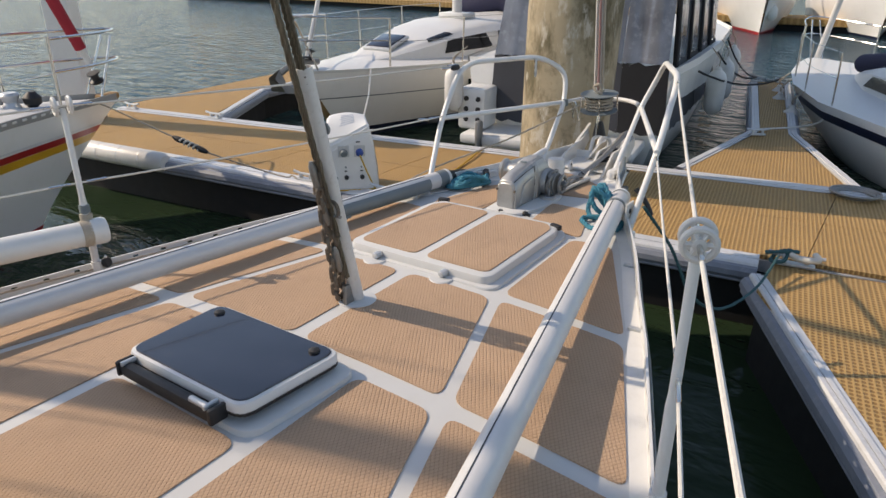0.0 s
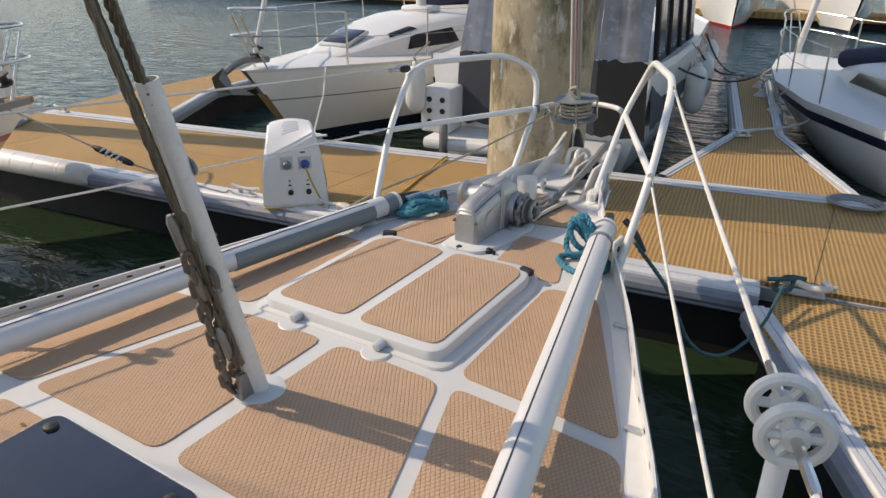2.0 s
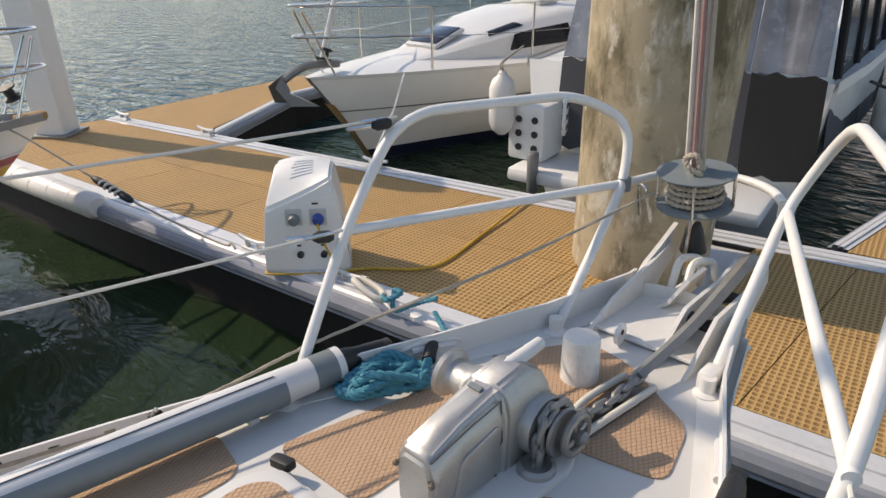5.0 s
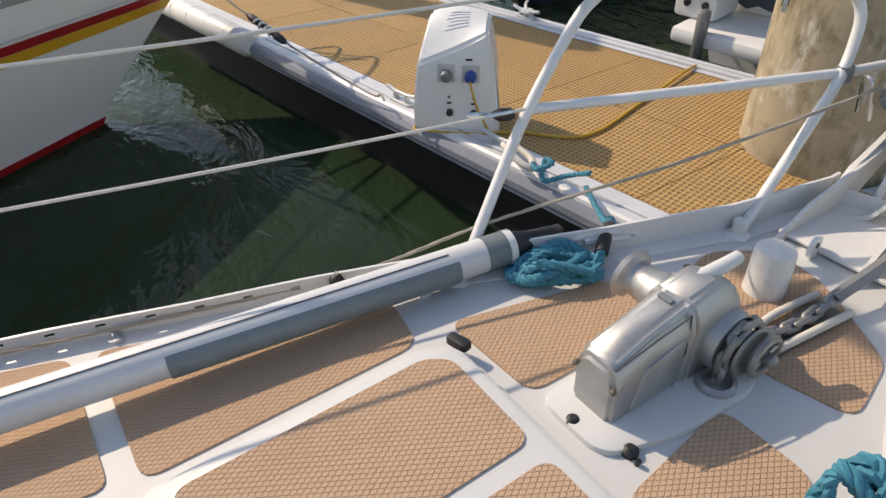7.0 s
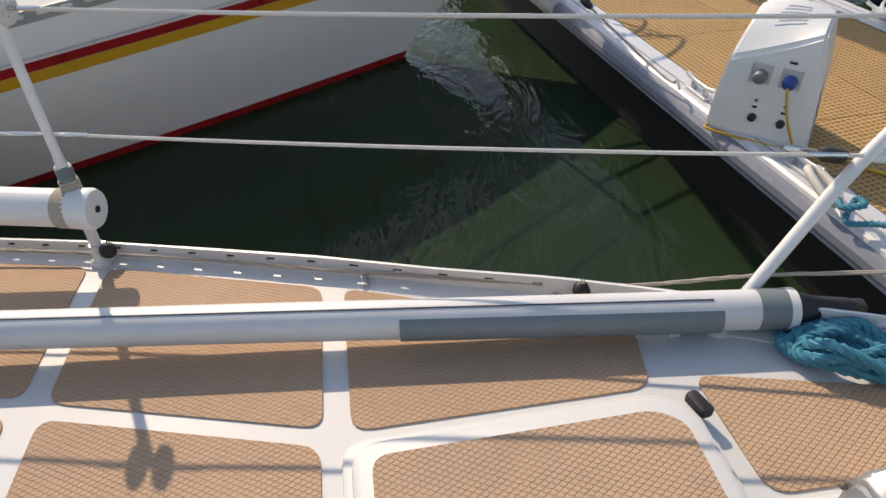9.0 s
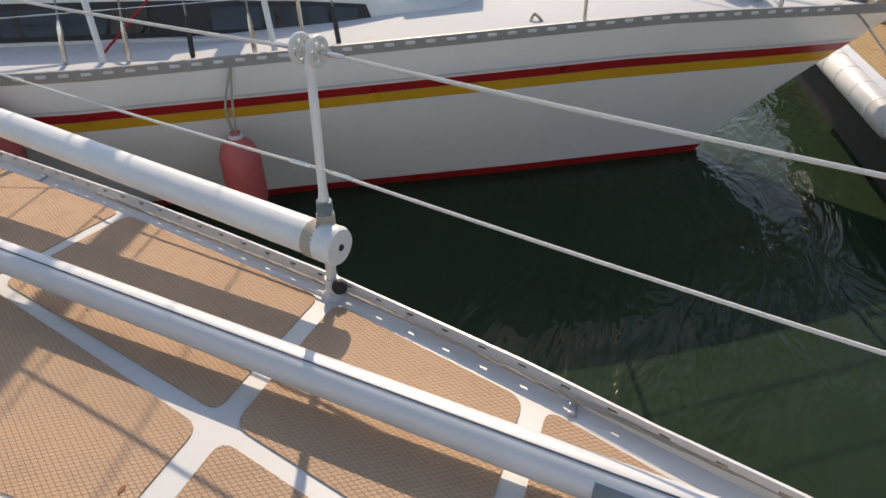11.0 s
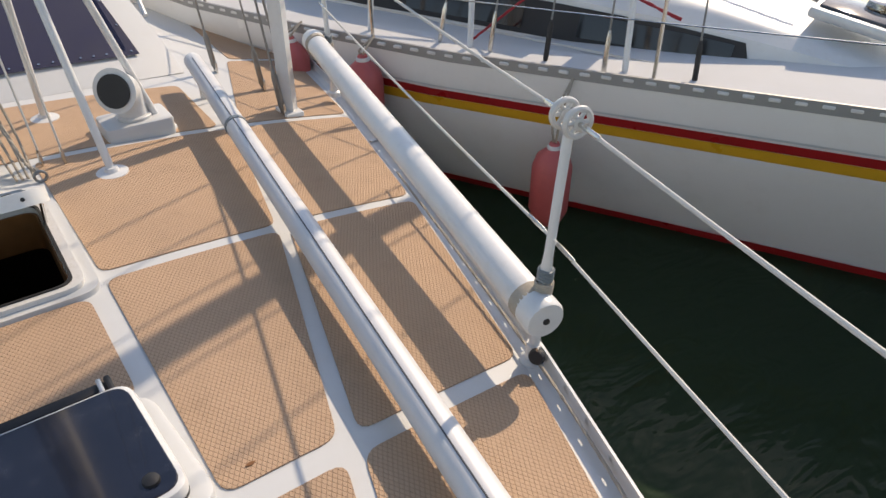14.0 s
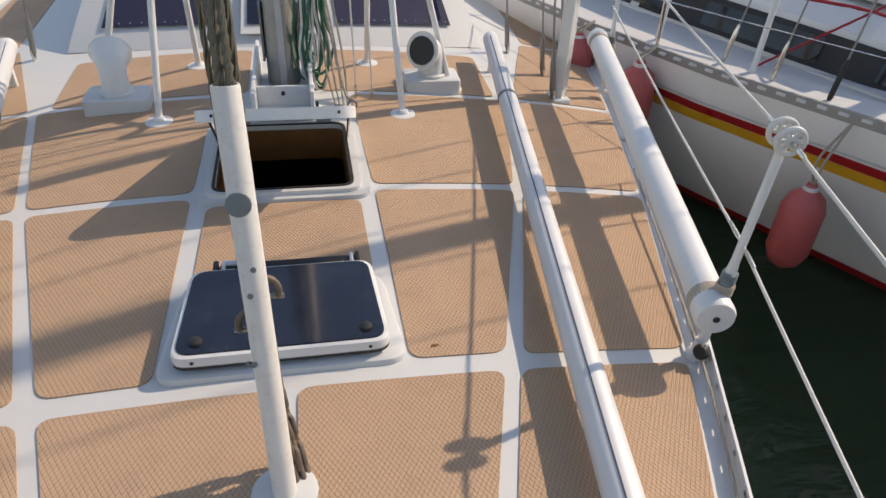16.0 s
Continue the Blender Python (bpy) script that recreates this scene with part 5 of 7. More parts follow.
for z in (0.06, 0.12):
    part("hole", turned([(0.012, -0.009), (0.012, 0.009)], (0.585, 1.29, z), (1, 0, 0), 12), M_GASKET, brk)
# fairlead slots in the bulwark
for s, y in ((-1, 1.62), (1, 1.70)):
    h = half(y)
    n = thing("fairlead", (s * h, y, camber(h, y) + 0.05), "long fairlead slot in the bow bulwark", "fairlead", group="bow fairleads")
    bm = bmesh.new()
    pts = [Vector((s * (h + 0.005 - 0.38 * k * 0), y + 0.085 * math.cos(a), camber(h, y) + 0.05 + 0.019 * math.sin(a))) for k, a in enumerate([2 * math.pi * j / 24 for j in range(24)])]
    slope = (half(y + 0.1) - half(y - 0.1)) / 0.2
    for p in pts:
        p.x = s * (half(y) + slope * (p.y - y) + 0.004)
    part("rim", sweep(bm, pts, 0.008, 8, closed=True), M_PAINT, n)
    part("opening", sweep(bmesh.new(), [Vector((s * (half(y) + slope * d - 0.002), y + d, camber(h, y) + 0.05)) for d in (-0.06, 0.0, 0.06)], 0.012, 8), M_DOCKALU, n)

# ---- mast, cabin and fittings abaft the foredeck ----
step = thing("mast_step", (0, -2.35, -0.07), "white open mast trough on the deck", "mast step")
for x in (-0.135, 0.135):
    part("side", block((x, -2.42, 0.0), (0.02, 0.72, 0.16), 0.006), M_PAINT, step, smooth=False)
part("front_panel", block((0, -2.20, -0.01), (0.25, 0.015, 0.13), 0.004), M_PAINT, step, smooth=False)
part("floor_plate", block((0, -2.15, -0.05), (0.27, 0.2, 0.012), 0.003), M_PAINT, step, smooth=False)
part("drain_hole", turned([(0.010, 0), (0.010, 0.012)], (0.0, -2.195, 0.02), (0, 1, 0), 10), M_GASKET, step)
part("side_hole", turned([(0.012, 0.0), (0.012, 0.014)], (-0.15, -2.1, 0.0), (-1, 0, 0), 10), M_GASKET, step)

mast = thing("mast", (0, -2.58, -0.06), "weathered grey mast with cleats and lines", "mast")
ms = [[(0.085 * math.cos(a), -2.60 + 0.125 * math.sin(a), z) for a in [2 * math.pi * j / 24 for j in range(24)]] for z in [-0.08, 0.3, 1.0, 3.0, 9.0]]
part("section", grid(ms, closed=True), M_MAST, mast)
part("sail_track", block((0, -2.472, 4.4), (0.03, 0.016, 9.0), 0.003), M_ALUD, mast, smooth=False)
for s in (-1, 1):
    part("cheek_plate", block((s * 0.092, -2.58, 0.20), (0.012, 0.09, 0.30), 0.003), M_GALV, mast, smooth=False)
    part("winch", turned([(0.045, 0), (0.04, 0.02), (0.03, 0.05), (0.042, 0.09), (0.03, 0.1)], (s * 0.08, -2.55, 0.62), (s, 0.3, 0)), M_STEEL, mast)
rnd = random.Random(8)
coil = thing("rope_coil", (-0.16, -2.50, 0.25), "green and white halyard coil hanging on the mast", "rope")
for k in range(13):
    w, l = rnd.uniform(0.03, 0.075), rnd.uniform(0.34, 0.58)
    c = Vector((-0.15 + rnd.uniform(-0.05, 0.05), -2.47 + rnd.uniform(-0.03, 0.04), 0.52))
    pts = [c + Vector((w * math.cos(a) * (1.2 if math.sin(a) < 0 else 0.6), 0.4 * w * math.cos(a + k), l * (math.sin(a) - 1) * 0.5 - (0.04 if math.sin(a) < -0.5 else 0))) for a in [2 * math.pi * j / 14 for j in range(14)]]
    part("loop", pipe(smooth_path(pts, 3, closed=True), 0.0065, 6, closed=True), M_GREEN if k % 4 else M_ROPE, coil)
for k in range(4):
    x = -0.2 - 0.03 * k
    part("tail", pipe(smooth_path([(x + 0.04, -2.46, 0.45), (x, -2.43, 0.22), (x - 0.02, -2.36, 0.05), (-0.25 - 0.02 * k, -2.22, -0.06)], 5), 0.006, 6), M_ROPEB, coil)


def guard(s):
    g = thing("mast_guard", (s * 0.66, -2.4, -0.08), "white tubular mast guard frame bolted to the deck", "mast guard", group="mast guards")
    top = Vector((s * 0.50, -2.42, 0.92))
    feet = [(s * 0.575, -2.12), (s * 0.90, -2.50), (s * 0.47, -2.86)]
    tops = [top, Vector((s * 0.60, -2.52, 0.92)), Vector((s * 0.46, -2.62, 0.92))]
    for (x, y), t in zip(feet, tops):
        z = camber(x, y)
        part("leg", pipe([(x, y, z), t], 0.016, 12), M_PAINT, g)
        part("foot_disc", turned([(0.062, 0.0), (0.062, 0.008), (0.03, 0.014), (0.022, 0.03)], (x, y, z), (0, 0, 1), 20), M_PAINT, g)
    part("top_rail", pipe(bent([tops[0], tops[1], tops[2]], 0.05), 0.016, 12), M_PAINT, g)


guard(-1)
guard(1)


def cowl(s, y, face):
    x = s * 0.79
    z = camber(x, y)
    v = thing("cowl_vent", (x, y, z), "white cowl ventilator on a white box", "ventilator", group="cowl vents")
    part("box", slab(rounded([(x - 0.15, y - 0.10), (x + 0.15, y - 0.10), (x + 0.15, y + 0.10), (x - 0.15, y + 0.10)], 0.03), -0.01, 0.075, bevel=0.012, lift=lambda a, b: camber(x, y)), M_GEL, v)
    f = Vector((face[0], face[1], 0)).normalized()
    pth = smooth_path([Vector((x, y, z + 0.07)), Vector((x, y, z + 0.15)), Vector((x, y, z + 0.21)) + f * 0.03, Vector((x, y, z + 0.235)) + f * 0.10], 7)
    part("cowl", pipe(pth, lambda t: 0.068 - 0.012 * math.sin(t * 3) + 0.032 * t * t, 24), M_PAINT, v)
    part("mouth", turned([(0.074, 0), (0.074, 0.006)], pth[-1] + f * 0.004, (f + Vector((0, 0, 0.33))).normalized(), 24), M_GASKET, v, "dark mouth of the vent")
    part("base_ring", turned([(0.078, 0), (0.078, 0.012), (0.07, 0.018)], (x, y, z + 0.075), (0, 0, 1), 24), M_PAINTD, v)


cowl(-1, -2.52, (0.75, 0.8))
cowl(1, -2.36, (0.15, -1.0))

cab = thing("coachroof", (0, -5, -0.1), "white cabin coachroof with sloping front and canvas window covers", "cabin", kind="structure")


def roof(u, v):
    """Points of the sloping cabin front: u across from -1 to 1, v up from 0 to 1."""
    w = 1.28 - 0.18 * v
    y = -3.16 - 1.15 * v - 0.16 * u * u
    return Vector((u * w, y, camber(w * u, -3.16) + 0.0 + 0.58 * v ** 0.9))


part("front", grid([[roof(-1 + i / 10, v) for i in range(21)] for v in (0, 0.04, 0.2, 0.4, 0.6, 0.8, 1.0)]), M_GEL, cab)
part("top", grid([[(roof(-1 + i / 10, 1).x, roof(-1 + i / 10, 1).y - d, roof(-1 + i / 10, 1).z + 0.04 * d) for i in range(21)] for d in (0, 1, 2.6)]), M_GEL, cab)
for s in (-1, 1):
    part("side", grid([[roof(s, v) + Vector((s * 0.02 * k, -0.65 * k, 0)) for k in range(6)] if v else [Vector((s * (1.28 + 0.03 * k), -3.32 - 0.65 * k, camber(1.28, -3.3 - 0.65 * k))) for k in range(6)] for v in (0, 0.3, 0.6, 1.0)]), M_GEL, cab)
    part("grab_rail", pipe(smooth_path([(s * 1.18, -3.5, 0.12), (s * 1.2, -3.9, 0.35), (s * 1.15, -4.4, 0.55)], 6), 0.014, 8), M_ALU, cab)


def cover(u0, u1, v0, v1, name, mat, th=0.012):
    bm = bmesh.new()
    rows = []
    for j in range(7):
        v = v0 + (v1 - v0) * j / 6
        rows.append([roof(u0 + (u1 - u0) * i / 8, v) + Vector((0, 0.45, 0.9)) * th for i in range(9)])
    return grid(rows, bm)


for u0, u1 in ((-0.86, -0.26), (0.26, 0.86)):
    c = thing("window_cover", roof((u0 + u1) / 2, 0.12), "navy canvas cover snapped over a cabin window", "cover", group="window covers")
    part("canvas", cover(u0, u1, 0.12, 0.95, "canvas", M_NAVY), M_NAVY, c)
    for k in range(11):
        p = roof(u0 + (u1 - u0) * (k + 0.5) / 11, 0.14) + Vector((0, 0.45, 0.9)) * 0.0125
        part("snap", turned([(0.007, 0), (0.006, 0.004)], p, (0, 0.45, 0.9), 8), M_STEEL, c)
    for v in (0.3, 0.46, 0.62):
        for u in (u0 + 0.012, u1 - 0.012):
            p = roof(u, v) + Vector((0, 0.45, 0.9)) * 0.0125
            part("snap", turned([(0.007, 0), (0.006, 0.004)], p, (0, 0.45, 0.9), 8), M_STEEL, c)
fw = thing("cabin_hatch", roof(0, 0.1), "smoked cabin hatch with white frame before the mast", "hatch")
part("frame", cover(-0.2, 0.2, 0.05, 0.6, "f", M_PAINT, 0.03), M_PAINTD, fw)
part("pane", cover(-0.17, 0.17, 0.10, 0.56, "p", M_SMOKE, 0.04), M_SMOKE, fw)

# shrouds and chain plates on both sides
for s in (-1, 1):
    for k, (x, y, tx, ty, r) in enumerate(((1.50, -2.48, 0.5, -2.6, 0.006), (1.60, -2.58, 0.3, -2.7, 0.007), (1.58, -2.90, 0.4, -2.6, 0.005), (1.46, -3.3, 0.35, -2.7, 0.006))):
        a = Vector((s * x, y, camber(x, y)))
        b = Vector((s * tx, ty, 8.0))
        d = (b - a).normalized()
        sh = thing("shroud", a, "steel shroud with rigging screw on the side deck", "shroud", group="shrouds")
        part("wire", pipe([a + d * 0.2, b], r, 6), M_GALV, sh)
        part("rigging_screw", turned([(0.008, 0.02), (0.016, 0.05), (0.016, 0.22), (0.007, 0.26)], a, d, 10), M_GALV, sh)
        part("chain_plate", block(a + Vector((0, 0, 0.03)), (0.012, 0.05, 0.08), 0.003), M_STEEL, sh)
    a = Vector((s * 1.545, -2.50, camber(1.545, -2.50)))
    g = thing("shroud_post", a, "white square post beside the shrouds", "post", group="shroud posts")
    part("bar", pipe([a, a + Vector((-s * 0.03, -0.03, 2.2))], 0.046, 4), M_PAINT, g, smooth=False)
    part("foot", block(a + Vector((0, 0, 0.01)), (0.10, 0.14, 0.03), 0.006), M_PAINT, g, smooth=False)
for k, (x, y) in enumerate(((-0.36, -2.32), (-0.44, -2.30))):
    a = Vector((x, y, camber(x, y)))
    f = thing("halyard_tail", a, "taut white line with steel hook clipped to the deck", "rope", group="halyard tails")
    part("line", pipe([a + Vector((0, 0, 0.08)), Vector((x + 0.12, -2.52, 3.0))], 0.005, 6), M_ROPE, f)
    part("hook", turned([(0.004, 0), (0.008, 0.02), (0.008, 0.06), (0.004, 0.08)], a, (0.03, -0.05, 1), 8), M_STEEL, f)
f = thing("deck_eye", (-0.33, -2.18, -0.07), "bronze deck eye with a rope knotted through it", "fitting")
part("eye", pipe([Vector((-0.33 + 0.022 * math.cos(a), -2.18, -0.045 + 0.022 * math.sin(a))) for a in [2 * math.pi * j / 14 for j in range(14)]], 0.006, 6, closed=True), M_GALV, f)
part("knot", rope(smooth_path([(-0.33, -2.2, -0.03), (-0.30, -2.22, 0.0), (-0.27, -2.33, 0.12), (-0.22, -2.44, 0.4)], 6), 0.009, 0.04, 0.02), M_ROPEB, f)

# ---- things on the dock ----
pl, pr = Vector((-2.43, 2.24, DOCK)), Vector((-2.08, 2.60, DOCK))
pu = (pr - pl).normalized()
pn = Vector((pu.y, -pu.x, 0))
PM = Matrix.Translation((pl + pr) / 2) @ Matrix(((pu.x, -pn.x, 0, 0), (pu.y, -pn.y, 0, 0), (0, 0, 1, 0), (0, 0, 0, 1)))
ped = thing("power_pedestal", (0, 0, 0), "white plastic marina power pedestal with blue sockets", "power pedestal", at=PM)


def hood(u, t):
    """A point of the pedestal's curved hood: u across, t from the front edge to the back."""
    zf = 0.385 + 0.095 * (u + 1)
    zt = 0.63 - 0.03 * u * u
    z = zf + (zt - zf) * math.sin(t * math.pi / 2)
    return Vector((u * (0.25 - 0.085 * z * z / 0.36), 0.004 + 0.25 * t, z))


rows = []
for i in range(17):
    u = -1 + i / 8
    zf = hood(u, 0).z
    front = [Vector((u * (0.25 - 0.085 * z * z / 0.36), 0.004 * z / zf, z)) for z in (0, zf * 0.35, zf * 0.7)]
    rows.append(front + [hood(u, t / 8) for t in range(9)] + [Vector((u * 0.2, 0.30, 0.35)), Vector((u * 0.215, 0.33, 0))])
bm = grid(rows)
bm.verts.ensure_lookup_table()
m_ = len(rows[0])
bm.faces.new([bm.verts[i] for i in range(m_)])
bm.faces.new([bm.verts[len(bm.verts) - 1 - i] for i in range(m_)])
bmesh.ops.recalc_face_normals(bm, faces=bm.faces)
bmesh.ops.bevel(bm, geom=[e for e in bm.edges if not e.is_boundary and e.calc_face_angle(0) > 0.45], offset=0.016, segments=3, affect="EDGES")
part("body", bm, M_PED, ped)
bm = slab(rounded([(-0.14, 0.265), (0.19, 0.25), (0.185, 0.49), (-0.14, 0.355)], 0.015), 0.0, 0.010, bevel=0.003)
bmesh.ops.transform(bm, matrix=Matrix(((1, 0, 0, 0), (0, 0, 1, -0.003), (0, 1, 0, 0), (0, 0, 0, 1))), verts=bm.verts)
bmesh.ops.recalc_face_normals(bm, faces=bm.faces)
pan = part("panel", bm, M_PED, ped, "white socket panel set into the front")
for k, (x, m) in enumerate(((-0.05, M_GREY), (0.085, M_SOCK))):
    s = part("socket", turned([(0.034, 0), (0.034, 0.02), (0.027, 0.04), (0.018, 0.044)], (x, 0.0, 0.335), (0, -1, -0.15), 18), m, pan, "round mooring power socket")
    part("socket_plate", block((x, -0.002, 0.345), (0.095, 0.01, 0.10), 0.004), M_ALUD, s, smooth=False)
    part("breaker_knob", turned([(0.02, 0), (0.02, 0.02), (0.012, 0.026)], (x + 0.015, 0.002, 0.115), (0, -1, 0), 14), M_BLACK, ped)
    part("switch", block((x + 0.012, 0.0, 0.17), (0.024, 0.012, 0.010), 0.002), M_BLACK, ped)
    part("lamp", turned([(0.008, 0), (0.008, 0.01)], (x + 0.012, 0.004, 0.205), (0, -1, 0), 10), M_GREY, ped)
part("catch", turned([(0.010, 0), (0.010, 0.01)], (-0.125, 0.008, 0.31), (0, -1, 0), 10), M_BLACK, ped)
part("catch", block((0.075, -0.004, 0.425), (0.035, 0.012, 0.010), 0.002), M_BLACK, ped)
for k in range(6):
    t = 0.36 + 0.07 * k
    part("label_line", pipe([hood(-0.38 + 0.05 * (k % 3), t) + Vector((0, 0, 0.001)), hood(0.0, t) + Vector((0, 0, 0.001)), hood(0.36, t) + Vector((0, 0, 0.001))], 0.0025, 4), M_MARK, ped, "faded blue-grey printed lines", smooth=False)
W = lambda x, y, z: PM @ Vector((x, y, z))  # noqa: E731
alone("power_cable", pipe(smooth_path([W(0.085, -0.05, 0.32), W(0.13, -0.10, 0.2), W(0.19, -0.07, 0.05), W(0.2, -0.04, 0.012), W(0.0, -0.05, 0.012), W(-0.22, -0.04, 0.012), W(-0.24, 0.0, 0.014)], 8), 0.007, 8), M_YCABLE, "yellow power cable from the pedestal socket", "cable", o=W(0.2, -0.04, 0), at=LAND)
alone("shore_cable", pipe(smooth_path([W(0.2, -0.03, 0.012), W(0.36, 0.0, 0.012), (-1.75, 2.95, DOCK + 0.012), (-1.85, 3.5, DOCK + 0.012), (-2.0, 4.15, DOCK + 0.02), (-2.02, 4.32, DOCK - 0.05), (-1.9, 4.7, -0.85)], 8), 0.009, 8), M_YCABLE, "yellow shore cable across the dock", "cable", o=(-1.8, 3.4, DOCK), at=LAND)


def cleat(x, y, turn, label, size=0.26, z=DOCK + 0.012):
    m = Matrix.Translation((x, y, z)) @ Matrix.Rotation(turn, 4, "Z")
    c = thing("dock_cleat", (0, 0, 0), label, "cleat", at=m, group="dock cleats")
    part("base", block((0, 0, 0.01), (size * 0.7, 0.06, 0.02), 0.006), M_ALUD, c, smooth=False)
    part("horn", pipe(smooth_path([(-size / 2, 0, 0.075), (-size / 4, 0, 0.062), (0, 0, 0.06), (size / 4, 0, 0.062), (size / 2, 0, 0.075)], 4), 0.013, 8), M_ALUD, c)
    for s in (-1, 1):
        part("leg", block((s * size * 0.2, 0, 0.035), (0.03, 0.03, 0.06), 0.006), M_ALUD, c)


ang = math.atan(0.145)
cleat(-1.93, near_edge(-1.93) + 0.09, ang, "aluminium dock cleat beside the pedestal")
cleat(-2.74, near_edge(-2.74) + 0.09, ang, "aluminium dock cleat with a lashed line")
cleat(-6.9, far_edge(-6.9) - 0.1, ang, "aluminium dock cleat at the dock's far edge")
cleat(-5.55, far_edge(-5.55) - 0.1, ang, "aluminium dock cleat beside the white sloop")
cleat(-3.45, far_edge(-3.45) - 0.1, ang, "aluminium dock cleat with a white line made fast")
fy_ = far_edge(-3.45) - 0.1
alone("sloop_line", rope([(-4.30, 5.1, -0.1), (-3.91, 4.6, -0.31), (-3.52, fy_ + 0.05, -0.55), (-3.45, fy_, -0.565), (-3.39, fy_ - 0.03, -0.57), (-3.47, fy_ - 0.03, -0.575), (-3.51, fy_ + 0.03, -0.57), (-3.41, fy_ + 0.03, -0.56)], 0.012, 0.07, 0.02), M_FENDW, "white mooring line from a sloop's bow to a dock cleat", "rope", o=(-3.45, fy_, DOCK), at=LAND)
cleat(1.2, near_edge(1.2) + 0.09, ang, "aluminium dock cleat with teal rope made fast", 0.34)
cleat(-0.62, 10.85, ang, "dock cleat with black rope at the finger's tip")
cleat(-0.22, 10.95, ang, "dock cleat at the tip of the narrow finger")
cleat(0.22, 6.7, ang + 0.4, "dock cleat on the narrow finger")
alone("rope_loop", rope(smooth_path([(1.02, near_edge(1.1) + 0.06, -0.56), (1.12, near_edge(1.1) + 0.05, -0.53), (1.2, near_edge(1.2) + 0.14, -0.55), (1.1, near_edge(1.1) + 0.14, -0.56), (1.06, near_edge(1.1) + 0.04, -0.60), (1.14, near_edge(1.1) + 0.02, -0.58), (1.15, near_edge(1.1) + 0.12, -0.53)], 6), 0.014, 0.07, 0.014), M_TEAL, "teal rope hitched round a dock cleat", "rope", o=(1.1, near_edge(1.1), DOCK), at=LAND)
alone("cleat_sleeve", pipe(smooth_path([(1.16, near_edge(1.2) + 0.07, -0.55), (1.24, near_edge(1.3) + 0.05, -0.57), (1.33, near_edge(1.4) + 0.06, -0.56), (1.30, near_edge(1.4) + 0.12, -0.55)], 6), 0.020, 10), M_DECKN, "cream hose sleeve on the mooring loop", "sleeve", o=(1.3, near_edge(1.3), DOCK), at=LAND)
alone("mooring_loop", pipe(smooth_path([(-1.86, 2.50, -0.60), (-1.80, 2.40, -0.53), (-1.66, 2.39, -0.56), (-1.60, 2.42, -0.58), (-1.68, 2.48, -0.58), (-1.84, 2.48, -0.56)], 6), 0.019, 10), M_DECKN, "white hose sleeve looped over a dock cleat", "sleeve", o=(-1.8, 2.45, DOCK), at=LAND)
alone("rope_hitch", rope(smooth_path([(-1.62, 2.44, -0.57), (-1.54, 2.40, -0.55), (-1.50, 2.46, -0.52), (-1.57, 2.48, -0.54), (-1.50, 2.41, -0.60), (-1.42, 2.48, -0.56), (-1.30, 2.52, -0.50)], 6), 0.015, 0.07, 0.014), M_BLUE, "blue rope hitched to the hose sleeve", "rope", o=(-1.55, 2.44, DOCK), at=LAND)
bump = thing("dock_bumper", (-5.0, near_edge(-5), DOCK), "white padded bumper along the dock edge", "bumper", at=LAND)
ba, bb = Vector((-5.85, near_edge(-5.85) - 0.02, DOCK - 0.02)), Vector((-4.35, near_edge(-4.35) - 0.02, DOCK - 0.02))
part("tube", pipe([ba, ba.lerp(bb, 0.03), ba.lerp(bb, 0.97), bb], lambda t: 0.098 if 0.02 < t < 0.98 else 0.07, 20), M_FENDW, bump)
for t in (0.2, 0.4, 0.6, 0.8):
    c = ba.lerp(bb, t)
    part("strap", pipe([c - (bb - ba).normalized() * 0.01, c + (bb - ba).normalized() * 0.01], 0.100, 20), M_PEDG, bump)
cl = thing("coiled_hose", (1.35, far_edge(1.35) - 0.2, DOCK), "coiled grey hose lying on the dock", "hose", at=LAND)
for k in range(3):
    part("turn", pipe([Vector((1.38 + (0.15 + 0.022 * k) * math.cos(a), far_edge(1.38) - 0.22 + (0.13 + 0.02 * k) * math.sin(a), DOCK + 0.02 + 0.012 * k)) for a in [2 * math.pi * j / 28 for j in range(28)]], 0.013, 8, closed=True), M_GALV, cl)



def dry_leaf(x, y, z, size, label, at):
    bm = slab([(-0.016, 0.0), (-0.006, 0.006), (0.008, 0.005), (0.017, 0.0), (0.007, -0.006), (-0.007, -0.005)], 0.0, 0.0012)
    for v in bm.verts:
        v.co = Vector((v.co.x * size + x, v.co.y * size * 1.1 + y, v.co.z + z + 3.0 * size * v.co.x * v.co.x))
    alone("dry_leaf", bm, M_WOODIN, label, "leaf", o=(x, y, z), at=at)


dry_leaf(-0.427, -0.435, camber(-0.427, -0.435) + 0.006, 0.8, "small dry brown leaf lying on the non-skid deck", BOAT)
dry_leaf(-1.885, 3.53, DOCK + 0.001, 2.4, "curled dry brown leaf lying on the dock grating", LAND)

# ---- the neighbouring boats ----


def yacht_frame(x, y, heading):
    """Local x forward from the stem at the waterline, y to port, z up from the water."""
    return Matrix.Translation((x, y, WATER)) @ Matrix.Rotation(heading, 4, "Z")


def hull_point(spec, side, s, f):
    """s from bow (0) to stern (1), f from sheer (0) to below the water (1.25)."""
    tip, L = spec["tip"], spec["length"]
    g = min(f, 1.0)
    u0 = tip * (1 - g) ** 1.15
    x = u0 + (-L - u0) * s
    v = lerp_table(spec["sheer"], s) * (1 - g ** 1.5) + lerp_table(spec["water"], s) * g ** 1.5
    z = lerp_table(spec["height"], s) * (1 - g)
    if f > 1:
        v *= 1 - (f - 1) * 1.2
        z = -(f - 1) * 1.6
    return Vector((x, side * v, z))


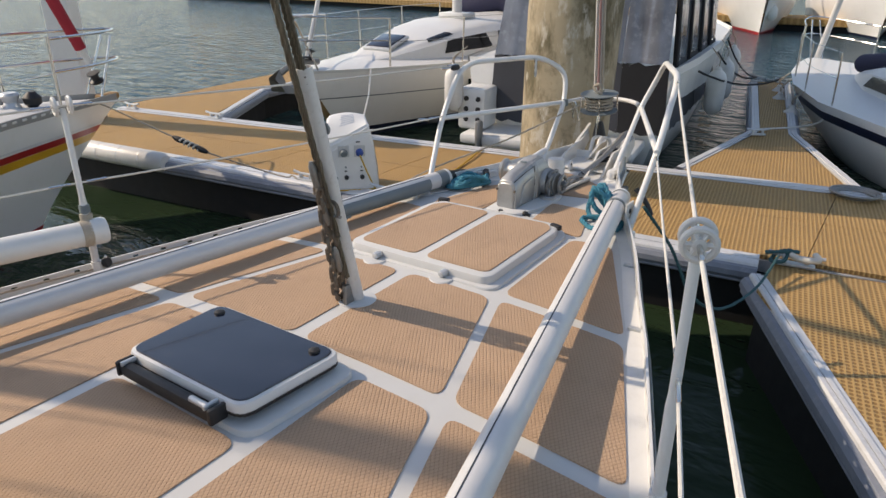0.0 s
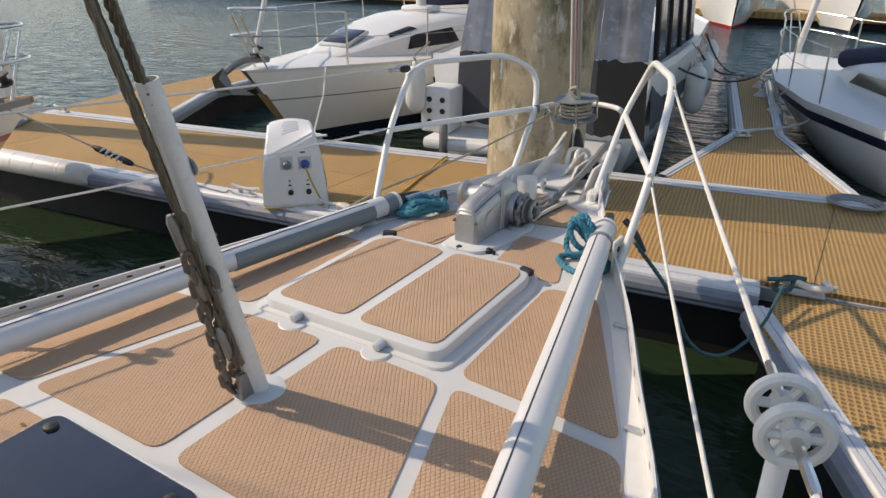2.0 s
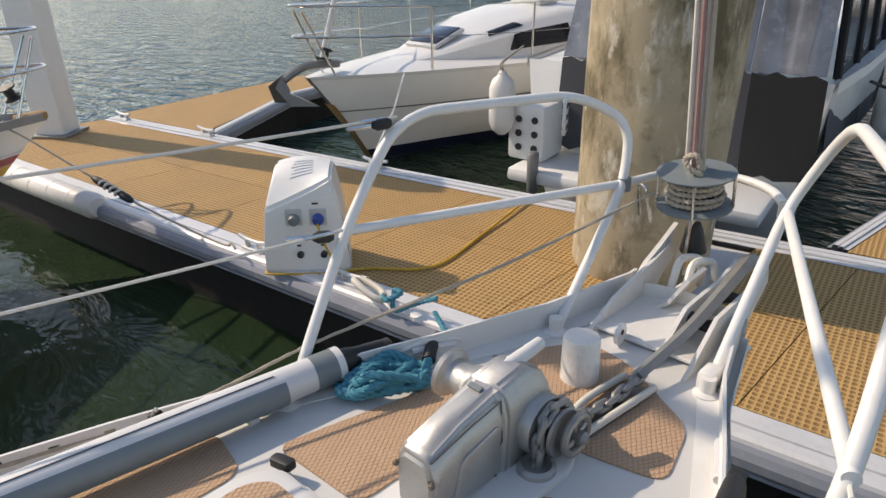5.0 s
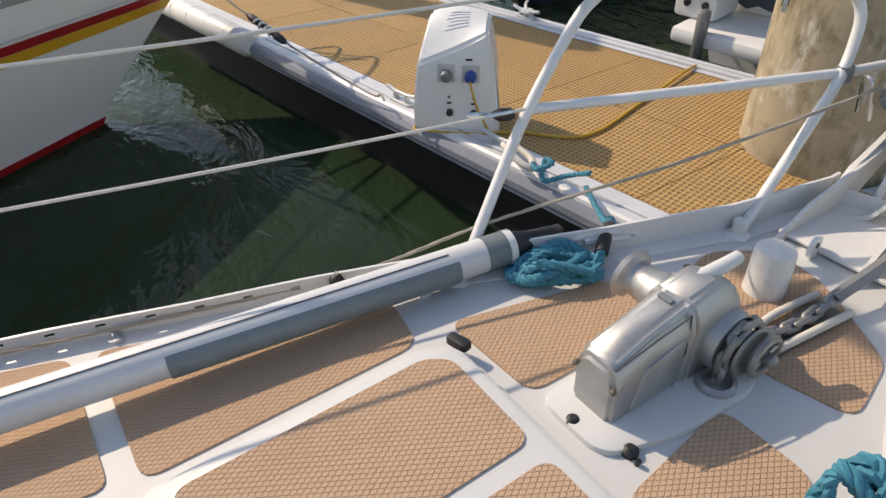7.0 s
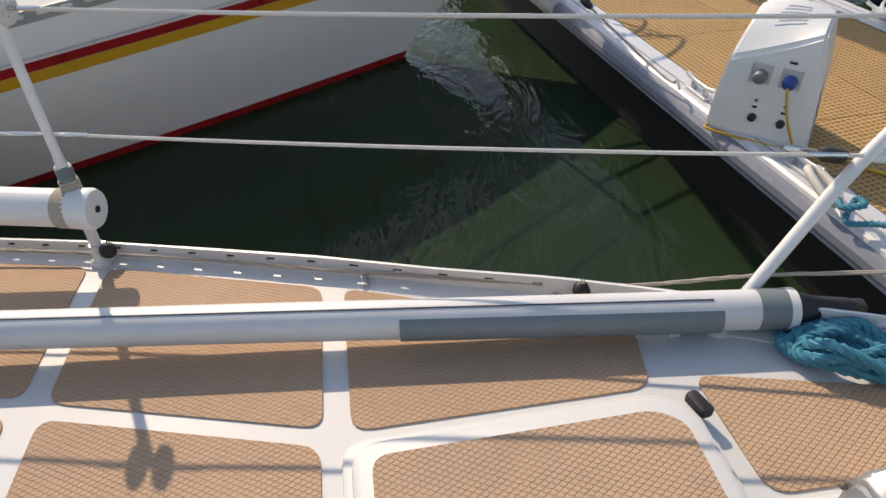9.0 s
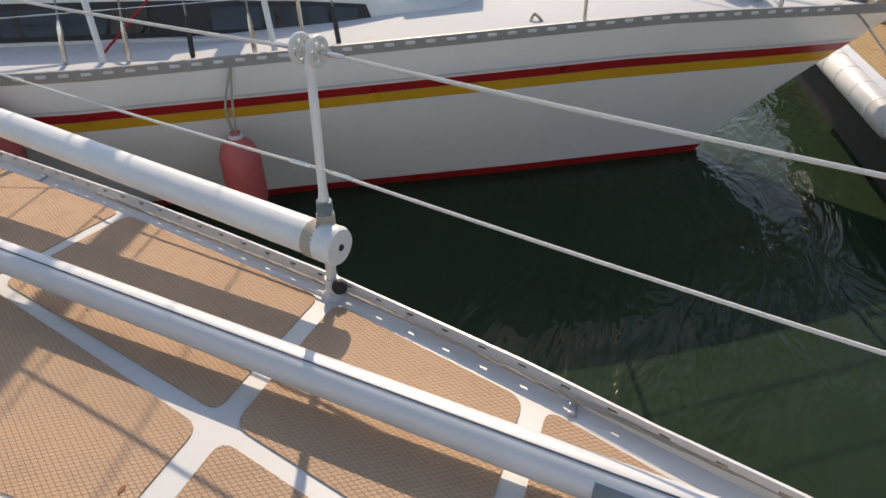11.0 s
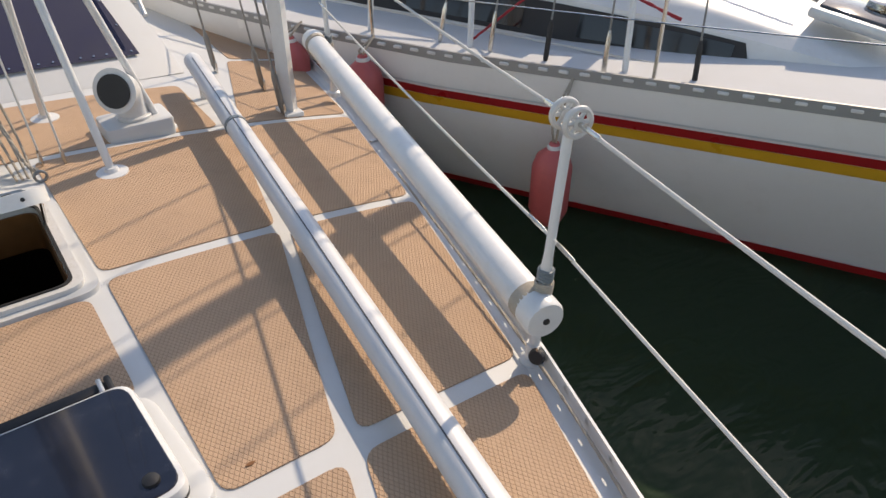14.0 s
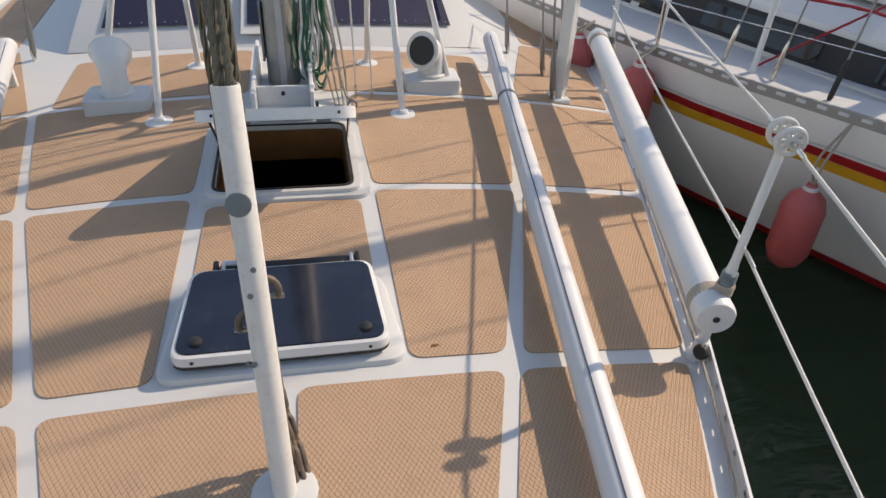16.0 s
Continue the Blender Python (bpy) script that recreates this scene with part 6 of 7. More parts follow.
SS_ = [0, 0.015, 0.035, 0.06, 0.1, 0.15, 0.2, 0.27, 0.35, 0.45, 0.55, 0.65, 0.75, 0.85, 0.93, 1.0]


def strip(spec, side, f0, f1, out, n=3):
    rows = []
    for i in range(n + 1):
        f = f0 + (f1 - f0) * i / n
        rows.append([hull_point(spec, side, s, f) + Vector((0, side * out, 0)) for s in SS_])
    return grid(rows)


def base_yacht(name, spec, at, label, bands, deck_mat=None):
    y = thing(name, (0, 0, 0), label, "sailing yacht", at=at)
    for side in (-1, 1):
        part("hull_side", strip(spec, side, 0, 1.25, 0, 12), M_HULL, y, "glossy white hull side")
        for nm, f0, f1, m, lab in bands:
            part(nm, strip(spec, side, f0, f1, 0.004 if f1 < 0.9 else 0.012, 2 if f1 < 0.9 else 6), m, y, lab)
    part("transom", grid([[hull_point(spec, 1, 1, f) * 1.0 for f in (0, 0.5, 1, 1.25)], [hull_point(spec, -1, 1, f) for f in (0, 0.5, 1, 1.25)]]), M_HULL, y, smooth=False)
    rows = []
    for s in SS_:
        a, b = hull_point(spec, 1, s, 0), hull_point(spec, -1, s, 0)
        rows.append([a.lerp(b, k / 10) + Vector((0, 0, 0.06 * (1 - (2 * k / 10 - 1) ** 2) * min(1, s * 8) - 0.005)) for k in range(11)])
    part("deck", grid(rows), deck_mat or M_DECKN, y)
    return y


def cab_point(table, x, q, side, z0):
    """A point of a cabin's skin: q from the side's foot (0) over its shoulder (2) to the ridge (3)."""
    w, h = lerp_table([(a, b) for a, b, c in table], x), lerp_table([(a, c) for a, b, c in table], x)
    prof = [(1.0, 0.0), (0.90, 0.72), (0.72, 0.96), (0.0, 1.08)]
    i = min(int(q), 2)
    t = q - i
    a, b = prof[i], prof[i + 1]
    return Vector((x, side * w * (a[0] + (b[0] - a[0]) * t), z0 + h * (a[1] + (b[1] - a[1]) * t)))


def cabin(parent, table, z0, mat):
    xs = [t[0] for t in table]
    fine = [xs[0] + (xs[-1] - xs[0]) * i / 24 for i in range(25)]
    qs = [0, 0.5, 1.0, 1.35, 1.7, 2.0, 2.3, 2.65, 3.0]
    rows = [[cab_point(table, x, q, 1, z0) for q in qs] + [cab_point(table, x, q, -1, z0) for q in qs[-2::-1]] for x in fine]
    return part("cabin", grid(rows), mat, parent, "white moulded cabin")


def pane(parent, table, z0, side, x0, x1, q0, q1, name="window", taper=0.0, mat=None, proud=0.006):
    rows = []
    for j in range(5):
        q = q0 + (q1 - q0) * j / 4
        k = taper * j / 4
        rows.append([cab_point(table, x0 + (x1 - x0) * (k + (1 - 2 * k) * i / 12), q, side, z0) + Vector((0, side * proud, 0.004)) for i in range(13)])
    return part(name, grid(rows), mat or M_GLASS, parent, "dark tinted window")


def rails(parent, spec, side, ss, h, mat=M_STEEL, bow=True):
    tops = []
    for s in ss:
        a = hull_point(spec, side, s, 0) + Vector((0, -side * 0.05, 0))
        b = a + Vector((0, side * 0.02, h))
        part("stanchion", pipe([a, b], 0.011, 8), mat, parent)
        tops.append(b)
    for k in (1.0, 0.52):
        for a, b, c, d in zip(tops, tops[1:], ss, ss[1:]):
            lo = lambda p, s: p - Vector((0, 0, h * (1 - k)))  # noqa: E731
            part("lifeline", pipe([lo(a, c), lo(b, d)], 0.004, 6), M_STEEL, parent)
    return tops


def bow_rail(parent, spec, s1, h, mat=M_STEEL):
    for k in (1.0, 0.55):
        left, right = (hull_point(spec, sd, s1, 0) + Vector((0, -sd * 0.04, h * k)) for sd in (1, -1))
        nose = hull_point(spec, 1, 0, 0) + Vector((0.12, 0, h * k + 0.05))
        part("pulpit_rail", pipe(smooth_path([left, left.lerp(nose, 0.6) + Vector((0, 0.10, 0)), nose, right.lerp(nose, 0.6) - Vector((0, 0.10, 0)), right], 6), 0.012, 8), mat, parent)
    nose = hull_point(spec, 1, 0, 0)
    for sd in (1, -1):
        part("pulpit_leg", pipe([nose + Vector((-0.25, sd * 0.1, 0)), nose + Vector((0.05, sd * 0.06, h))], 0.012, 8), mat, parent)
        p = hull_point(spec, sd, s1, 0)
        part("pulpit_leg", pipe([p + Vector((0, -sd * 0.04, 0)), p + Vector((0, -sd * 0.04, h))], 0.012, 8), mat, parent)


def fender(p0, top, r, l, mat, label, at):
    f = thing("fender", (p0[0], p0[1], p0[2] - l), label, "fender", at=at, group="fenders")
    x, y, z = p0
    part("body", turned([(r * 0.3, -l), (r * 0.75, -l + r * 0.35), (r, -l + r), (r, -r), (r * 0.8, -r * 0.4), (r * 0.35, 0), (r * 0.22, r * 0.3)], p0, (0, 0, 1), 20), mat, f)
    part("collar", turned([(r * 0.36, 0), (r * 0.34, r * 0.15), (r * 0.2, r * 0.2)], p0, (0, 0, 1), 14), M_FENDW, f)
    for d in (-0.02, 0.02):
        part("lanyard", pipe(smooth_path([(x + d * 0.4, y, z + r * 0.3), (x + d, y, (z + top[2]) / 2), top], 5), 0.007, 6), M_ROPEB, f)


# The yacht with red and yellow stripes at port.
NF = yacht_frame(-4.71, 0.86, radians(90 + 14))
NS = {"tip": 1.15, "length": 9.6, "sheer": [(0, 0.03), (0.02, 0.12), (0.06, 0.29), (0.12, 0.50), (0.2, 0.76), (0.3, 1.02), (0.395, 1.24), (0.52, 1.50), (0.65, 1.62), (0.85, 1.5), (1, 1.15)],
      "water": [(0, 0.02), (0.1, 0.27), (0.17, 0.44), (0.25, 0.60), (0.42, 1.0), (0.62, 1.3), (0.85, 1.2), (1, 0.8)],
      "height": [(0, 1.02), (0.08, 1.08), (0.17, 1.12), (0.3, 1.09), (0.45, 1.04), (1, 1.05)]}
N = base_yacht("striped_yacht", NS, NF, "white sailing yacht with red and yellow stripes moored alongside",
               [("red_stripe", 0.205, 0.258, M_RED, "red stripe"), ("yellow_stripe", 0.260, 0.325, M_YEL, "yellow stripe"), ("boot_stripe", 0.945, 1.12, M_RED, "dark red boot stripe")], M_DECKG)
for sd in (-1, 1):
    rows = []
    for s in SS_:
        p = hull_point(NS, sd, s, 0)
        rows.append([p + Vector((0, sd * 0.006, -0.01)), p + Vector((0, sd * 0.006, 0.05)), p + Vector((0, -sd * 0.012, 0.05)), p + Vector((0, -sd * 0.012, 0))])
    tr = part("toe_rail", grid(rows), M_RAILN, N, "perforated grey toe rail", smooth=False)
    bar = [[hull_point(NS, sd, s, f) + Vector((0, sd * 0.008, 0)) for s in SS_] for f in (0.178, 0.19)]
    part("rubbing_strake", grid(bar), M_DOCKALU, N)
# White blocks paint in the sunlit deck that shows through the rail's slots.
slotm = bpy.data.meshes.new("sunlit_slot")
sb = block((0, 0, 0), (0.055, 0.022, 0.019), 0.006)
sb.to_mesh(slotm)
sb.free()
slotm.materials.append(M_FENDW)
for k in range(62):
    s = 0.05 + 0.0105 * k
    p = hull_point(NS, -1, s, 0)
    d = hull_point(NS, -1, s + 0.01, 0) - p
    ob = new("sunlit_slot", slotm)
    ob.parent = N
    ob.location = p + Vector((0, 0.0, 0.026))
    ob.rotation_euler = (0, 0, math.atan2(d.y, d.x))
NC = [(-1.05, 0.10, 0.005), (-1.3, 0.24, 0.05), (-1.6, 0.36, 0.11), (-2.0, 0.46, 0.20), (-2.6, 0.62, 0.32), (-3.4, 0.80, 0.40), (-5.0, 1.0, 0.44), (-7.0, 1.0, 0.46)][::-1]
cabin(N, NC, 1.03, M_PAINT)
for sd in (-1, 1):
    pane(N, NC, 1.03, sd, -6.6, -2.25, 0.2, 0.88, taper=0.012, mat=M_BLACK)
    for x0 in (-5.6, -4.4, -3.2):
        pane(N, NC, 1.03, sd, x0, x0 + 0.85, 0.3, 0.78, name="window_glass", proud=0.012)
hb = part("fore_hatch", block((-1.85, 0.0, 1.31), (0.50, 0.50, 0.06), 0.02, Matrix.Rotation(radians(9), 3, "Y")), M_ALUD, N, "hatch with smoked pane and solar vent")
part("hatch_pane", block((-1.85, 0.0, 1.345), (0.42, 0.42, 0.02), 0.008, Matrix.Rotation(radians(9), 3, "Y")), M_SMOKE, hb)
part("solar_vent", turned([(0.075, 0), (0.075, 0.03), (0.05, 0.045)], (-1.80, 0.05, 1.355), (0.1, 0, 1), 18), M_STEEL, hb)
part("roof_hatch", block((-3.6, -0.35, 1.475), (0.45, 0.40, 0.04), 0.015), M_ALUD, N)
rails(N, NS, -1, [0.085, 0.20, 0.345, 0.50, 0.64], 0.62)
rails(N, NS, 1, [0.085, 0.20, 0.345, 0.50, 0.64], 0.62)
bow_rail(N, NS, 0.085, 0.60)
part("mast", pipe([(-3.1, 0, 1.4), (-3.15, 0, 11)], 0.075, 16), M_ALU, N)
sail = part("furled_sail", pipe([(0.93, 0, 1.35), (0.55, 0, 2.2), (-2.9, 0, 9.9)], lambda t: 0.03, 12), M_PAINT, N, "rolled white sail on the forestay")
part("sail_band", pipe([(0.85, 0.0, 1.53), (0.55, 0.0, 2.2), (-2.9, 0.0, 9.9)], lambda t: 0.052, 12), M_SAILR, sail, "red sail cover stripe")
part("furler_drum", turned([(0.06, 0), (0.065, 0.02), (0.035, 0.03), (0.035, 0.08), (0.065, 0.09), (0.06, 0.10)], (0.97, 0, 1.2), (-0.4, 0, 1), 18), M_BLACK, N)
part("bow_fitting", block((1.05, 0, 1.05), (0.22, 0.10, 0.06), 0.015), M_TIMBER, N)
part("windlass", turned([(0.10, 0), (0.08, 0.05), (0.05, 0.10), (0.08, 0.16), (0.06, 0.18)], (0.0, -0.05, 1.08)), M_ALUD, N)
part("anchor_ball", turned([(0.02, -0.07), (0.07, -0.03), (0.075, 0.02), (0.03, 0.07)], (0.15, -0.12, 1.18)), M_BLACK, N)
part("can", turned([(0.03, 0), (0.03, 0.12), (0.02, 0.13)], (-0.1, 0.05, 1.12), (0, 0, 1), 12), M_REDROPE, N)
for k, (x0, yv, x1) in enumerate(((-2.85, -1.13, -3.1), (-3.2, -1.16, -3.1), (-3.55, -1.21, -3.2), (-2.4, -0.98, -3.0), (-3.9, -1.25, -3.15))):
    a, b = Vector((x0, yv * 0.93, 1.05)), Vector((x1, -0.25, 8))
    d = (b - a).normalized()
    w = part("shroud", pipe([a, b], 0.0055, 6), M_GALV, N)
    part("rigging_screw", turned([(0.008, 0), (0.015, 0.03), (0.015, 0.20), (0.007, 0.24)], a, d, 8), M_BLACK if k % 2 else M_STEEL, w)
for x0, yv in ((-2.75, -1.0), (-3.7, -1.12), (-4.4, -1.25)):
    part("white_prop", pipe([(x0, yv, 1.05), (x0 - 0.12, yv + 0.2, 1.95)], 0.018, 8), M_PAINT, N)
part("sheet", rope(smooth_path([(-2.6, -0.72, 1.32), (-3.2, -0.82, 1.48), (-4.0, -1.0, 1.46), (-5.5, -1.05, 1.40)], 8), 0.010, 0.05, 0.05), M_REDROPE, N, "red sheet led along the cabin")
part("sheet", rope([(-2.2, 0.35, 1.7), (-6.2, -0.9, 1.85)], 0.011, 0.05, 0.06), M_REDROPE, N, "red line above the cabin")
part("sheet", rope([(-3.75, -1.05, 1.06), (-3.2, -0.7, 1.6)], 0.008, 0.05, 0.04), M_REDROPE, N)
part("jib_sheet", rope([(-1.3, -0.62, 1.06), (-4.9, -1.12, 1.14)], 0.007, 0.05, 0.05), M_ROPE, N)
part("rope_hank", rope(smooth_path([(-1.32, -0.66, 1.08), (-1.28, -0.60, 1.16), (-1.22, -0.66, 1.09), (-1.36, -0.60, 1.10), (-1.24, -0.58, 1.08)], 6), 0.010, 0.05), M_ROPEB, N)
fp = hull_point(NS, -1, 0.381, 0)
fender((fp.x, fp.y - 0.13, 0.70), (fp.x, fp.y + 0.0, 1.06), 0.115, 0.50, M_FENDER, "faded red cylindrical fender hanging on the striped hull", NF)
fp = hull_point(NS, -1, 0.497, 0)
fender((fp.x, fp.y - 0.09, 0.98), (fp.x, fp.y + 0.02, 1.10), 0.12, 0.5, M_FENDER, "faded red fender squeezed between the two hulls", NF)
fp = hull_point(NS, -1, 0.55, 0)
fender((fp.x, fp.y - 0.09, 1.0), (fp.x, fp.y + 0.02, 1.10), 0.11, 0.45, M_FENDER, "faded red fender near the shrouds", NF)
LA, LB, LC = Vector((-4.027, 1.92, -0.328)), Vector((-3.673, 2.03, -0.450)), Vector((-2.92, 2.205, DOCK + 0.062))
alone("bow_line", rope(smooth_path([NF @ Vector((0.62, -0.05, 1.05)), Vector((-4.752, 1.66, -0.059)), LA, LB, LC, (-2.80, 2.24, DOCK + 0.075), (-2.72, 2.22, DOCK + 0.07)], 8), 0.008, 0.05, 0.03), M_ROPEB, "taut mooring line from the striped yacht to the dock", "rope", o=(-2.92, 2.2, DOCK), at=LAND)
snub = thing("mooring_snubber", LA, "black rubber mooring snubber with white rope wound round it", "snubber", at=LAND)
part("body", pipe([LA.lerp(LB, k / 12) for k in range(13)], lambda t: 0.011 + 0.017 * (min(t, 1 - t) < 0.3) * min(1.0, 9 * min(t, 1 - t)) + 0.006 * (min(t, 1 - t) >= 0.3), 12), M_BLACK, snub)
sd_ = (LB - LA).normalized()
su_ = sd_.cross(Vector((0, 0, 1))).normalized()
sv_ = su_.cross(sd_)
part("rope_winding", pipe([LA.lerp(LB, 0.24 + 0.52 * k / 60) + 0.024 * (su_ * math.cos(k * 0.42) + sv_ * math.sin(k * 0.42)) for k in range(61)], 0.009, 7), M_ROPE, snub, "white rope wound round the rubber")

# The white sloop across the walkway.
BF = yacht_frame(-4.85, 5.05, math.atan2(-1.0, 0.0))
BS = {"tip": 0.75, "length": 9.0, "sheer": [(0, 0.04), (0.03, 0.22), (0.1, 0.55), (0.2, 0.92), (0.35, 1.32), (0.55, 1.58), (0.8, 1.5), (1, 1.25)],
      "water": [(0, 0.01), (0.1, 0.22), (0.2, 0.5), (0.4, 1.05), (0.6, 1.3), (0.85, 1.2), (1, 0.9)],
      "height": [(0, 1.02), (0.3, 0.97), (0.6, 0.95), (1, 0.95)]}
Bt = base_yacht("white_sloop", BS, BF, "white sailing sloop with dark windows and navy boot stripe", [("cove_stripe", 0.38, 0.395, M_GREY, "thin dark stripe"), ("boot_stripe", 0.86, 1.1, M_NAVYH, "navy boot stripe"), ("gunwale", 0.0, 0.035, M_PAINT, "white gunwale")], M_PAINT)
BC = [(-0.4, 0.15, 0.02), (-0.8, 0.42, 0.12), (-1.3, 0.60, 0.24), (-1.9, 0.76, 0.36), (-2.7, 0.94, 0.44), (-4.6, 1.08, 0.47), (-6.4, 1.10, 0.45)][::-1]
cabin(Bt, BC, 1.0, M_PAINT)
for sd in (-1, 1):
    pane(Bt, BC, 1.0, sd, -2.6, -1.6, 0.3, 1.0, taper=0.1)
    pane(Bt, BC, 1.0, sd, -3.4, -2.75, 0.3, 1.0, taper=0.06)
    pane(Bt, BC, 1.0, sd, -1.9, -1.4, 1.6, 2.1, taper=0.1)
    part("hull_port", grid([[hull_point(BS, sd, s, f) + Vector((0, sd * 0.006, 0)) for s in (0.24, 0.255, 0.27, 0.285)] for f in (0.28, 0.34, 0.38)]), M_GLASS, Bt)
    rails(Bt, BS, sd, [0.12, 0.24, 0.4, 0.55], 0.62)
bow_rail(Bt, BS, 0.12, 0.62)
part("deck_hatch", block((-1.05, 0, 1.22), (0.5, 0.5, 0.05), 0.02, Matrix.Rotation(radians(18), 3, "Y")), M_ALUD, Bt)
part("hatch_pane", block((-1.05, 0, 1.25), (0.42, 0.42, 0.02), 0.008, Matrix.Rotation(radians(18), 3, "Y")), M_SMOKE, Bt)
part("mast", pipe([(-2.9, 0, 1.4), (-2.95, 0, 12)], 0.08, 16), M_ALU, Bt)
part("mast_collar", block((-2.9, 0, 1.5), (0.4, 0.5, 0.1), 0.04), M_PAINT, Bt)
part("spray_hood", pipe([(-4.3, -0.8, 1.5), (-4.4, 0, 1.7), (-4.3, 0.8, 1.5)], 0.22, 12), M_NAVY, Bt, "folded navy canvas")
part("boom_cover", pipe([(-3.4, 0, 2.5), (-7, 0, 2.4)], 0.16, 12), M_NAVY, Bt, "navy sail cover on the boom")
part("forestay", pipe([(0.55, 0, 1.15), (-2.9, 0, 10)], 0.028, 8), M_ALU, Bt)
part("furler", turned([(0.07, 0), (0.07, 0.02), (0.035, 0.03), (0.035, 0.09), (0.07, 0.1), (0.06, 0.12)], (0.52, 0, 1.15), (-0.35, 0, 1), 16), M_BLACK, Bt)
an = part("anchor", pipe(smooth_path([(0.35, 0, 1.10), (0.75, 0, 1.12), (1.02, 0, 1.02)], 5), 0.04, 8), M_GALV, Bt, "galvanised anchor on the bow roller")
for sd in (-1, 1):
    part("fluke", grid([[(1.02, 0, 1.08), (0.98, sd * 0.05, 0.93)], [(1.15, sd * 0.06, 0.98), (1.05, sd * 0.14, 0.80)], [(0.88, sd * 0.02, 0.86), (0.70, sd * 0.12, 0.74)]]), M_GALV, an, smooth=False)
part("stem_guard", grid([[hull_point(BS, 1, 0.0, f) + Vector((0.006, 0.05, 0)) for f in (0.3, 0.6, 0.95)], [hull_point(BS, 1, 0.0, f) + Vector((0.02, 0, 0)) for f in (0.3, 0.6, 0.95)], [hull_point(BS, -1, 0.0, f) + Vector((0.006, -0.05, 0)) for f in (0.3, 0.6, 0.95)]]), M_TIMBER, Bt)

# The yacht beside the narrow finger at starboard.
RF = yacht_frame(0.45, 11.2, radians(122))
RS = {"tip": 0.8, "length": 6.0, "sheer": BS["sheer"], "water": BS["water"], "height": [(0, 0.82), (0.3, 0.74), (1, 0.70)]}
Rt = base_yacht("berthed_yacht", RS, RF, "white sailing yacht with navy stripe beside the narrow finger", [("navy_stripe", 0.13, 0.27, M_NAVYH, "navy stripe below the deck edge")], M_PAINT)
RC = [(-0.9, 0.15, 0.02), (-1.4, 0.4, 0.18), (-2.2, 0.7, 0.34), (-3.4, 0.9, 0.40), (-5.4, 0.9, 0.40)][::-1]
cabin(Rt, RC, 0.73, M_PAINT)
for sd in (-1, 1):
    pane(Rt, RC, 0.73, sd, -5.0, -2.2, 0.35, 0.9, taper=0.05)
    rails(Rt, RS, sd, [0.12, 0.26, 0.42, 0.58], 0.62)
bow_rail(Rt, RS, 0.12, 0.62)
part("sail_cover", pipe([(-1.2, 0.2, 0.98), (-2.4, 0.2, 1.18)], 0.13, 12), M_NAVY, Rt, "rolled navy cover on the cabin")
part("mast", pipe([(-2.5, 0, 1.0), (-2.5, 0, 11)], 0.075, 12), M_ALU, Rt)
part("furled_sail", pipe([(0.6, 0, 0.85), (-2.5, 0, 10)], 0.05, 10), M_PAINT, Rt)
for s in (0.2, 0.3, 0.45):
    p = hull_point(RS, 1, s, 0)
    fender((p.x, p.y + 0.13, 0.52), (p.x, p.y, 0.75), 0.12, 0.45, M_FENDW, "white fender on the berthed yacht", RF)
alone("finger_line", rope(smooth_path([RF @ Vector((-2.6, 1.15, 0.73)), Vector((0.72, 7.7, -0.60)), Vector((0.22, 6.75, DOCK + 0.07))], 8), 0.012, 0.06, 0.04), M_ROPE, "slack white mooring line to the narrow finger", "rope", o=(0.22, 6.7, DOCK), at=LAND)

# The covered cruiser behind the pile.
CF = Matrix.Translation((-1.75, 5.55, WATER)) @ Matrix.Rotation(radians(90 + 9), 4, "Z")
cr = thing("covered_cruiser", (0, 0, 0), "white cruiser with dark canvas and vinyl cockpit enclosure", "motor cruiser", at=CF)
for sd in (-1, 1):
    rows = [[(x, sd * (w - ins), z) for x, w in ((0, 1.2), (1, 1.3), (3, 1.4), (6, 1.35), (8, 0.9), (9.2, 0.05))] for ins, z in ((0, 1.25), (0.04, 1.15), (0.1, 0.6), (0.3, 0.0), (0.5, -0.3))]
    part("hull_side", grid(rows), M_HULL, cr)
    rows = [[(x, sd * (w + 0.02), z) for x, w in ((0, 1.2), (1, 1.3), (3, 1.4), (6, 1.35), (8, 0.9), (9.2, 0.05))] for z in (1.18, 1.27)]
    part("gunwale", grid(rows), M_PAINT, cr)
part("transom", grid([[(0, -1.2, 1.25), (0, 1.2, 1.25)], [(-0.05, -1.1, 0.5), (-0.05, 1.1, 0.5)], [(0, -0.9, -0.2), (0, 0.9, -0.2)]]), M_HULL, cr, smooth=False)
part("deck", grid([[(x, -w, 1.22), (x, 0, 1.28), (x, w, 1.22)] for x, w in ((0, 1.2), (3, 1.4), (6, 1.35), (8, 0.9), (9.2, 0.05))]), M_PAINT, cr)
part("swim_platform", block((-0.35, 0, 0.42), (0.75, 2.0, 0.12), 0.04), M_PAINT, cr)
part("transom_panel", block((-0.03, -0.2, 0.95), (0.04, 1.2, 0.45), 0.02), M_BCANVAS, cr)
corners = [(0.25, 0.85), (0.25, -1.18), (3.6, -1.32), (3.6, 0.95)]
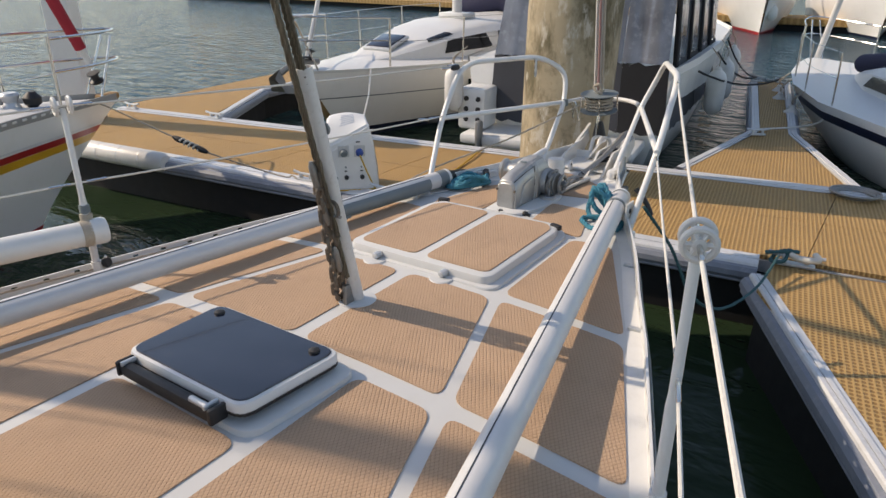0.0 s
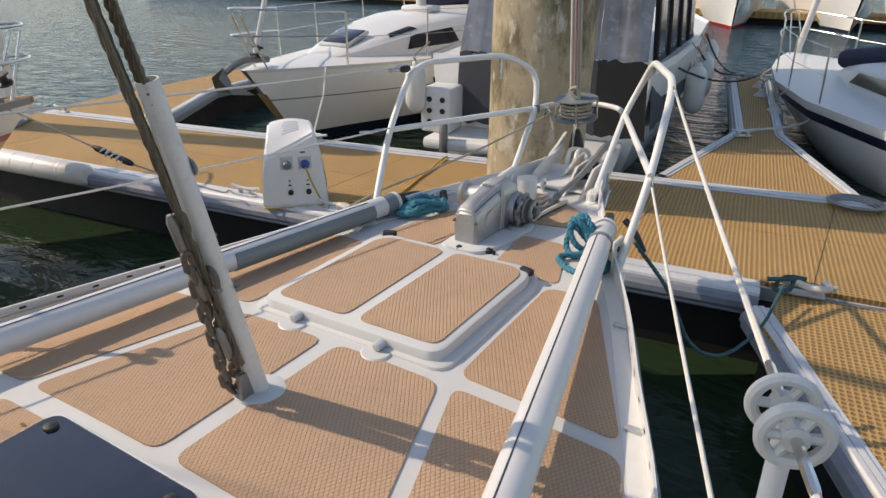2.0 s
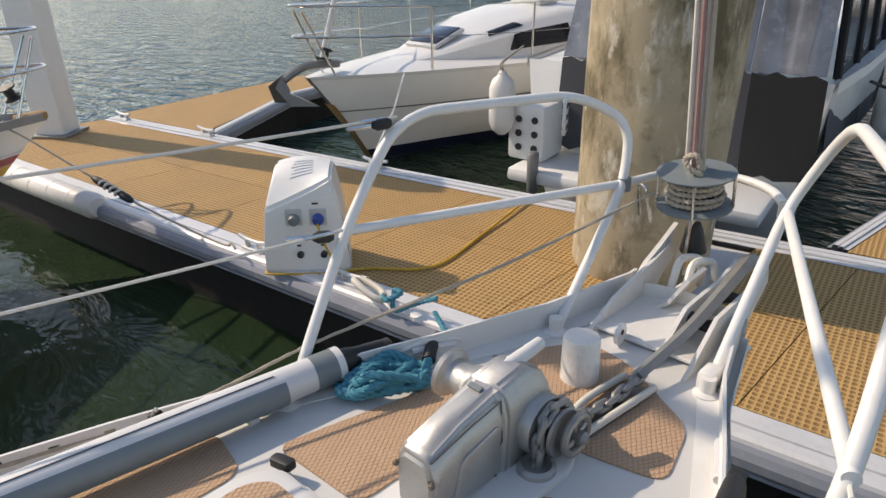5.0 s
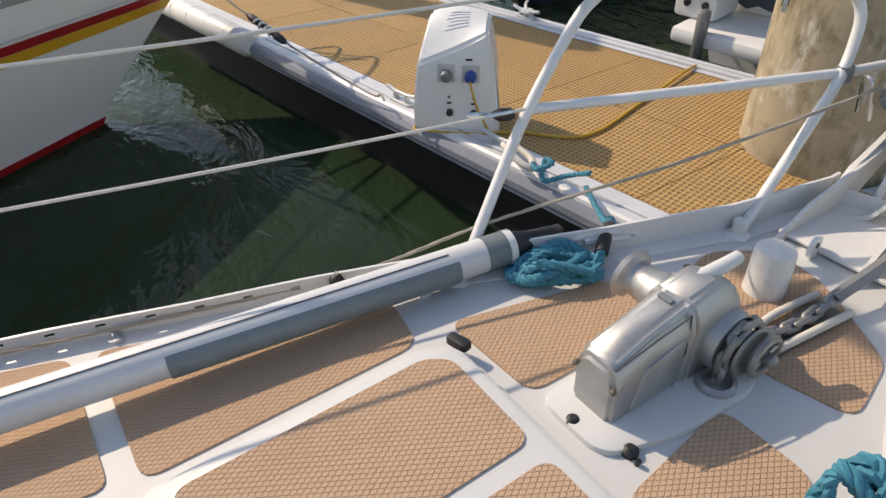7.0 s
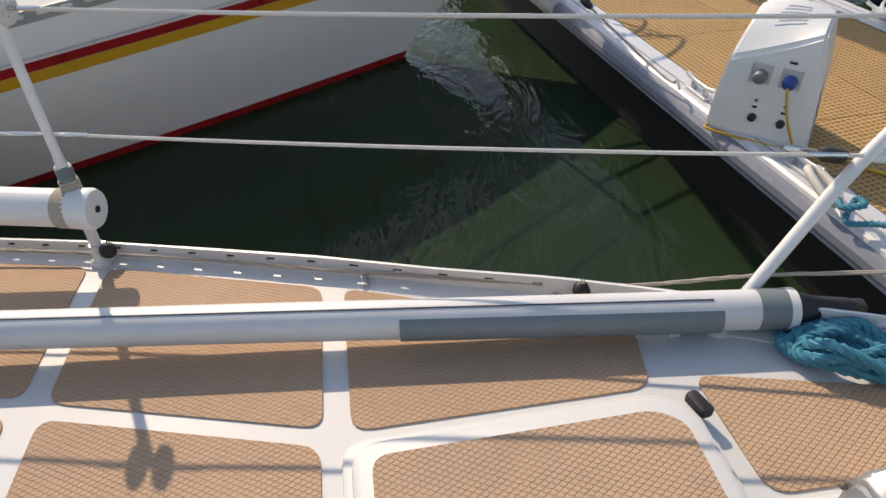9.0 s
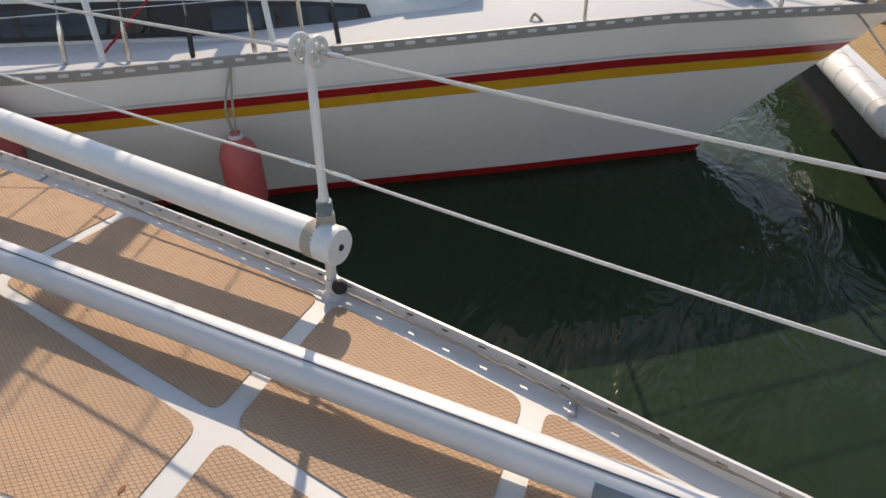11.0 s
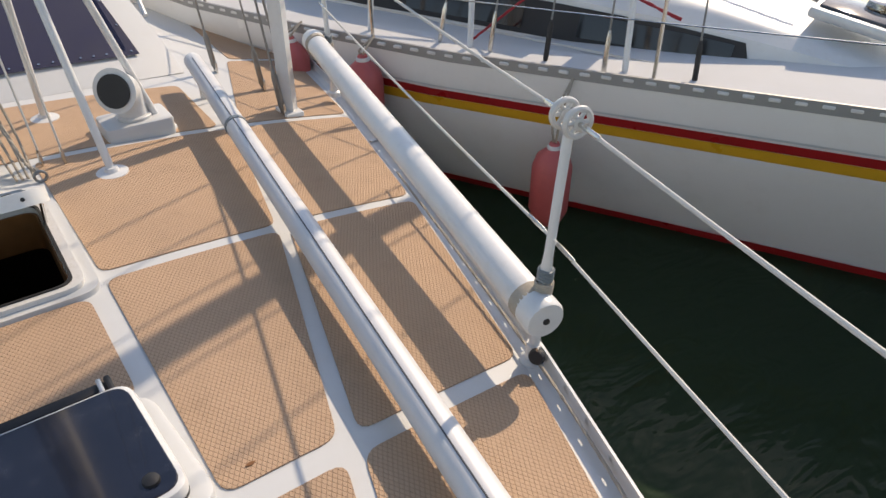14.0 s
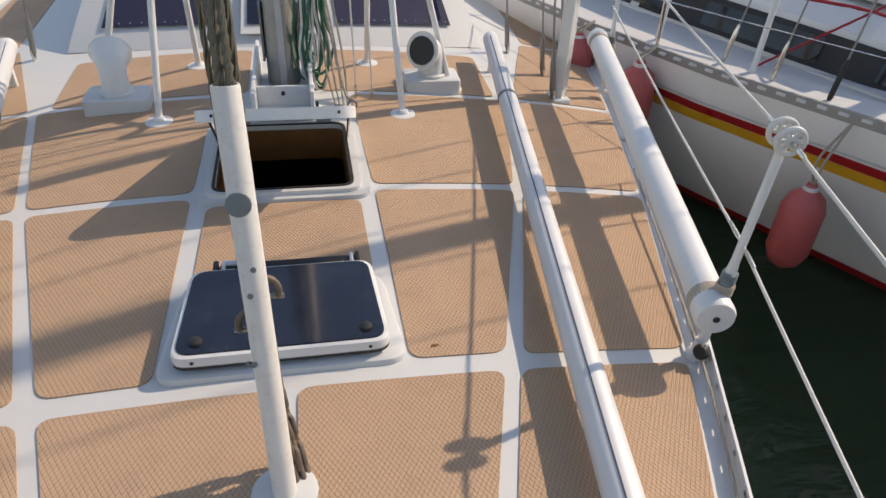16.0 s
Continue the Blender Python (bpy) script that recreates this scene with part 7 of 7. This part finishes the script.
for (x0, y0), (x1, y1), n in ((corners[0], corners[1], 4), (corners[1], corners[2], 4), (corners[3], corners[0], 4)):
    for k in range(n):
        a, b = Vector((x0, y0, 0)).lerp(Vector((x1, y1, 0)), k / n), Vector((x0, y0, 0)).lerp(Vector((x1, y1, 0)), (k + 1) / n)
        ins = lambda p, f: Vector((p.x + (1.9 - p.x) * f * 0.10, p.y * (1 - 0.14 * f), 0))  # noqa: E731
        rows = []
        for f, z in ((-0.2, 0.55), (0, 0.9), (0.12, 1.3)):
            rows.append([ins(a.lerp(b, t / 6), f) + Vector((-0.36 if x0 == x1 else 0, 0, z + 0.02 * math.sin(t * 2.4 + k))) for t in range(7)])
        part("canvas_skirt", grid(rows), M_BCANVAS if k % 2 else M_CANVAS, cr, "dark canvas skirt")
        rows = []
        for f, z in ((0.12, 1.3), (0.45, 2.1), (0.75, 2.8), (1, 3.3)):
            rows.append([ins(a.lerp(b, t / 6), f) + Vector((0.02 * math.sin(t * 1.7 + 3 * f + k) - (0.36 * (1 - f) if x0 == x1 else 0), 0.02 * math.cos(t * 2 + 5 * f), z)) for t in range(7)])
        part("vinyl_panel", grid(rows), M_VINYL, cr, "smoky clear vinyl panel")
        part("seam", pipe([ins(a, 0) + Vector((-0.01, 0, 1.25)), ins(a, 1) + Vector((-0.01, 0, 3.3))], 0.03, 6), M_BCANVAS, cr)
part("bimini", block((1.9, 0, 3.36), (3.4, 2.5, 0.08), 0.03), M_CANVAS, cr)
for x, yv in ((2.2, -1.5), (3.4, -1.52), (5.2, -1.5)):
    fender((x, yv, 1.0), (x, yv + 0.12, 1.28), 0.13, 0.6, M_FENDW, "white fender along the cruiser's side", CF)
out = thing("outboard_motor", (-0.6, 0.75, 0.0), "grey outboard motor tilted at the cruiser's stern", "outboard motor", at=CF)
part("leg", block((-0.72, 0.75, 0.35), (0.1, 0.08, 0.6), 0.03), M_GALV, out)
part("propeller", turned([(0.1, 0), (0.11, 0.02), (0.03, 0.06)], (-0.8, 0.75, 0.15), (-1, 0, 0), 14), M_ALUD, out)
bx = thing("stern_seat", (0.1, 0.95, 1.0), "white drilled stern box on the cruiser's swim platform", "box", at=CF)
part("body", block((-0.3, 0.95, 0.72), (0.4, 0.35, 0.48), 0.04), M_PAINT, bx)
for k in range(6):
    part("hole", turned([(0.03, 0), (0.03, 0.01)], (-0.5, 0.86 + 0.15 * (k % 2), 0.6 + 0.12 * (k // 2)), (-1, 0, 0), 10), M_GASKET, bx)
fender((-0.55, 1.15, 1.2), (-0.3, 1.1, 1.4), 0.11, 0.5, M_FENDW, "white fender on the cruiser's stern corner", CF)
for a, b in (((-0.80, 8.6, 0.05), (-0.62, 10.85, DOCK + 0.08)), ((-0.6, 6.9, 0.0), (-0.22, 10.95, DOCK + 0.1)), ((-1.0, 10.0, 0.1), (-0.62, 10.85, DOCK + 0.08))):
    a, b = Vector(a), Vector(b)
    alone("cruiser_line", rope([a.lerp(b, t / 12) + Vector((0, 0, -1.1 * (t / 12) * (1 - t / 12))) * 0.5 for t in range(13)], 0.014, 0.06, 0.05), M_BLACKROPE, "slack black mooring line from the cruiser", "rope", o=b, at=LAND)


# Boats and a walkway far across the fairway.
FS = {"tip": 0.9, "length": 9.5, "sheer": BS["sheer"], "water": BS["water"], "height": [(0, 1.4), (0.4, 1.2), (1, 1.2)]}
for k, (x, y, hd, stripe) in enumerate(((-3.3, 25.2, -75, M_RED), (0.3, 26.0, -75, M_NAVYH), (-7.5, 26.5, -80, M_NAVYH), (3.8, 26.0, -80, M_RED), (7.5, 27.0, -78, M_NAVYH))):
    ff = yacht_frame(x, y, radians(hd))
    fy = base_yacht("moored_yacht", FS, ff, "white yacht moored far across the fairway", [("boot_stripe", 0.93, 1.05, stripe, "dark boot stripe")], M_PAINT)
    cabin(fy, BC, 1.2, M_PAINT)
    for sd in (-1, 1):
        pane(fy, BC, 1.2, sd, -5.0, -2.6, 0.35, 1.0, taper=0.08)
    bow_rail(fy, FS, 0.12, 0.62)
    part("mast", pipe([(-3.2, 0, 1.6), (-3.2, 0, 11)], 0.08, 10), M_ALU, fy)
    fender((0.1, 0.3, 1.0), (0.1, 0.25, 1.3), 0.16, 0.5, M_FENDW, "white fender on a distant bow", ff)
wk = thing("far_walkway", (0, 30, DOCK), "long floating walkway behind the moored yachts", "dock", at=LAND, kind="structure")
part("planking", block((0, 28.6, DOCK - 0.1), (80, 2.0, 0.25), 0.02), M_GRATE, wk, smooth=False)
part("float", block((0, 28.6, DOCK - 0.4), (80, 1.7, 0.4), 0.02), M_FLOAT, wk, smooth=False)
# A low far shore closes the basin.
bm = bmesh.new()
rows = []
for j in range(5):
    row = []
    for i in range(121):
        a = 2 * math.pi * i / 120
        r = 620 + 40 * noise.noise(Vector((math.cos(a) * 3, math.sin(a) * 3, 0.5))) + j * 60
        row.append((r * math.cos(a), r * math.sin(a), WATER - 1 + (0, 6, 14, 20, 16)[j] * (0.7 + 0.5 * noise.noise(Vector((math.cos(a) * 6, math.sin(a) * 6, j * 0.3))))))
    rows.append(row)
M_SHORE = material("far_shore", (0.06, 0.075, 0.055), 0.9, vary=0.3, scale=0.02)
alone("far_shore", grid(rows, bm), M_SHORE, "low wooded shore far across the water", "shore", at=LAND, kind="structure")
